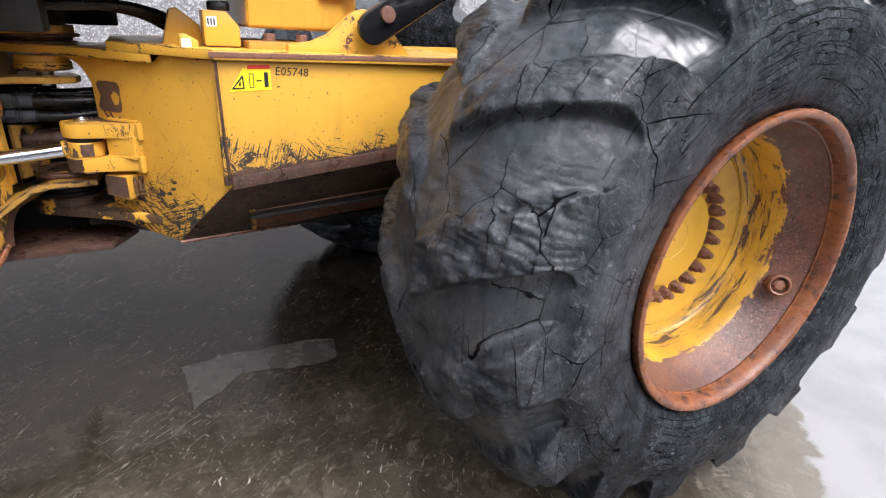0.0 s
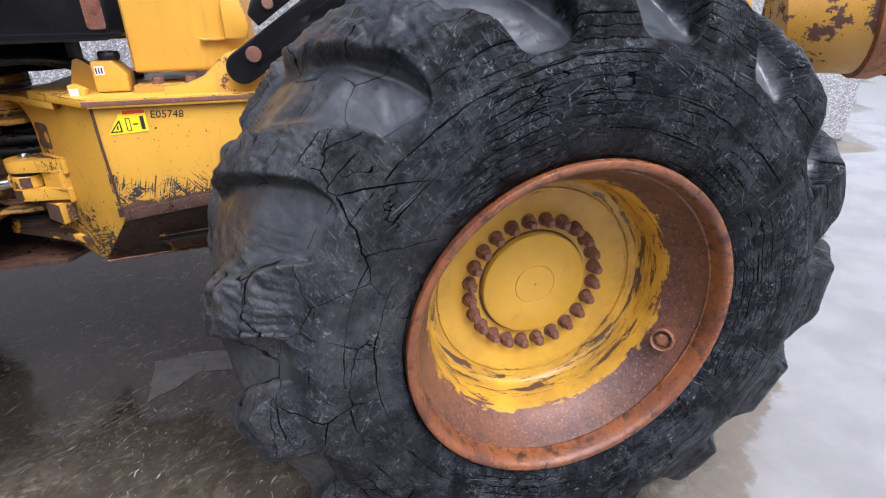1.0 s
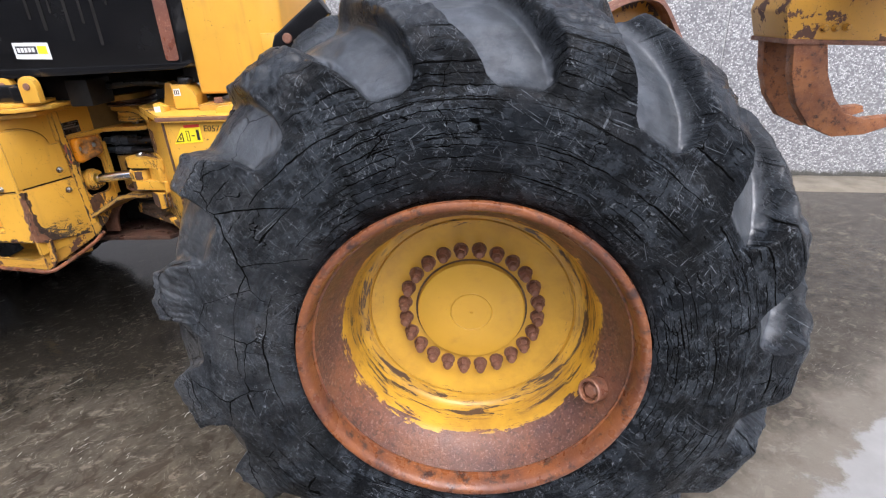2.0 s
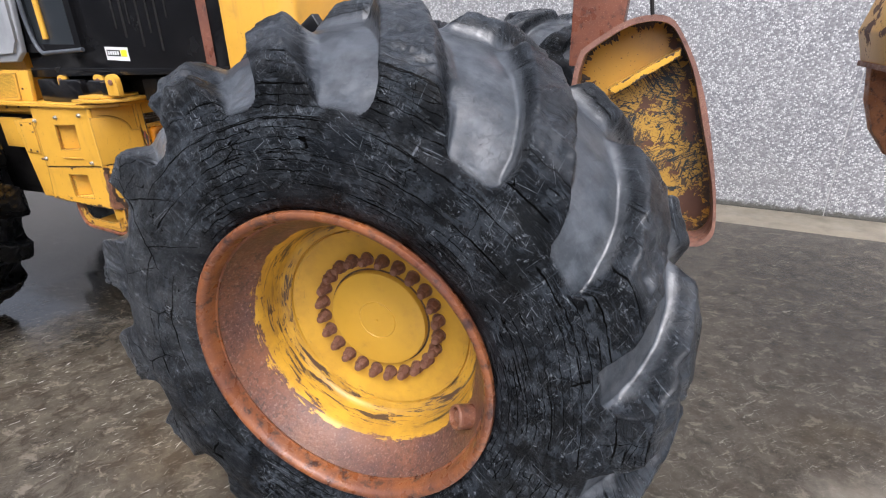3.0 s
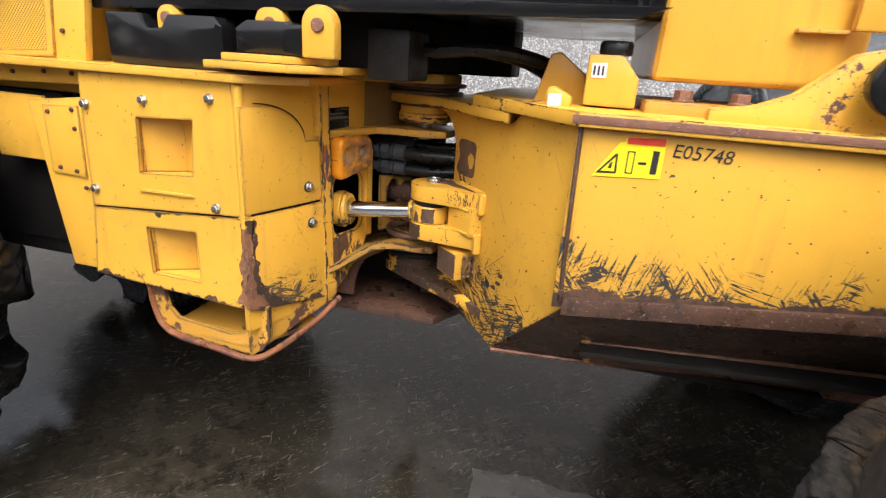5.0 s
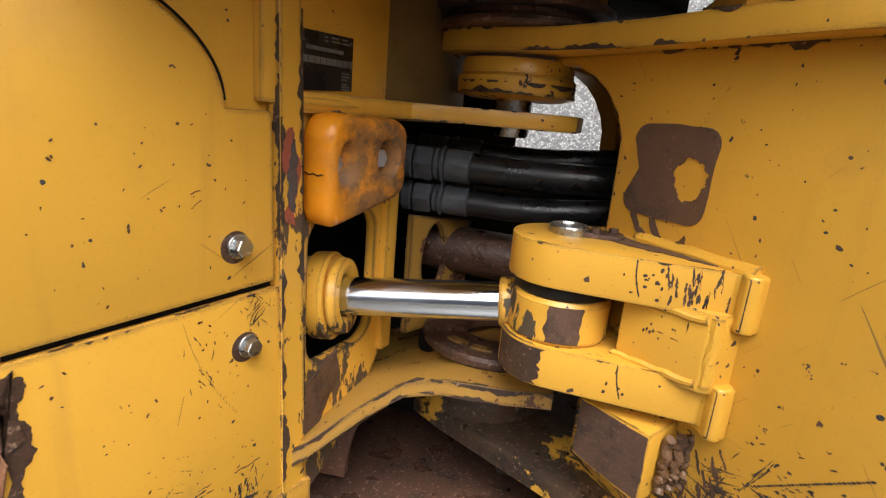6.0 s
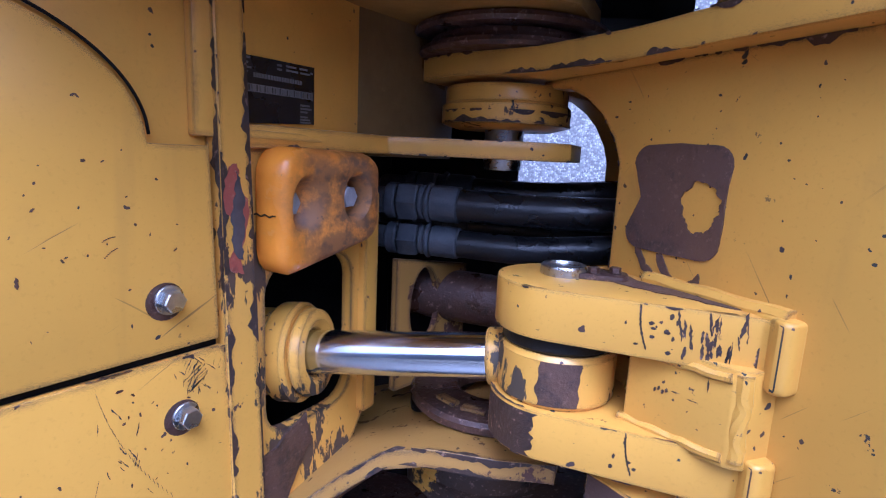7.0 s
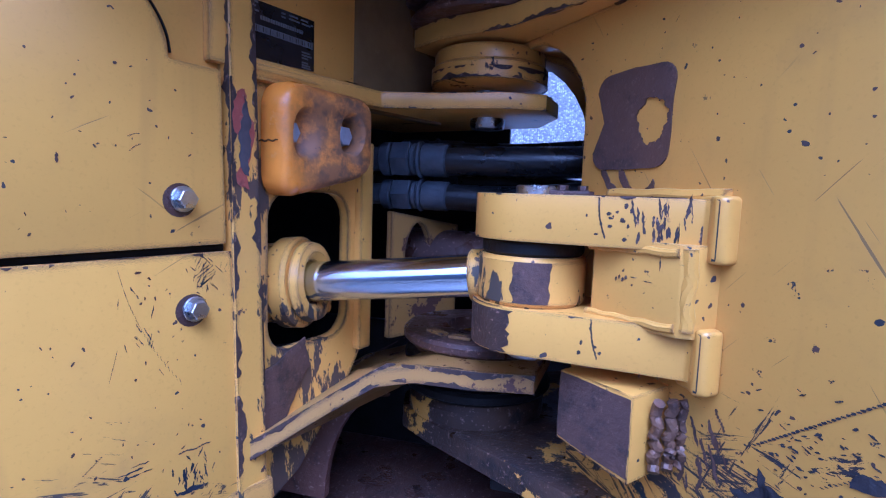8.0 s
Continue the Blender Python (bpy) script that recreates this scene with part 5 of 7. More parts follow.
streaks = [(0.050 + 0.004 * i + rnd_low.uniform(-0.002, 0.002), 0.915 - 0.006 * (i % 5), rnd_low.uniform(0.0008, 0.0022), rnd_low.uniform(0.004, 0.012), -0.35) for i in range(9)]
streaks += [(rnd_low.gauss(0.040, 0.014), rnd_low.uniform(0.86, 0.90), rnd_low.uniform(0.0006, 0.0024), rnd_low.uniform(0.003, 0.010), rnd_low.uniform(-0.7, 0.4)) for _ in range(26)]
streaks += [(0.074 - 0.004 * math.cos(i * 0.5), 0.936 - 0.0022 * i, 0.0013, 0.0018, 0.0) for i in range(7)]
flecks("paint_wear", skidder, chk @ pose(0, 0, 0.0002), streaks, M_RUBBED, 52, "brown streaks below the clevis foot")

# hinge: boss under the deck, pin, lower boss
HINGE = (-1.662, CENTRE)
hm = Matrix.Translation((*HINGE, 0))
part("upper_boss", lathe([(0, 1.286), (0.072, 1.286), (0.074, 1.282), (0.074, 1.268), (0.078, 1.264), (0.078, 1.243), (0.06, 1.238), (0.0, 1.238)], 44, hm), M_BRACKET, skidder)
worn_edge(skidder, [(HINGE[0] + 0.0785 * math.cos(radians(a)), HINGE[1] + 0.0785 * math.sin(radians(a))) for a in range(0, 360, 8)], 0.014, pose(0, 0, 1.2435), 61, 0.7, 0.008, True)
part("hinge_pin", lathe([(0.0, 1.28), (0.024, 1.28), (0.024, 1.196), (0.022, 1.190), (0, 1.190)], 24, hm), M_ZINC, skidder)
part("lower_boss", lathe([(0, 0.897), (0.088, 0.897), (0.09, 0.88), (0.09, 0.85), (0.082, 0.84), (0.095, 0.825), (0.095, 0.80), (0, 0.80)], 40, hm), M_FLAKED, skidder)
part("lower_hinge_plate", prism([(-1.33, 1.115), (-1.53, 1.252), (-1.71, 1.365), (-1.755, 1.40), (-1.77, CENTRE), (-1.755, 1.5), (-1.71, 1.535), (-1.33, 1.785)], 0.03, pose(0, 0, 0.775), 0.004), M_FLAKED, skidder)

# ---------------------------------------------------------------- front frame
fr = upright((-2.0, 0.95), (0.0, 0.95))
ANG_A, ANG_B = (-1.93, 0.935), (-1.845, 1.167)
ang = upright(ANG_A, ANG_B)


def panel(name, outline, holes):
    p = part(name, holed([(x + 2.0, z) for x, z in outline], [[(x + 2.0, z) for x, z in h] for h in holes], 0.010, fr), M_PANEL, skidder, "yellow side cover with a stepped opening")
    return p


H1 = [(-2.213, 1.112), (-2.064, 1.121), (-2.051, 1.250), (-2.205, 1.243)]
H2 = [(-2.213, 0.852), (-2.070, 0.850), (-2.070, 0.982), (-2.215, 0.976)]
upper_cover = panel("upper_cover", [(-2.368, 1.013), (-1.932, 1.040), (-1.936, 1.20), (-1.945, 1.345), (-2.355, 1.335)], [H1])
lower_cover = panel("lower_cover", [(-2.395, 0.825), (-1.955, 0.800), (-1.932, 1.034), (-2.368, 1.007)], [H2])
worn_edge(lower_cover, [(-0.395, 0.825), (0.045, 0.800), (0.068, 1.034), (-0.368, 1.007)], 0.010, fr, 31, 0.38, 0.012)
worn_edge(lower_cover, [(-0.395, 0.825), (0.045, 0.800), (0.068, 1.034), (-0.368, 1.007)], 0.010, fr, 36, 0.7, 0.020, False, 0.0008, 1)
for cover, h in ((upper_cover, H1), (lower_cover, H2)):
    (xa, za), (xb, zb) = h[0], h[2]
    step = bmesh.new()
    merge(step, box((xa - 0.004, 0.955, za - 0.012), (xb + 0.004, 0.965 + 0.05, za), 0.001))
    merge(step, box((xa - 0.004, 0.955, zb), (xb + 0.004, 1.015, zb + 0.01), 0.001))
    merge(step, box((xa - 0.012, 0.955, za), (xa, 1.015, zb), 0.001))
    merge(step, box((xb, 0.955, za), (xb + 0.01, 1.015, zb), 0.001))
    merge(step, box((xa - 0.004, 1.005, za), (xb + 0.004, 1.015, zb), 0.001))
    merge(step, prism([(0, 0), (0.055, 0), (0, 0.045)], zb - za, Matrix.Translation((xa, 1.006, za)) @ Matrix.Diagonal((1.5, -1, 1, 1)), 0.001))
    part("step_recess", step, M_YELLOW, cover)
part("lip", prism([(-0.218, 1.066), (-0.212, 1.074), (-0.068, 1.076), (-0.061, 1.069)], 0.016, fr, 0.003), M_YELLOW, upper_cover)
# covers wrap round on the hinge side
ANG_L = math.hypot(ANG_B[0] - ANG_A[0], ANG_B[1] - ANG_A[1])


def curved_corner():
    """Upper cover, cut away along a quarter curve."""
    pts = [(0.0, 1.046), (ANG_L - 0.018, 1.047), (ANG_L - 0.022, 1.203), (ANG_L - 0.068, 1.203)]
    pts += [(0.038 + 0.141 * math.cos(radians(a)), 1.203 + 0.087 * math.sin(radians(a))) for a in range(8, 91, 6)]
    pts += [(0.0, 1.290)]
    return prism(pts, 0.008, ang @ pose(0, 0, 0.0), 0.002)


# dark strip and curved bead put in as the shade of the cover gaps
part("cover_gap_shade", prism([(0.0, 1.030), (ANG_L - 0.016, 1.030), (ANG_L - 0.016, 1.050), (0.0, 1.050)], 0.002, ang @ pose(0, 0, -0.003), 0), M_DARK, skidder)
part("cover_gap_shade", hose([ang @ Vector((0.041 + 0.143 * math.cos(radians(a)), 1.206 + 0.089 * math.sin(radians(a)), 0.0)) for a in range(2, 95, 8)], 0.0012, 8, 3), M_DARK, skidder)
cu = part("corner_cover_upper", curved_corner(), M_PANEL, skidder, "yellow cover with a curved cut-out")
cl = part("corner_cover_lower", prism([(0.02, 0.80), (ANG_L + 0.005, 0.76), (ANG_L - 0.014, 1.040), (0.0, 1.040)], 0.008, ang, 0.002), M_PANEL, skidder, "scratched yellow lower cover")
worn_edge(skidder, [(0.02, 0.80), (ANG_L + 0.005, 0.76), (ANG_L - 0.014, 1.040), (0.0, 1.040)], 0.008, ang, 33, 0.40, 0.012)
worn_edge(skidder, [(0.02, 0.80), (ANG_L + 0.005, 0.76), (ANG_L - 0.014, 1.040), (0.0, 1.040)], 0.008, ang, 34, 0.8, 0.026, False, 0.0008, 1)
rnd_scuff = random.Random(12)
face = ang @ pose(0, 0, 0.0082)
# blue-black scuffs at the corner, two long scratches, short arcs and rust-brown nicks
scuffs = [(rnd_scuff.gauss(0.209, 0.007), rnd_scuff.uniform(1.008, 1.036), rnd_scuff.uniform(0.0002, 0.0006), rnd_scuff.uniform(0.002, 0.006), rnd_scuff.choice((-0.9, -0.3, 0.1, 0.5, 1.4))) for _ in range(34)]
scuffs += [(0.136 + 0.0010 * i + 0.00006 * i * i, 1.029 - 0.0048 * i, 0.0002, 0.0030, -0.25) for i in range(22)]
scuffs += [(rnd_scuff.gauss(0.154, 0.010), rnd_scuff.uniform(0.94, 1.018), rnd_scuff.uniform(0.0002, 0.0005), rnd_scuff.uniform(0.002, 0.007), rnd_scuff.uniform(-0.8, 0.3)) for _ in range(12)]
scuffs += [(0.182 + 0.003 * i, 0.862 + 0.0008 * math.sin(i), 0.0020, 0.0007, 0) for i in range(10)] + [(0.186, 0.836, 0.0016, 0.013, -0.1), (0.190, 0.824, 0.016, 0.003, 0), (0.206, 0.836, 0.0008, 0.008, -0.2), (0.140, 0.862, 0.012, 0.0008, -0.2), (0.146, 0.858, 0.012, 0.0007, -0.2), (0.150, 0.866, 0.008, 0.0005, 0)]
scuffs += [(rnd_scuff.gauss(0.195, 0.010), rnd_scuff.uniform(0.822, 0.858), rnd_scuff.uniform(0.0003, 0.0010), rnd_scuff.uniform(0.001, 0.005), rnd_scuff.uniform(-0.6, 0.6)) for _ in range(40)]
scuffs += [(0.133 - 0.0008 * i, 0.965 - 0.003 * i, 0.0002, 0.0022, 0.25) for i in range(8)] + [(0.107 + 0.0014 * i, 0.874 + 0.0011 * i, 0.0010, 0.0004, 0.5) for i in range(10)]
flecks("paint_wear", cl, face, scuffs, M_SCUFF, 21, "blue-black scuffs and scratches", 0.0003)
nicks = [(0.1462 + 0.0011 * i, 1.1365 + 0.0008 * i - 0.00006 * i * i, 0.0009, 0.0004, 0.3) for i in range(8)] + [(0.147 + 0.0011 * i, 1.1255 + 0.0012 * i - 0.00006 * i * i, 0.0009, 0.0004, 0.3) for i in range(8)]
nicks += [(rnd_scuff.uniform(0.02, 0.21), rnd_scuff.uniform(1.055, 1.19), rnd_scuff.uniform(0.0004, 0.0012), rnd_scuff.uniform(0.0004, 0.0016), rnd_scuff.uniform(-1, 1)) for _ in range(34)]
nicks += [(0.138, 1.190, 0.0018, 0.0012, 0), (0.098, 1.116, 0.0012, 0.004, 0)]
flecks("paint_wear", cu, face, nicks, M_STRAKE, 22, "rust-brown nicks", 0.0003)
nicks = [(0.150, 1.028, 0.0028, 0.0013, 0)] + [(rnd_scuff.uniform(0.03, 0.21), rnd_scuff.uniform(0.86, 1.025), rnd_scuff.uniform(0.0005, 0.0014), rnd_scuff.uniform(0.0005, 0.002), rnd_scuff.uniform(-1, 1)) for _ in range(40)]
flecks("paint_wear", cl, face, nicks, M_STRAKE, 23, "rust-brown nicks", 0.0003)
part("corner_bend", rod((-1.9335, 0.947, 0.80), (-1.9335, 0.947, 1.335), 0.012, 14), M_PANEL, skidder)
back = bmesh.new()
merge(back, prism([(0.0, 0.74), (ANG_L + 0.028, 0.74), (ANG_L + 0.0, 1.345), (0.0, 1.345)], 0.02, ang @ pose(0, 0, -0.024), 0.002))
part("frame_end_plate", back, M_YELLOW, skidder)
part("frame_rib", prism([(ANG_L - 0.006, 1.21), (ANG_L - 0.032, 1.21), (ANG_L - 0.032, 1.34), (ANG_L - 0.006, 1.34)], 0.012, ang @ pose(0, 0, -0.006), 0.003), M_YELLOW, skidder)
# edge bar beside the hinge opening
edge = bmesh.new()
merge(edge, prism([(0.0, 0.74), (0.036, 0.74), (0.014, 1.40), (-0.012, 1.40)], 0.024, upright((-1.852, 1.150), (-1.800, 1.335)) @ pose(0.010, 0, -0.012), 0.0014, 1))
bar = part("edge_bar", edge, M_BRACKET, skidder, "chipped yellow edge bar with bare red-brown spots")
worn_edge(bar, [(0.0, 0.74), (0.036, 0.74), (0.014, 1.40), (-0.012, 1.40)], 0.024, upright((-1.852, 1.150), (-1.800, 1.335)) @ pose(0.010, 0, -0.012), 8, 0.62, 0.010)
BOLT = bolt_mesh("cover_bolt", 0.0150, 0.012, M_ZINC, 1.5)
for s, z in ((0.188, 1.088), (0.197, 0.991)):
    p = ang @ Vector((s, z, 0.008))
    # dark disc, offset down and left, painted as the bolt's shadow
    part("bolt_shadow", prism([(s - 0.0022 + 0.0145 * math.cos(radians(a)), z - 0.0010 + 0.0145 * math.sin(radians(a))) for a in range(0, 360, 15)], 0.0004, ang @ pose(0, 0, 0.0080), 0), M_STRAKE, skidder)
    link("bolt", BOLT, skidder, Matrix.Translation(p) @ ang.to_3x3().to_4x4() @ pose(0, 0, 0, 0, 0, 20 * s))
for x, z in ((-2.345, 1.262), (-2.177, 1.284), (-2.0, 1.300), (-2.352, 1.058), (-2.005, 1.052)):
    link("bolt", BOLT, skidder, fr @ Matrix.Translation((x + 2.0, z, 0.010)))
M_SCRAPE = rusty("scrape_rust", (0.15, 0.065, 0.038), (0.05, 0.035, 0.03), (0.24, 0.11, 0.06), 0.5)
scrape = ragged([(0.0, 1.020), (0.008, 1.020), (0.013, 0.99), (0.006, 0.955), (0.014, 0.93), (0.009, 0.90), (0.018, 0.870), (0.022, 0.840), (0.042, 0.815), (0.050, 0.804), (0.0, 0.803), (0.0, 0.90)], 3, 3, 0.16)
scar = [(-0.006, 1.034), (0.026, 1.030), (0.022, 1.0), (0.030, 0.975), (0.020, 0.95), (0.032, 0.92), (0.026, 0.89), (0.040, 0.86), (0.052, 0.835), (0.085, 0.812), (0.10, 0.790), (0.0, 0.803), (-0.006, 0.90)]
part("scrape", prism(ragged(scar, 12, 4, 0.2), 0.0006, ang @ pose(0, 0, 0.0078), 0), M_EDGE, skidder, "dark bare edge of the scrape")
part("scrape", rod((-1.9335, 0.947, 0.802), (-1.9335, 0.947, 1.012), 0.0127, 14, 0.0008), M_SCRAPE, skidder, "brown bare scrape down the cover's corner")
part("scrape", prism(scrape, 0.0012, ang @ pose(0, 0, 0.0078), 0), M_SCRAPE, skidder, "brown bare scrape down the cover's corner")
part("scrape", prism(ragged([(0.054, 1.02), (0.066, 1.028), (0.066, 0.81), (0.034, 0.815), (0.046, 0.84), (0.054, 0.88), (0.050, 0.93), (0.058, 0.97)], 5, 3, 0.16), 0.0012, fr @ pose(0, 0, 0.0098), 0), M_SCRAPE, skidder, "brown bare scrape down the cover's corner")
part("scrape", prism(ragged([(-0.004, 1.036), (0.022, 1.036), (0.016, 1.010), (0.024, 0.985), (0.010, 0.972), (0.012, 1.0), (-0.004, 1.005)], 7, 3, 0.22), 0.0010, ang @ pose(0, 0, 0.0086), 0), M_EDGE, skidder, "dark bare scrape at the cover's corner")
part("bare_spot", prism(ragged([(0.008, 1.105), (0.022, 1.098), (0.024, 1.13), (0.021, 1.17), (0.017, 1.19), (0.009, 1.185), (0.006, 1.15)], 8, 3, 0.2), 0.0012, upright((-1.852, 1.150), (-1.800, 1.335)) @ pose(0.0, 0, 0.0118), 0), rusty("red_primer", (0.30, 0.075, 0.045), (0.14, 0.05, 0.04), (0.42, 0.11, 0.07), 0.5), skidder)
part("bare_spot", prism(ragged([(0.012, 1.118), (0.021, 1.110), (0.0225, 1.14), (0.020, 1.172), (0.016, 1.184), (0.012, 1.16)], 18, 3, 0.2), 0.0006, upright((-1.852, 1.150), (-1.800, 1.335)) @ pose(0.0, 0, 0.0131), 0), plain("grey_bare_steel", (0.085, 0.075, 0.078), 0.5, vary=0.5, scale=60.0), skidder)
# side strip with small screws ahead of the covers
strip = part("side_strip", prism([(-0.395, 0.835), (-0.470, 0.835), (-0.525, 1.258), (-0.36, 1.275), (-0.372, 1.0)], 0.008, fr, 0.002), M_PANEL, skidder, "yellow side strip with small dark screws")
part("small_cover", prism([(-0.48, 1.085), (-0.375, 1.08), (-0.368, 1.255), (-0.475, 1.25)], 0.005, fr @ pose(0, 0, 0.0085), 0.001), M_PANEL, strip)
for x, z in ((-2.46, 1.235), (-2.385, 1.245), (-2.385, 1.20), (-2.40, 1.095), (-2.45, 1.10), (-2.38, 1.055)):
    link("screw", SMALL, strip, fr @ Matrix.Translation((x + 2.0, z, 0.012)))
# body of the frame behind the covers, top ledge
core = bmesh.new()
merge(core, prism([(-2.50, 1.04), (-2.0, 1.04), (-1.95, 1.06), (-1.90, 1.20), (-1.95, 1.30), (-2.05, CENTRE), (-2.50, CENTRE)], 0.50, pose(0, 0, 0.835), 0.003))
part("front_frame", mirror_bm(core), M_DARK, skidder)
ledge = bmesh.new()
merge(ledge, prism([(-2.9, 0.925), (-1.93, 0.925), (-1.80, 1.02), (-1.79, 1.25), (-2.9, 1.25)], 0.018, pose(0, 0, 1.338), 0.003))
part("top_ledge", ledge, M_YELLOW, skidder)
lip2 = bmesh.new()
merge(lip2, prism([(-1.99, 0.915), (-1.80, 0.925), (-1.72, 1.02), (-1.74, 1.2), (-1.98, 1.2)], 0.016, pose(0, 0, 1.366), 0.003))
merge(lip2, prism([(-1.96, 0.935), (-1.82, 0.945), (-1.77, 1.02), (-1.80, 1.2), (-1.95, 1.2)], 0.016, pose(0, 0, 1.3825), 0.003))
part("mount_pad", lip2, M_YELLOW, skidder)
# skid tray under the covers
tray = part("tray_back", prism([(-0.25, 0.82), (-0.225, 0.70), (-0.20, 0.675), (0.02, 0.655), (0.055, 0.665), (0.10, 0.735), (0.10, 0.80)], 0.012, fr @ pose(0, 0, -0.20), 0.003), M_WORN, skidder)
outer = [(-0.262, 0.832), (-0.248, 0.735), (-0.225, 0.692), (-0.19, 0.672), (0.0, 0.654), (0.035, 0.652), (0.075, 0.672), (0.10, 0.715), (0.10, 0.80)]
inner = [(-0.215, 0.795), (-0.205, 0.745), (-0.18, 0.718), (-0.02, 0.702), (0.02, 0.712), (0.045, 0.745), (0.045, 0.785)]
worn_edge(skidder, outer, 0.012, fr @ pose(0, 0, -0.03), 21, 0.7, 0.012)
part("tray_side", holed(outer, [inner], 0.012, fr @ pose(0, 0, -0.03)), M_WORN, skidder, "worn yellow skid tray with a bent edge")
part("tray_rim", hose([(-2.262, 0.97, 0.832), (-2.248, 0.968, 0.73), (-2.20, 0.962, 0.674), (-2.06, 0.955, 0.660), (-1.955, 0.955, 0.650), (-1.90, 0.99, 0.668), (-1.845, 1.12, 0.708), (-1.82, 1.20, 0.745)], 0.009, 8, 6), M_RIM, skidder, "rusty bent rim of the skid tray")
part("tray_floor", prism([(-2.22, 0.97), (-1.96, 0.965), (-1.86, 1.14), (-1.95, 1.25), (-2.22, 1.25)], 0.012, pose(0, 0, 0.672), 0.003), M_WORN, skidder, "worn yellow skid tray floor")
part("tray_corner", prism([(0.0, 0.66), (0.22, 0.735), (0.27, 0.76), (0.27, 0.80), (0.0, 0.81)], 0.012, upright((-1.955, 0.955), (-1.83, 1.20)), 0.003), M_WORN, skidder)

# hinge side of the front frame: name plate wall, shelf, lower shelf
INN_A, INN_B = (-1.852, 1.150), (-1.800, 1.335)
inn = upright(INN_A, INN_B)
part("plate_wall", prism([(0.0, 1.20), (0.192, 1.20), (0.192, 1.40), (0.0, 1.40)], 0.015, inn @ pose(0, 0, -0.0155), 0.002), M_YELLOW, skidder)
npl = part("name_plate", prism([(0.029, 1.223), (0.115, 1.2275), (0.115, 1.280), (0.029, 1.278)], 0.0016, inn @ pose(0, 0, 0.0002), 0.0), M_PLATE, skidder, "black engraved name plate with silver print")
PRINT = [(0.003, 0.0245, 0.006, 0.0315), (0.080, 0.0245, 0.083, 0.0315), (0.006, 0.0305, 0.080, 0.0312), (0.006, 0.0248, 0.080, 0.0255)]
PRINT += [(0.007 + 0.0028 * i, 0.0256, 0.0084 + 0.0028 * i + 0.0006 * (i % 3), 0.0304) for i in range(26)]
PRINT += [(0.014 + 0.0031 * i, 0.0368, 0.0161 + 0.0031 * i, 0.0405) for i in range(18)]
PRINT += [(x, z, x + w, z + 0.0016) for x, z, w in ((0.002, 0.051, 0.009), (0.002, 0.047, 0.007), (0.002, 0.043, 0.010), (0.002, 0.0395, 0.006), (0.040, 0.0495, 0.005), (0.040, 0.046, 0.005), (0.050, 0.0500, 0.012), (0.066, 0.0502, 0.010), (0.050, 0.0465, 0.014), (0.067, 0.0465, 0.012), (0.080, 0.048, 0.003), (0.067, 0.018, 0.012), (0.067, 0.015, 0.014), (0.067, 0.012, 0.009), (0.067, 0.0075, 0.009), (0.067, 0.005, 0.012), (0.067, 0.0025, 0.013))]
for x0, z0, x1, z1 in PRINT:
    part("print", prism([(x0, z0), (x1, z0), (x1, z1), (x0, z1)], 0.0005, inn @ pose(0.030, 1.2245, 0.0020, 0, 0, 0.5), 0), M_PRINT, npl)
# shade and a dull reflection are put into this wall's brown-yellow
part("inner_wall", prism([(0.0, 1.20), (0.17, 1.20), (0.17, 1.42), (0.0, 1.42)], 0.015, upright((-1.803, 1.325), (-1.735, 1.485)) @ pose(0, 0, -0.015), 0.002), plain("shaded_wall_paint", (0.21, 0.135, 0.05), 0.32, vary=0.4, scale=9.0), skidder)
shelf = prism([(-1.848, 1.180), (-1.838, 1.172), (-1.775, 1.345), (-1.72, 1.358), (-1.62, 1.362), (-1.578, 1.385), (-1.568, CENTRE), (-1.60, 1.54), (-1.72, 1.57), (-1.84, 1.60), (-1.9, 1.5)], 0.020, pose(0, 0, 1.203), 0.003)
hs = part("hinge_shelf", shelf, M_YELLOW, skidder, "yellow hinge plate of the front frame")
worn_edge(hs, [(-1.848, 1.180), (-1.838, 1.172), (-1.775, 1.345), (-1.72, 1.358), (-1.62, 1.362), (-1.578, 1.385), (-1.568, CENTRE), (-1.9, 1.5)], 0.020, pose(0, 0, 1.203), 9, 0.35, 0.007, True)
part("shelf_weld", hose([(-1.842, 1.176, 1.212), (-1.826, 1.22, 1.212), (-1.806, 1.29, 1.212), (-1.79, 1.34, 1.212)], 0.008, 8, 6), M_BRACKET, skidder)
hole = round_rect(0.055, 0.925, 0.178, 1.097, 0.03)
part("port_plate", holed([(0.012, 0.74), (0.10, 0.78), (0.185, 0.87), (0.205, 0.90), (0.205, 1.2025), (0.012, 1.2025)], [hole], 0.014, inn @ pose(0, 0, -0.015)), M_BRACKET, skidder, "chipped yellow port plate round the steering cylinder")
worn_edge(skidder, hole, 0.014, inn @ pose(0, 0, -0.015), 12, 0.5, -0.008)
part("port_post", prism([(0.19, 0.90), (0.212, 0.90), (0.212, 1.16), (0.19, 1.16)], 0.016, inn @ pose(0, 0, -0.006), 0.003), M_YELLOW, skidder)
low = bmesh.new()
merge(low, prism([(-1.842, 1.165), (-1.820, 1.175), (-1.775, 1.225), (-1.735, 1.245), (-1.69, 1.250), (-1.62, 1.253), (-1.565, 1.262), (-1.55, CENTRE), (-1.60, 1.565), (-1.84, 1.62), (-1.9, 1.5)], 0.020, pose(0, 0, 0.898), 0.0008, 1))
for v in low.verts:  # the plate drops towards the side of the frame
    v.co.z -= max(0.0, (-1.72 - v.co.x)) * 0.62
lower_shelf = part("lower_shelf", low, M_GRIMY_SHADED, skidder, "chipped and grimy yellow lower hinge plate, darkened for shade")
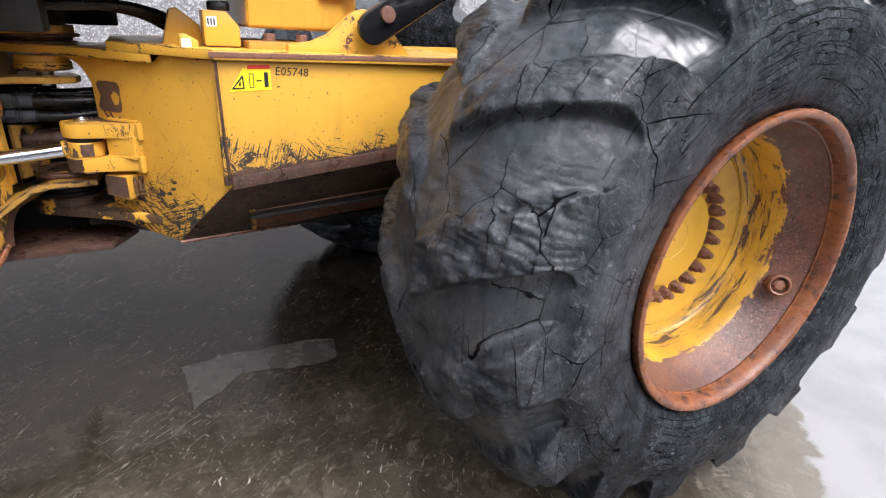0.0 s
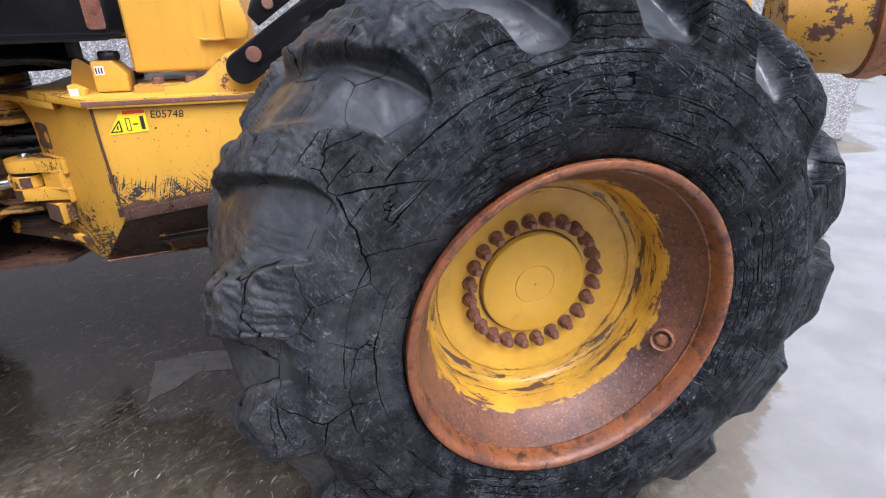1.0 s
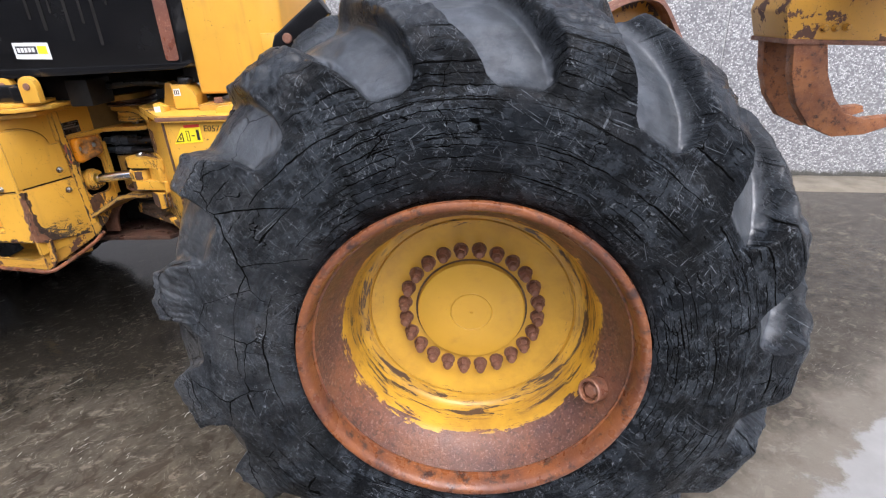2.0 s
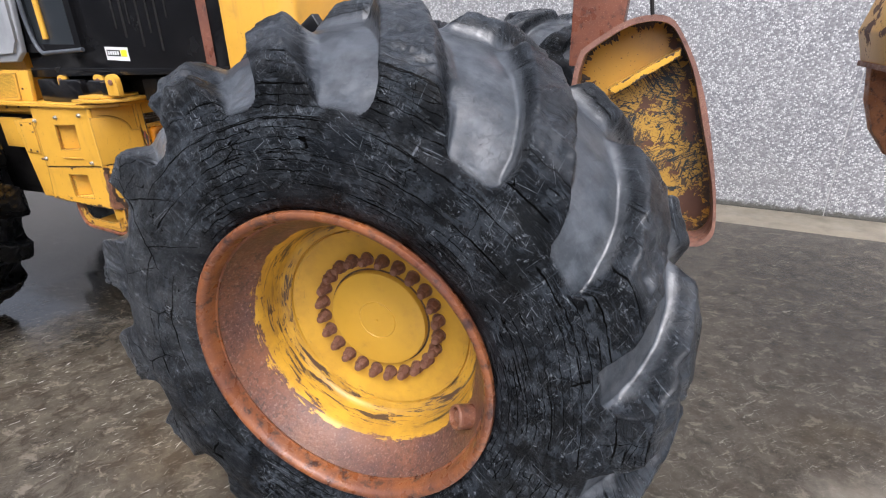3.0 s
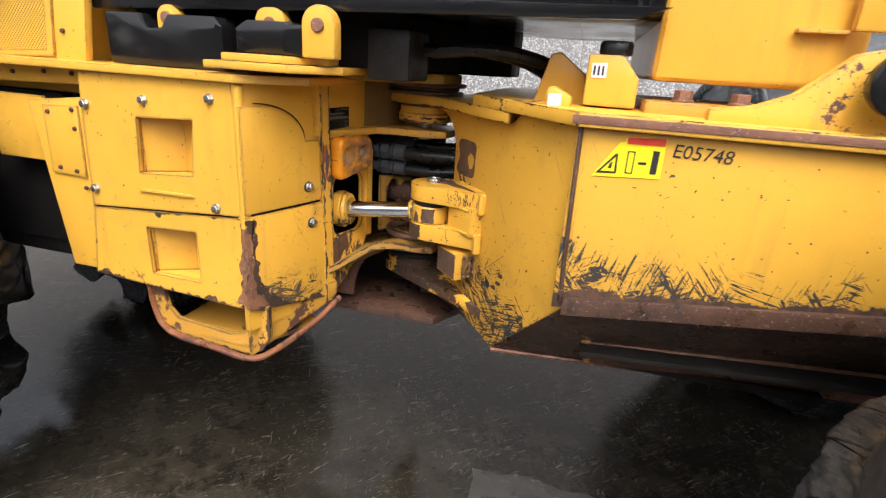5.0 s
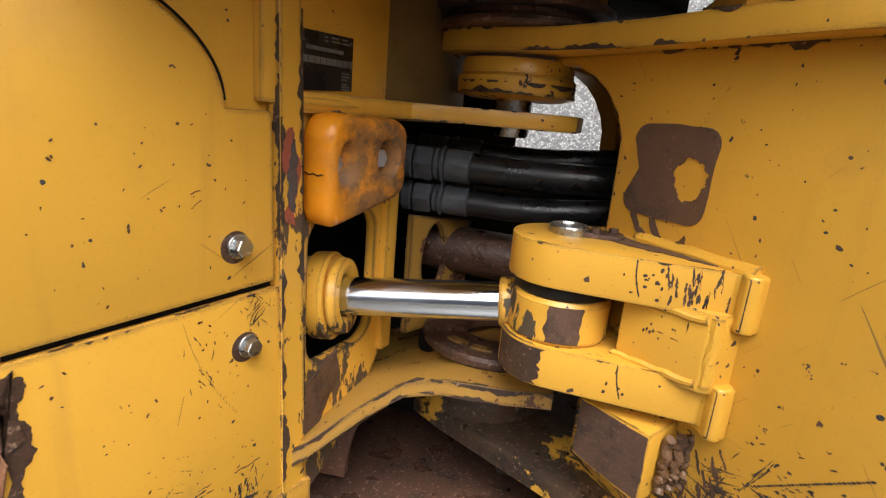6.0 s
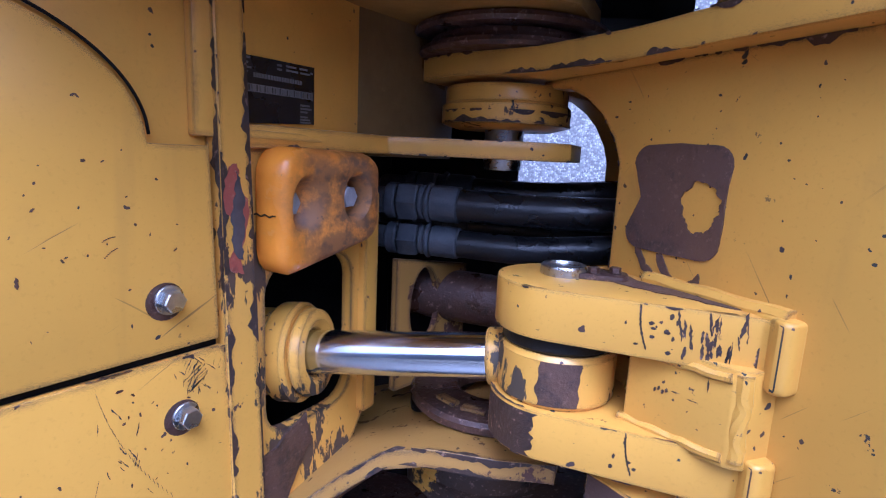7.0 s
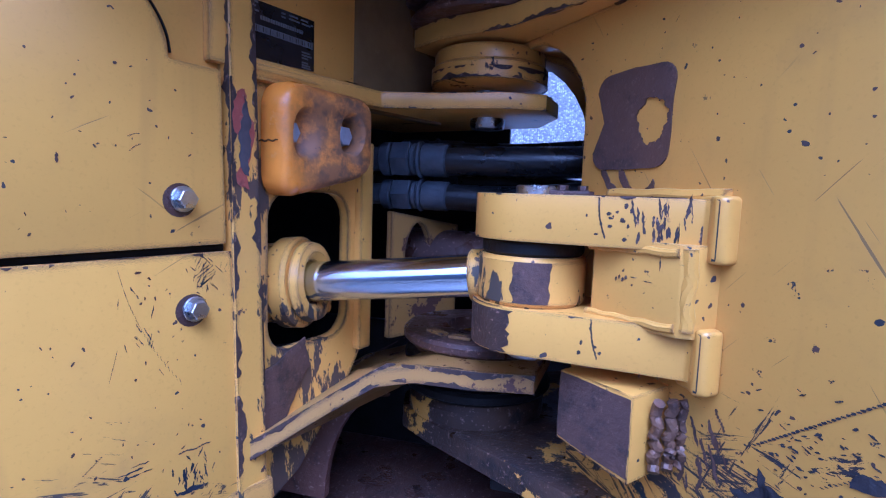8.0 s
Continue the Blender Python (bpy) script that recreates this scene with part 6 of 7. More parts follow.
we = worn_edge(lower_shelf, [(-1.842, 1.165), (-1.820, 1.175), (-1.775, 1.225), (-1.735, 1.245), (-1.69, 1.250), (-1.62, 1.253), (-1.565, 1.262), (-1.55, CENTRE), (-1.9, 1.5)], 0.020, pose(0, 0, 0.898), 5, 0.62, 0.008, True)
for v in we.data.vertices:
    v.co.z -= max(0.0, (-1.72 - v.co.x)) * 0.62
gus = bmesh.new()
merge(gus, prism(ragged([(0.02, 0.80), (0.080, 0.855), (0.112, 0.90), (0.104, 0.935), (0.02, 0.905)], 5, 3, 0.08), 0.003, inn @ pose(0, 0, 0.001), 0.001))
part("bare_patch", gus, M_RUBBED, skidder)
far = bmesh.new()
merge(far, holed([(0.0, 0.90), (0.13, 0.90), (0.13, 1.055), (0.0, 1.075)], [[(0.03 + 0.026 * math.cos(radians(a)) + 0.02, 1.0 + 0.05 * math.sin(radians(a)) * (1.2 if math.sin(radians(a)) > 0 else 0.9)) for a in range(0, 360, 20)]], 0.01, upright((-1.785, 1.40), (-1.70, 1.55))))
part("far_web", far, M_GRIMY_SHADED, skidder)
part("bush_drum", rod((-1.80, 1.50, 1.012), (-1.60, 1.475, 1.010), 0.036, 28), M_STRAKE, skidder)
ring = part("wear_ring", lathe([(0.045, 0.918), (0.097, 0.918), (0.101, 0.922), (0.101, 0.929), (0.097, 0.933), (0.060, 0.935), (0.045, 0.935)], 48, Matrix.Translation((-1.645, 1.388, 0)), closed=True), M_STRAKE, skidder, "flat brown wear ring on the hinge plate")
for a in (236, 262, 292):
    part("shim", prism([(-0.014, -0.006), (0.014, -0.006), (0.013, 0.006), (-0.013, 0.006)], 0.004, Matrix.Translation((-1.645 + 0.076 * math.cos(radians(a)), 1.388 + 0.076 * math.sin(radians(a)), 0.934)) @ pose(0, 0, 0, 0, 0, a + 90), 0.001), M_GRIMY_SHADED, ring)
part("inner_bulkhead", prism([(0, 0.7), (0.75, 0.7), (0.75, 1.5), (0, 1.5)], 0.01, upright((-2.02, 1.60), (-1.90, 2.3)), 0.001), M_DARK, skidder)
# urethane stop: body, a face with two bolt wells, worn in the middle
WELLS = ((0.0635, 1.153, 0.0105), (0.134, 1.153, 0.0))


def well(x, z, rx, rz):
    return [(x + rx * math.cos(radians(a)), z + rz * math.sin(radians(a))) for a in range(0, 360, 20)]


def stop_block():
    """Rounded block with a softly hollowed face and two wells for its bolts."""
    bm = bmesh.new()

    def ring(pts, h):
        return [bm.verts.new((x, y, h)) for x, y in pts]

    def walls(rings):
        for a, b in zip(rings, rings[1:]):
            for i in range(len(a)):
                bm.faces.new((a[i], a[(i + 1) % len(a)], b[(i + 1) % len(b)], b[i]))

    def around(d):
        return round_rect(0.043 + d, 1.100 + d, 0.166 - d, 1.198 - d, 0.022 - d * 0.8, 6)

    rings = [ring(around(d), h) for d, h in ((0.002, 0.0), (0.0, 0.004), (0.0, 0.034), (0.002, 0.041), (0.005, 0.0460), (0.009, 0.048))]
    walls(rings)
    bm.faces.new(rings[0][::-1])
    tops = [rings[-1]]
    for x, z, lean in WELLS:  # the outer well is worn wide towards the hinge
        holes = [ring(well(x + lean * d, z, rx + lean * d * 0.4, rz), h) for rx, rz, h, d in ((0.0165, 0.0255, 0.048, 1.15), (0.0155, 0.0235, 0.0465, 1.05), (0.0140, 0.0205, 0.043, 0.8), (0.0125, 0.017, 0.020, 0.1))]
        walls(holes)
        bm.faces.new(holes[-1])
        tops.append(holes[0])
    flat = bmesh.new()
    for r in tops:
        vs = [flat.verts.new(v.co) for v in r]
        for a, b in zip(vs, vs[1:] + vs[:1]):
            flat.edges.new((a, b))
    bmesh.ops.triangle_fill(flat, use_beauty=True, use_dissolve=False, edges=flat.edges[:])
    merge(bm, flat)
    bmesh.ops.remove_doubles(bm, verts=bm.verts, dist=1e-5)
    for v in bm.verts:
        if v.co.z > 0.03:
            v.co.z -= 0.006 * max(0.0, 1 - ((v.co.x - 0.1) / 0.05) ** 2)
        if v.co.z > 0.03 and abs(v.co.x - 0.112) < 0.02 and abs(v.co.y - 1.149) > 0.036:
            v.co.z -= 0.007
        wide = (v.co.x - 0.043) / 0.123  # the block narrows and thickens towards the hinge
        low, high = 1.088 + 0.029 * wide, 1.206 - 0.003 * wide
        v.co.y = low + (v.co.y - 1.100) / 0.098 * (high - low)
        v.co.z *= 0.72 + 0.26 * wide
    bm.transform(inn @ pose(0, 0, 0.001))
    return bm


pad = part("bump_stop", stop_block(), M_PAD, skidder, "orange urethane bump stop with two bolts, rubbed brown")
STOP = bolt_mesh("stop_bolt", 0.019, 0.010, plain("dull_bolt", (0.42, 0.44, 0.47), 0.42, 0.35, 0.3, 90.0), 1.2)
for x, z, lean in WELLS:
    link("bolt", STOP, pad, inn @ pose(x, z + 0.003 + 0.05 * (x - 0.06), 0.0155 + 0.10 * (x - 0.061)))
part("crack", hose([inn @ Vector((0.0425, 1.146 + 0.001 * math.sin(i * 1.9), 0.002 + 0.0032 * i)) for i in range(9)], 0.0007, 6, 2), M_DARK, pad)

# steering cylinder
A, B = Vector((-1.830, 1.2635, 0.995)), Vector((-1.632, 1.272, 1.016))
ax = (B - A).normalized()
part("piston_rod", rod(A - ax * 0.15, B, 0.0225, 32), M_CHROME, skidder, "bright chromed steering cylinder rod")
gland = part("cylinder_gland", rod(A - ax * 0.08, A - ax * 0.026, 0.046, 32, 0.004), M_BRACKET, skidder, "chipped yellow cylinder gland")
part("flange", rod(A - ax * 0.025, A + ax * 0.002, 0.052, 32, 0.004), M_BRACKET, gland)
part("collar", lathe([(0.024, 0), (0.044, 0), (0.046, 0.003), (0.044, 0.012), (0.034, 0.014), (0.026, 0.008)], 32, facing(A + ax * 0.003, ax), closed=True), M_BRACKET, gland)
part("key", box((-0.008, -0.004, -0.012), (0.008, 0.006, 0.006), 0.002), M_CLEVIS, gland, m=facing(A + ax * 0.003, ax) @ pose(0.036, -0.036, 0, 0, 0, -45))
part("cylinder_barrel", rod(A - ax * 0.35, A - ax * 0.07, 0.04, 28), M_BLACK, skidder)
eye = bmesh.new()
merge(eye, lathe([(0, 0.998), (0.050, 0.998), (0.053, 1.002), (0.053, 1.041), (0.050, 1.045), (0, 1.045)], 40, Matrix.Translation((*PIN, 0))))
merge(eye, rod(B - ax * 0.006, B + ax * 0.03, 0.028, 24))
rod_eye = part("rod_eye", eye, M_BRACKET, skidder, "yellow rod eye with a bare brown band")
band, rows = bmesh.new(), []
for i in range(13):
    z = 1.0025 + 0.0032 * i
    lo, hi = -104 + 6 * noise.noise(Vector((z * 90, 1, 0))), -66 + 9 * noise.noise(Vector((z * 70, 5, 0)))
    rows.append([band.verts.new((PIN[0] + 0.0534 * math.cos(radians(lo + (hi - lo) * j / 8)), PIN[1] + 0.0534 * math.sin(radians(lo + (hi - lo) * j / 8)), z)) for j in range(9)])
for a, b in zip(rows, rows[1:]):
    for j in range(8):
        band.faces.new((a[j], a[j + 1], b[j + 1], b[j]))
part("bare_band", band, M_RUBBED, rod_eye, "bare brown band worn into the paint")
# black disc added as the shade in the gap over the rod eye
seal = bmesh.new()
merge(seal, lathe([(0.0, 1.044), (0.047, 1.044), (0.050, 1.048), (0.050, 1.057), (0.047, 1.061), (0, 1.061)], 30, Matrix.Translation((*PIN, 0))))
part("eye_gap_shade", seal, M_SOOT, skidder)
# hydraulic hoses through the hinge
for y, z, r, d in ((1.42, 1.146, 0.020, 0.004), (1.425, 1.098, 0.0175, 0.012), (1.50, 1.160, 0.018, 0.01), (1.49, 1.12, 0.017, -0.01)):
    part("hose", hose([(-1.75, y, z), (-1.62, y - 0.005, z - 0.002), (-1.50, y + 0.005, z - 0.004 + d), (-1.38, y + 0.04, z - 0.004 + d), (-1.2, y + 0.05, z + d)], r), M_HOSE, skidder, "black hydraulic hose")
    f = bmesh.new()
    merge(f, rod((-1.741, y, z), (-1.705, y - 0.002, z - 0.001), r + 0.0025, 24))
    merge(f, rod((-1.748, y, z), (-1.742, y, z), r + 0.005, 24))
    merge(f, rod((-1.757, y, z), (-1.749, y, z), r + 0.0015, 24))
    merge(f, rod((-1.784, y, z), (-1.758, y, z), r + 0.005, 6))
    merge(f, rod((-1.800, y, z), (-1.786, y, z), r + 0.003, 24))
    merge(f, rod((-1.84, y + 0.005, z), (-1.799, y, z), r - 0.003, 20))
    part("hose_fitting", f, M_FITTING, skidder)

# dark insides of the joint: plates added for the shade behind the hoses, hitch underneath
part("joint_shade_plate", prism([(-2.25, 0.60), (-1.30, 0.60), (-1.30, 1.06), (-1.675, 1.10), (-1.675, 1.290), (-2.25, 1.290)], 0.012, upright((0, 1.76), (1, 1.76)), 0.002), M_SOOT, skidder, "dark plate added for the shade inside the joint")
# darker yellow: the shade on the fork's underside is put into the colour
M_FORK = plain("shaded_yellow_underside", (0.40, 0.22, 0.045), 0.75, vary=0.5, scale=6.0, spec=0.15)
for r, z in ((0.105, 1.3185), (0.092, 1.330), (0.112, 1.341)):
    part("hinge_seal", lathe([(0.0, z), (r, z), (r + 0.004, z + 0.004), (r + 0.002, z + 0.009), (0.0, z + 0.0105)], 40, hm), M_STRAKE, skidder)
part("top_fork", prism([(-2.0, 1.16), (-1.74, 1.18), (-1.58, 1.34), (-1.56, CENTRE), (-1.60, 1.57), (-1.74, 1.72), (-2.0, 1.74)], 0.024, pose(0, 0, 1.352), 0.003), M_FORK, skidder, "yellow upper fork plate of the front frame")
# dark block added for the shaded clutter under the cab
part("fork_shade_block", prism([(-1.95, 1.40), (-1.50, 1.50), (-1.44, 1.58), (-1.44, 1.76), (-1.95, 1.76)], 0.13, pose(0, 0, 1.377), 0.004), M_DARK, skidder)
curve = [(-1.745 - 0.085 * math.sin(radians(a)), 0.700 + 0.150 * math.cos(radians(a))) for a in range(0, 91, 10)]
part("under_gusset", prism([(-1.90, 0.70), (-1.90, 0.80), (-1.80, 0.85), *curve][::-1], 0.014, upright((0, 1.33), (1, 1.33)), 0.002), M_RAIL, skidder, "brown curved gusset under the hinge plate")
part("hitch_plate", prism([(-1.95, 1.30), (-1.56, 1.30), (-1.48, 1.45), (-1.56, 1.60), (-1.95, 1.60)], 0.022, pose(0, 0, 0.655), 0.003), M_STRAKE, skidder, "dark rusty hitch plate")
# dark wall added for the shade under the hinge
part("hitch_shade_wall", prism([(-1.98, 0.60), (-1.60, 0.60), (-1.60, 0.80), (-1.66, 0.885), (-1.98, 0.885)], 0.012, upright((0, 1.56), (1, 1.56)), 0.002), M_SOOT, skidder)
for z, r in ((0.880, 0.100), (0.862, 0.088), (0.846, 0.100)):
    part("hinge_seal", lathe([(0.05, z - 0.008), (r, z - 0.008), (r + 0.003, z - 0.004), (r + 0.003, z + 0.004), (r, z + 0.008), (0.05, z + 0.008)], 40, hm), M_SOOT, skidder)

# black block added as the shade low inside the cylinder port
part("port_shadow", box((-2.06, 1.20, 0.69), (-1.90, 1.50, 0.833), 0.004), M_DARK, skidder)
# welded feet of the clevis plates
for z0, d in ((1.060, 0.0), (0.955, -0.005)):
    foot = [(-1.440, 1.200), (-1.4325, 1.1855), (-1.4310, 1.1750), (-1.4265, 1.1705), (-1.419, 1.1715), (-1.409, 1.180), (-1.42, 1.21)]
    part("weld_foot", prism([(x + d, y) for x, y in foot], 0.053, pose(0, 0, z0 - 0.007), 0.005, 4), M_CLEVIS, skidder)
    part("weld_bead", hose([chk @ Vector((0.066 + d - 0.016 * i, z0 + 0.044 + 0.0006 * math.sin(2 * i), 0.001 + 0.0006 * math.cos(3 * i))) for i in range(9)], 0.008, 8, 4), M_CLEVIS, skidder)


# ---------------------------------------------------------------- cab and parts over the deck
cab = part("cab", prism([(-2.36, 1.02), (-1.14, 1.02), (-1.06, 1.08), (-1.045, 1.20), (-1.045, 1.88), (-2.36, 1.88)], 1.35, pose(0, 0, 1.505), 0.02, 3), M_BLACK, skidder, "glossy black cab body streaked with dirt")
cs = upright((-2.0, 1.02), (0, 1.02))  # cab side, x from -2.0
part("sill", prism([(-0.36, 1.475), (0.20, 1.490), (0.86, 1.503), (0.92, 1.525), (-0.36, 1.525)], 0.03, cs @ pose(0, 0, -0.02), 0.006), M_BLACK, cab)
part("rust_streak", prism(round_rect(0.815, 1.535, 0.868, 2.2, 0.012), 0.002, cs @ pose(0, 0, 0.0006), 0), M_BROWN, cab, "brown rusted strip on the cab corner")
for i, (x, z, h, w) in enumerate(((0.31, 1.70, 0.26, 0.010), (0.36, 1.66, 0.34, 0.014), (0.40, 1.72, 0.22, 0.008), (0.46, 1.62, 0.36, 0.012), (0.52, 1.68, 0.30, 0.010), (0.57, 1.60, 0.30, 0.012), (0.63, 1.74, 0.2, 0.008))):
    part("run_mark", prism(round_rect(x, z, x + w, z + h, w * 0.45), 0.0012, cs @ pose(0, 0, 0.0006), 0), M_SOOT, cab)
lab = part("maker_sticker", prism([(0.205, 1.562), (0.352, 1.556), (0.352, 1.618), (0.205, 1.622)], 0.0012, cs @ pose(0, 0, 0.0008), 0), M_WHITE, cab, "white sticker with a black and yellow band")
part("band", prism([(0.215, 1.580), (0.300, 1.578), (0.300, 1.606), (0.215, 1.609)], 0.001, cs @ pose(0, 0, 0.0022), 0), M_INK, lab)
for i in range(5):
    part("bar", prism([(0.221 + 0.015 * i, 1.585), (0.232 + 0.015 * i, 1.585), (0.232 + 0.015 * i, 1.602), (0.221 + 0.015 * i, 1.602)], 0.0008, cs @ pose(0, 0, 0.0033), 0), M_WHITE, lab)
part("mark", prism([(0.305, 1.578), (0.342, 1.577), (0.342, 1.606), (0.305, 1.607)], 0.001, cs @ pose(0, 0, 0.0022), 0), M_STICKER, lab)
# window frame with its low sill rail and a pillar
part("window", prism([(-0.31, 1.63), (0.05, 1.63), (0.05, 2.6), (-0.31, 2.6)], 0.006, cs @ pose(0, 0, 0.0006), 0.002), M_GLASS, cab)
part("window_frame", holed([(-0.33, 1.60), (0.08, 1.595), (0.08, 2.65), (-0.33, 2.65)], [[(-0.29, 1.64), (0.04, 1.635), (0.04, 2.6), (-0.29, 2.6)]], 0.025, cs @ pose(0, 0, 0.001)), M_BLACK, cab)
part("step_rail", hose([(-2.25, 0.985, 1.86), (-2.24, 0.985, 1.70), (-2.20, 0.985, 1.605), (-2.12, 0.985, 1.600), (-1.90, 0.985, 1.612)], 0.010, 8, 6), M_FITTING, cab)
part("pillar", rod((-2.165, 1.005, 1.66), (-2.15, 1.005, 2.6), 0.014, 12), M_YELLOW, cab)
# grey door with a moulded field
door = part("door", prism([(-3.15, 1.535), (-2.36, 1.555), (-2.30, 1.60), (-2.25, 1.95), (-2.25, 2.75), (-3.15, 2.75)], 0.03, upright((0, 0.985), (1, 0.985)), 0.01, 3), M_DOOR, skidder, "grey plastic cab door panel, scuffed")
dm = upright((0, 0.955), (1, 0.955))
part("moulding", holed([(-2.58, 1.585), (-2.345, 1.60), (-2.30, 1.66), (-2.27, 2.0), (-2.27, 2.5), (-2.58, 2.5)], [[(-2.545, 1.635), (-2.37, 1.645), (-2.335, 1.70), (-2.31, 2.0), (-2.31, 2.46), (-2.545, 2.46)]], 0.014, dm), M_DOOR, door)
part("moulding", holed([(-2.98, 1.575), (-2.63, 1.585), (-2.63, 2.5), (-2.98, 2.5)], [[(-2.94, 1.625), (-2.67, 1.635), (-2.67, 2.46), (-2.94, 2.46)]], 0.014, dm), M_DOOR, door)
part("seal", hose([(-3.1, 0.945, 1.54), (-2.62, 0.945, 1.552), (-2.605, 0.945, 1.60), (-2.605, 0.945, 2.5)], 0.010, 8, 6), M_HOSE, door)
# shaded void filled with a dark block, and mounts between frame and cab
part("cab_floor", prism([(-2.36, 1.14), (-1.64, 1.14), (-1.60, 1.30), (-1.56, 1.45), (-1.56, 1.9), (-2.36, 1.9)], 0.12, pose(0, 0, 1.382), 0.004), M_DARK, skidder)
part("cab_mount", prism([(-2.30, 1.357), (-1.99, 1.357), (-1.99, 1.45), (-2.01, 1.47), (-2.13, 1.47), (-2.15, 1.44), (-2.19, 1.44), (-2.21, 1.47), (-2.30, 1.47)], 0.14, upright((0, 1.125), (1, 1.125)), 0.008), M_BLACK, skidder, "black rubber cab mount")
part("cab_mount", prism([(-1.97, 1.40), (-1.80, 1.40), (-1.80, 1.44), (-1.83, 1.468), (-1.94, 1.468), (-1.97, 1.45)], 0.125, upright((0, 1.125), (1, 1.125)), 0.008), M_BLACK, skidder, "black rubber cab mount")
for x0, x1, y in ((-2.17, -2.115, 1.00), (-1.925, -1.850, 1.01), (-1.787, -1.712, 0.965)):
    r = (x1 - x0) / 2
    pts = [(x0, 1.398), (x1, 1.398)] + [((x0 + x1) / 2 + r * math.cos(radians(a)), 1.463 + r * math.sin(radians(a))) for a in range(0, 181, 20)]
    ear = part("mount_ear", prism(pts, 0.03, upright((0, y + 0.03), (1, y + 0.03)), 0.004), M_YELLOW, skidder, "rounded yellow mount lug")
    part("ear_pin", rod(((x0 + x1) / 2, y - 0.006, 1.462), ((x0 + x1) / 2, y + 0.02, 1.462), 0.014, 16), M_NUT, ear)
part("mount_block", box((-1.835, 0.97, 1.40), (-1.790, 1.06, 1.462), 0.006), M_BLACK, skidder)
part("mount_block", box((-1.70, 1.10, 1.36), (-1.60, 1.25, 1.47), 0.008), M_SOOT, skidder)
for d in (0.0, 0.04):
    part("deck_hose", hose([(-1.62 + d, 1.22, 1.43), (-1.48 + d, 1.22, 1.44), (-1.36 + d, 1.26, 1.42), (-1.27 + d, 1.36, 1.37), (-1.22 + d, 1.50, 1.35)], 0.016, 10, 8), M_HOSE, skidder, "black hydraulic hose over the deck")
# engine side cover with a mesh grille
hood = part("hood_panel", prism([(-3.3, 1.275), (-2.375, 1.30), (-2.34, 1.515), (-3.3, 1.515)], 0.02, upright((0, 1.0), (1, 1.0)), 0.004), M_YELLOW, skidder, "yellow engine side cover with a mesh grille")
part("grille_frame", holed([(-2.79, 1.345), (-2.455, 1.362), (-2.435, 1.50), (-2.79, 1.50)], [[(-2.765, 1.362), (-2.475, 1.376), (-2.458, 1.49), (-2.765, 1.49)]], 0.006, upright((0, 0.98), (1, 0.98))), M_YELLOW, hood)
g = Nodes("mesh_grille")
gx = g.math("FRACT", g.math("MULTIPLY", g.math("ADD", g.axis(0), g.axis(2)), 110.0))
gz = g.math("FRACT", g.math("MULTIPLY", g.math("SUBTRACT", g.axis(0), g.axis(2)), 110.0))
hole_m = g.math("MULTIPLY", g.math("GREATER_THAN", gx, 0.42), g.math("GREATER_THAN", gz, 0.42))
M_MESH = g.done(g.mix(hole_m, (0.62, 0.36, 0.045), (0.14, 0.075, 0.012)), 0.5)
part("grille_mesh", prism([(-2.768, 1.360), (-2.473, 1.374), (-2.456, 1.492), (-2.768, 1.492)], 0.002, upright((0, 0.979), (1, 0.979)), 0), M_MESH, hood)
for x, z in ((-2.72, 1.31), (-2.60, 1.318), (-2.50, 1.325), (-2.66, 1.335), (-2.41, 1.34), (-2.415, 1.325), (-2.52, 1.345), (-2.42, 1.42)):
    link("screw", SMALL, hood, upright((0, 0.98), (1, 0.98)) @ Matrix.Translation((x, z, 0.001)))
part("hood_wall", box((-3.3, 1.03, 0.85), (-2.52, 1.45, 1.27), 0.01), M_DARK, skidder)
part("fender_bracket", prism([(-2.70, 1.10), (-2.50, 1.10), (-2.52, 1.265), (-2.70, 1.265)], 0.01, upright((0, 0.985), (1, 0.985)), 0.003), M_YELLOW, skidder)

# oil tank, filler block and lugs on the deck
tank = part("tank", prism([(-1.095, 1.05), (-0.795, 1.05), (-0.735, 1.10), (-0.735, 1.80), (-1.095, 1.80)], 0.52, pose(0, 0, 1.40), 0.018, 3), M_YELLOW, skidder, "yellow oil tank on the rear deck")
part("tank_ledge", box((-0.875, 1.03, 1.495), (-0.795, 1.055, 1.502), 0.002), M_YELLOW, tank)
part("tank_bracket", prism([(-0.795, 1.50), (-0.725, 1.50), (-0.715, 1.54), (-0.735, 1.62), (-0.795, 1.62)], 0.02, upright((0, 1.04), (1, 1.04)), 0.004), M_YELLOW, tank)
part("tank_foot", box((-1.10, 1.02, 1.333), (-0.86, 1.30, 1.365), 0.005), M_WORN, skidder)
for x in (-1.03, -0.93):
    link("bolt", bolt_mesh("deck_bolt", 0.030, 0.022, M_NUT), skidder, Matrix.Translation((x, 1.06, 1.365)))
block = part("filler_block", prism([(-1.215, 1.345), (-1.115, 1.345), (-1.115, 1.40), (-1.15, 1.442), (-1.215, 1.442)], 0.09, upright((0, 1.14), (1, 1.14)), 0.006), M_YELLOW, skidder, "yellow filler block with black cap")
part("cap", lathe([(0.0, 1.442), (0.030, 1.442), (0.032, 1.446), (0.032, 1.462), (0.028, 1.468), (0, 1.468)], 28, Matrix.Translation((-1.165, 1.09, 0))), M_HOSE, block, "black ribbed filler cap")
tag = part("tag", prism([(-1.206, 1.398), (-1.178, 1.399), (-1.178, 1.427), (-1.206, 1.425)], 0.001, upright((0, 1.0495), (1, 1.0495)), 0), M_WHITE, block)
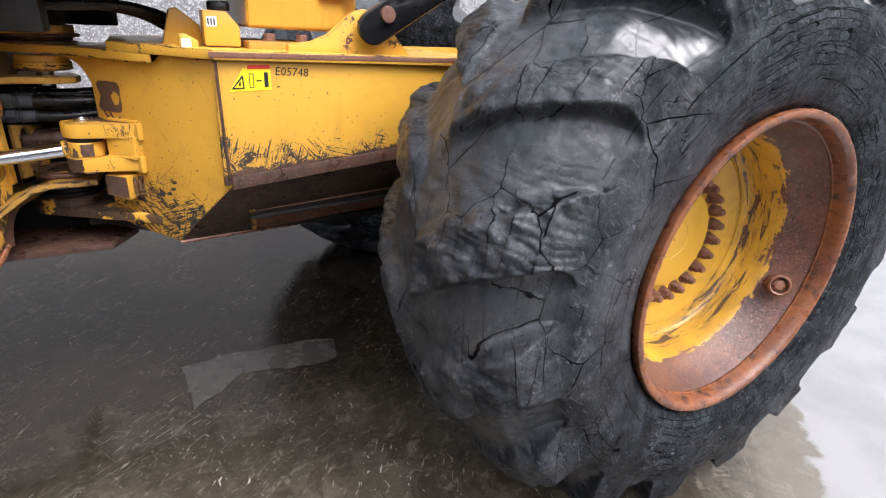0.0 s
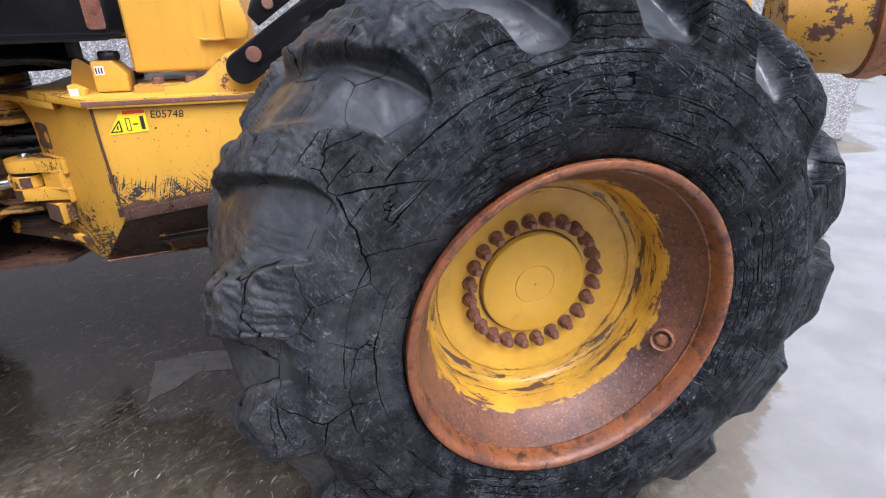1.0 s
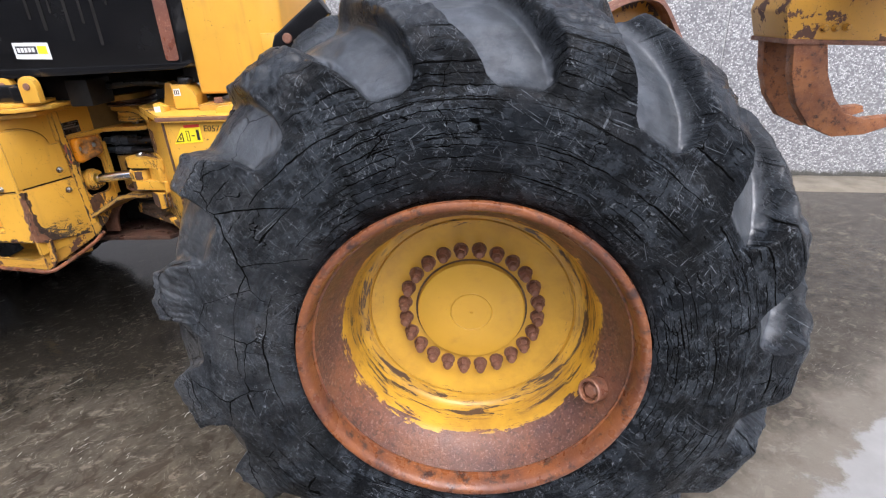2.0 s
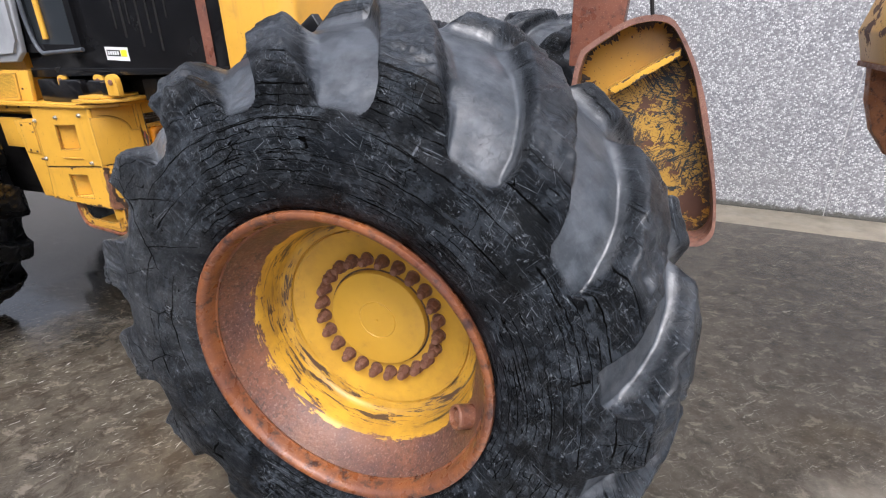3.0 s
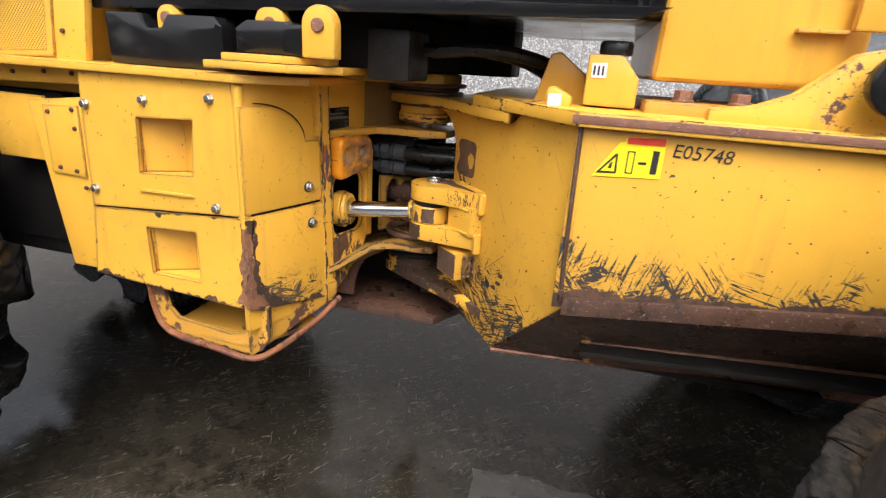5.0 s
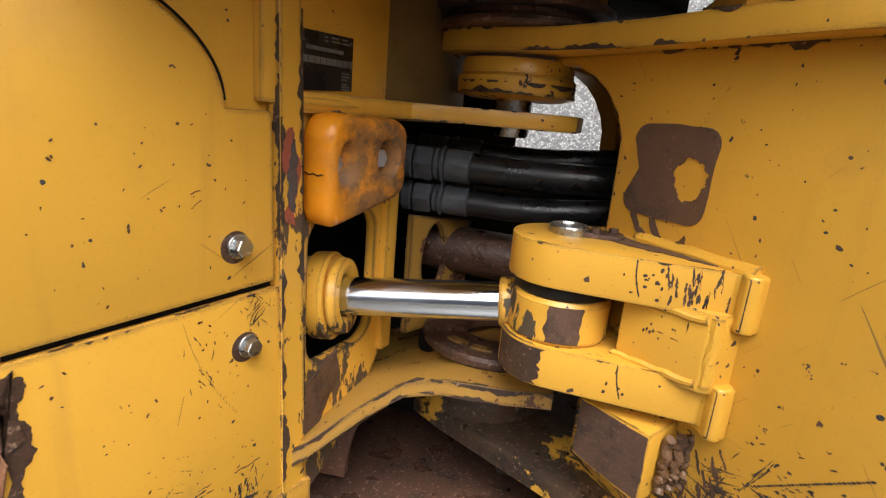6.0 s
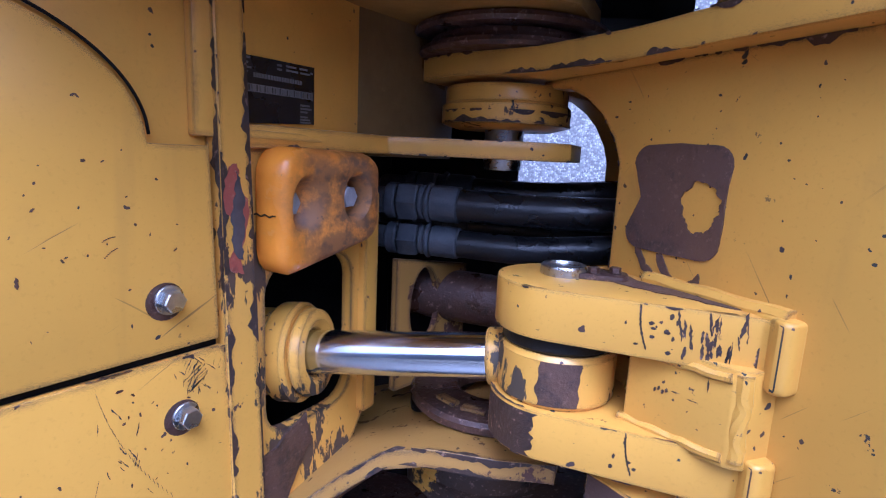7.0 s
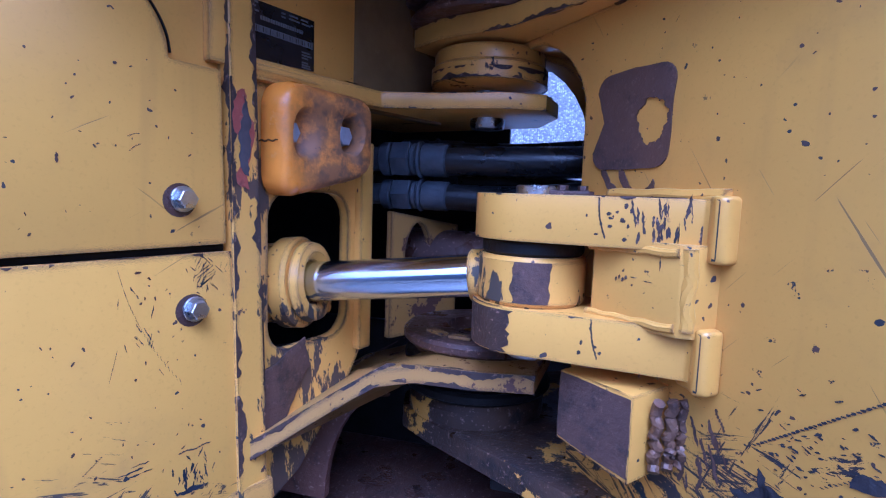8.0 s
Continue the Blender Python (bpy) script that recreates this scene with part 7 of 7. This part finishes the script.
for i in range(3):
    part("print", box((-1.203 + 0.008 * i, 1.0478, 1.403), (-1.199 + 0.008 * i, 1.0484, 1.421), 0), M_INK, tag)
part("gusset", prism([(-1.325, 1.335), (-1.21, 1.335), (-1.215, 1.40), (-1.275, 1.445), (-1.295, 1.44)], 0.05, upright((0, 1.20), (1, 1.20)), 0.005), M_YELLOW, skidder)
nub = part("grease_cover", prism([(-1.285, 1.332), (-1.235, 1.332), (-1.235, 1.36), (-1.27, 1.378), (-1.285, 1.375)], 0.04, upright((0, 1.05), (1, 1.05)), 0.005), M_YELLOW, skidder)
part("tag", prism([(-1.28, 1.342), (-1.255, 1.343), (-1.255, 1.365), (-1.28, 1.364)], 0.001, upright((0, 1.0095), (1, 1.0095)), 0), M_WHITE, nub)
# lug with the lift cylinder
lug_pts = [(-1.0, 1.333), (-0.60, 1.340), (-0.63, 1.372), (-0.68, 1.43), (-0.715, 1.462), (-0.76, 1.472), (-0.80, 1.462), (-0.835, 1.43), (-0.875, 1.395), (-0.93, 1.372), (-1.0, 1.362)]
part("cylinder_lug", prism(lug_pts, 0.03, upright((0, 0.985), (1, 0.985)), 0.004), M_DECK, skidder, "swept yellow cylinder lug on the deck edge")
lc = Vector((-0.748, 0.925, 1.420))
eye2 = bmesh.new()
merge(eye2, lathe([(0, -0.012), (0.040, -0.012), (0.045, -0.008), (0.045, 0.02), (0, 0.02)], 32, facing(lc, (0, -1, 0))))
part("cylinder_eye", eye2, M_BLACK, skidder, "black cylinder eye")
lm = Matrix.Translation(lc + Vector((0, -0.014, 0))) @ Matrix(((0.84, -0.54, 0, 0), (0, 0, -1, 0), (0.54, 0.84, 0, 0), (0, 0, 0, 1)))
bar = [(0.050 * math.cos(radians(a)), 0.050 * math.sin(radians(a))) for a in range(90, 271, 15)] + [(0.40, -0.056), (0.40, 0.056)]
arm = part("lift_link", prism(bar, 0.026, lm @ pose(0, 0, -0.012), 0.010, 3), M_BLACK, skidder, "black rounded lift link with a rusty bolt")
part("link_bolt", lathe([(0, 0), (0.024, 0), (0.025, 0.004), (0.022, 0.012), (0, 0.013)], 24, lm @ pose(0.055, 0.012, 0.014)), M_NUT, arm)
head = part("link_block", prism([(0.12, 0.065), (0.36, 0.075), (0.36, 0.145), (0.15, 0.135), (0.115, 0.11)], 0.05, lm @ pose(0, 0, -0.03), 0.008, 3), M_BLACK, skidder, "black block over the lift link")
part("block_bolt", lathe([(0, 0), (0.017, 0), (0.018, 0.004), (0.015, 0.010), (0, 0.011)], 20, lm @ pose(0.185, 0.10, 0.020)), M_NUT, head)
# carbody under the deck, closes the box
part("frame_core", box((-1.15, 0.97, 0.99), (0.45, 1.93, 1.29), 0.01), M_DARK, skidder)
part("rear_axle", rod((0, 0.36, HUB), (0, 2 * CENTRE - 0.36, HUB), 0.14, 32), M_SOOT, skidder)
part("front_axle", rod((-3.38, 0.56, HUB), (-3.38, 2 * CENTRE - 0.56, HUB), 0.14, 32), M_SOOT, skidder)

# plain body behind the engine covers
part("engine_housing", prism([(-4.15, 1.27), (-2.42, 1.27), (-2.42, 1.98), (-3.9, 1.93), (-4.15, 1.80)], 0.84, upright((0, 1.87), (1, 1.87)), 0.02), M_YELLOW, skidder)
part("front_chassis", box((-4.1, 1.04, 0.80), (-2.52, 1.86, 1.26), 0.02), M_DARK, skidder)

# ---------------------------------------------------------------- rear end: butt plate, boom and grapple
BP = [(0.495, 1.625), (0.61, 1.695), (0.74, 1.705), (0.80, 1.635), (0.89, 1.47), (0.985, 1.14), (1.03, 0.90), (1.01, 0.83), (0.95, 0.80), (0.40, 0.80), (0.40, 1.55)]


def inset(pts, d):
    c = Vector((sum(p[0] for p in pts) / len(pts), sum(p[1] for p in pts) / len(pts)))
    return [tuple(c + (Vector(p) - c) * (1 - d / (Vector(p) - c).length)) for p in pts]


def rounded(pts, rounds=2):
    for _ in range(rounds):
        pts = [q for a, b in zip(pts, pts[1:] + pts[:1]) for q in ((a[0] * 0.75 + b[0] * 0.25, a[1] * 0.75 + b[1] * 0.25), (a[0] * 0.25 + b[0] * 0.75, a[1] * 0.25 + b[1] * 0.75))]
    return pts


BP = rounded(BP)
M_BUTT = paint("butt_plate_paint", 1.5, 0.8, 1.30, YELLOW_DULL, 0.42)
# scraped paint, darkened for the shadow below the butt plate's ledge
M_SCRAPED_SHADED = paint("scraped_shaded_paint", 1.5, 1.0, 1.5, (0.48, 0.27, 0.045), 0.58, 0.6, smears=1.0)
M_BUTTRIM = rusty("butt_rim_rust", (0.17, 0.082, 0.060), (0.085, 0.042, 0.034), (0.24, 0.115, 0.08), 0.5)
bpm = upright((0, 1.42), (1, 1.42))
plate = part("butt_plate", prism(BP, 0.02, bpm, 0.004), M_BUTT, skidder, "worn yellow butt plate with a rusty rim")
worn_edge(plate, inset(BP, 0.024), 0.02, bpm, 51, 0.8, 0.045)
part("plate_rim", holed(BP, [inset(BP, 0.022)], 0.13, bpm @ pose(0, 0, 0.02)), M_BUTTRIM, plate, "thick rusty rim")
part("lower_panel", prism([(0.43, 0.83), (0.93, 0.83), (0.985, 0.89), (0.955, 1.12), (0.86, 1.44), (0.79, 1.545), (0.58, 1.405), (0.43, 1.36)], 0.004, bpm @ pose(0, 0, 0.021), 0.001), M_SCRAPED_SHADED, plate, "grimy scraped lower panel, darkened for shade below the ledge")
part("plate_ledge", prism([(0.55, 1.43), (0.58, 1.45), (0.80, 1.585), (0.80, 1.555), (0.58, 1.415)], 0.11, bpm @ pose(0, 0, 0.02), 0.003), M_YELLOW, plate)
worn_edge(plate, [(0.55, 1.43), (0.58, 1.45), (0.80, 1.585), (0.80, 1.555), (0.58, 1.415)], 0.11, bpm @ pose(0, 0, 0.02), 52, 0.7, 0.012)
part("boom", prism([(0.36, 1.50), (0.56, 1.50), (0.66, 2.6), (0.36, 2.6)], 0.22, upright((0, 1.75), (1, 1.75)), 0.01), M_BROWN, skidder, "brown rusted boom arm")
part("cable", hose([(0.70, 1.5, 1.6), (0.66, 1.5, 1.9), (0.64, 1.5, 2.5)], 0.008, 8, 5), M_SOOT, skidder)


def tong(y, turned):
    """One grapple tong: two curved rusty blades under a yellow head."""
    m = Matrix.Translation((0.20, y, 0))
    outer = [(1.60, 1.44), (1.63, 1.25), (1.69, 1.09), (1.79, 0.96), (1.94, 0.89), (2.12, 0.90), (2.32, 0.97)]
    inner = [(2.30, 1.01), (2.10, 0.99), (1.98, 1.03), (1.90, 1.12), (1.83, 1.25), (1.78, 1.44)]
    head = part("grapple_tong", prism([(1.57, 1.44), (2.3, 1.40), (2.3, 1.46), (2.2, 1.8), (1.56, 1.75), (1.52, 1.60)], 0.42, m @ upright((0, 0), (1, 0)) @ pose(0, 0, -0.42), 0.01), M_WORN, skidder, "yellow grapple tong head with rusty blades")
    part("head_edge", prism([(1.56, 1.425), (2.31, 1.385), (2.31, 1.41), (1.56, 1.452)], 0.44, m @ upright((0, 0), (1, 0)) @ pose(0, 0, -0.43), 0.004), M_NUT, head)
    for d in (0.0, 0.34):
        part("blade", prism(outer + inner, 0.08, m @ upright((0, d), (1, d)) @ pose(0, 0, -0.08), 0.006), M_RUST, head)
    for i in range(3):
        part("bolt", lathe([(0, 0), (0.02, 0), (0.022, 0.006), (0.014, 0.03), (0, 0.032)], 12, m @ pose(1.74 + 0.06 * i, 0.0, 1.50, 90, 0, 0)), M_WORN, head)


tong(2.2, False)
# near tong shell, ringed with rust
dm2 = facing((2.25, 1.02, 1.62), (0.80, -0.52, 0.16))
shell = part("grapple_tong", lathe([(0.10, -0.62), (0.22, -0.58), (0.275, -0.45), (0.305, -0.28), (0.31, -0.24)], 64, dm2), M_WORN, skidder, "yellow grapple tong shell with rusty ring edges")
part("ring", lathe([(0.305, -0.26), (0.33, -0.25), (0.345, -0.18), (0.335, -0.14), (0.30, -0.13), (0.30, -0.10), (0.345, -0.09), (0.36, -0.04), (0.35, 0.02), (0.30, 0.03)], 64, dm2), M_RUST, shell)

# boom that carries the grapple, above the view
part("boom_top", prism([(0.40, 2.58), (0.64, 2.50), (2.25, 2.30), (2.30, 2.46), (0.60, 2.72)], 0.20, upright((0, 1.74), (1, 1.74)), 0.01), M_BROWN, skidder)
part("grapple_hanger", rod((2.18, 1.64, 1.80), (2.18, 1.64, 2.36), 0.06, 20), M_BROWN, skidder)
part("grapple_beam", prism([(1.96, 1.05), (2.38, 1.05), (2.40, 2.2), (1.98, 2.2)], 0.14, pose(0, 0, 1.76), 0.01), M_WORN, skidder)

# far side of the yard: a yellow hoop on the ground
far_rail = thing("yellow_stand", (16.0, 9.8, 0), "yellow tubular stand lying far off in the yard", "stand")
part("hoop", hose([(15.6, 10.2, 0.05), (15.9, 10.0, 0.5), (16.3, 9.7, 0.62), (16.6, 9.4, 0.45), (16.8, 9.2, 0.05)], 0.09, 8, 6), M_YELLOW, far_rail)
part("beam", hose([(15.2, 10.5, 0.1), (18.2, 8.8, 0.1)], 0.09, 8, 4), M_PAD, far_rail)
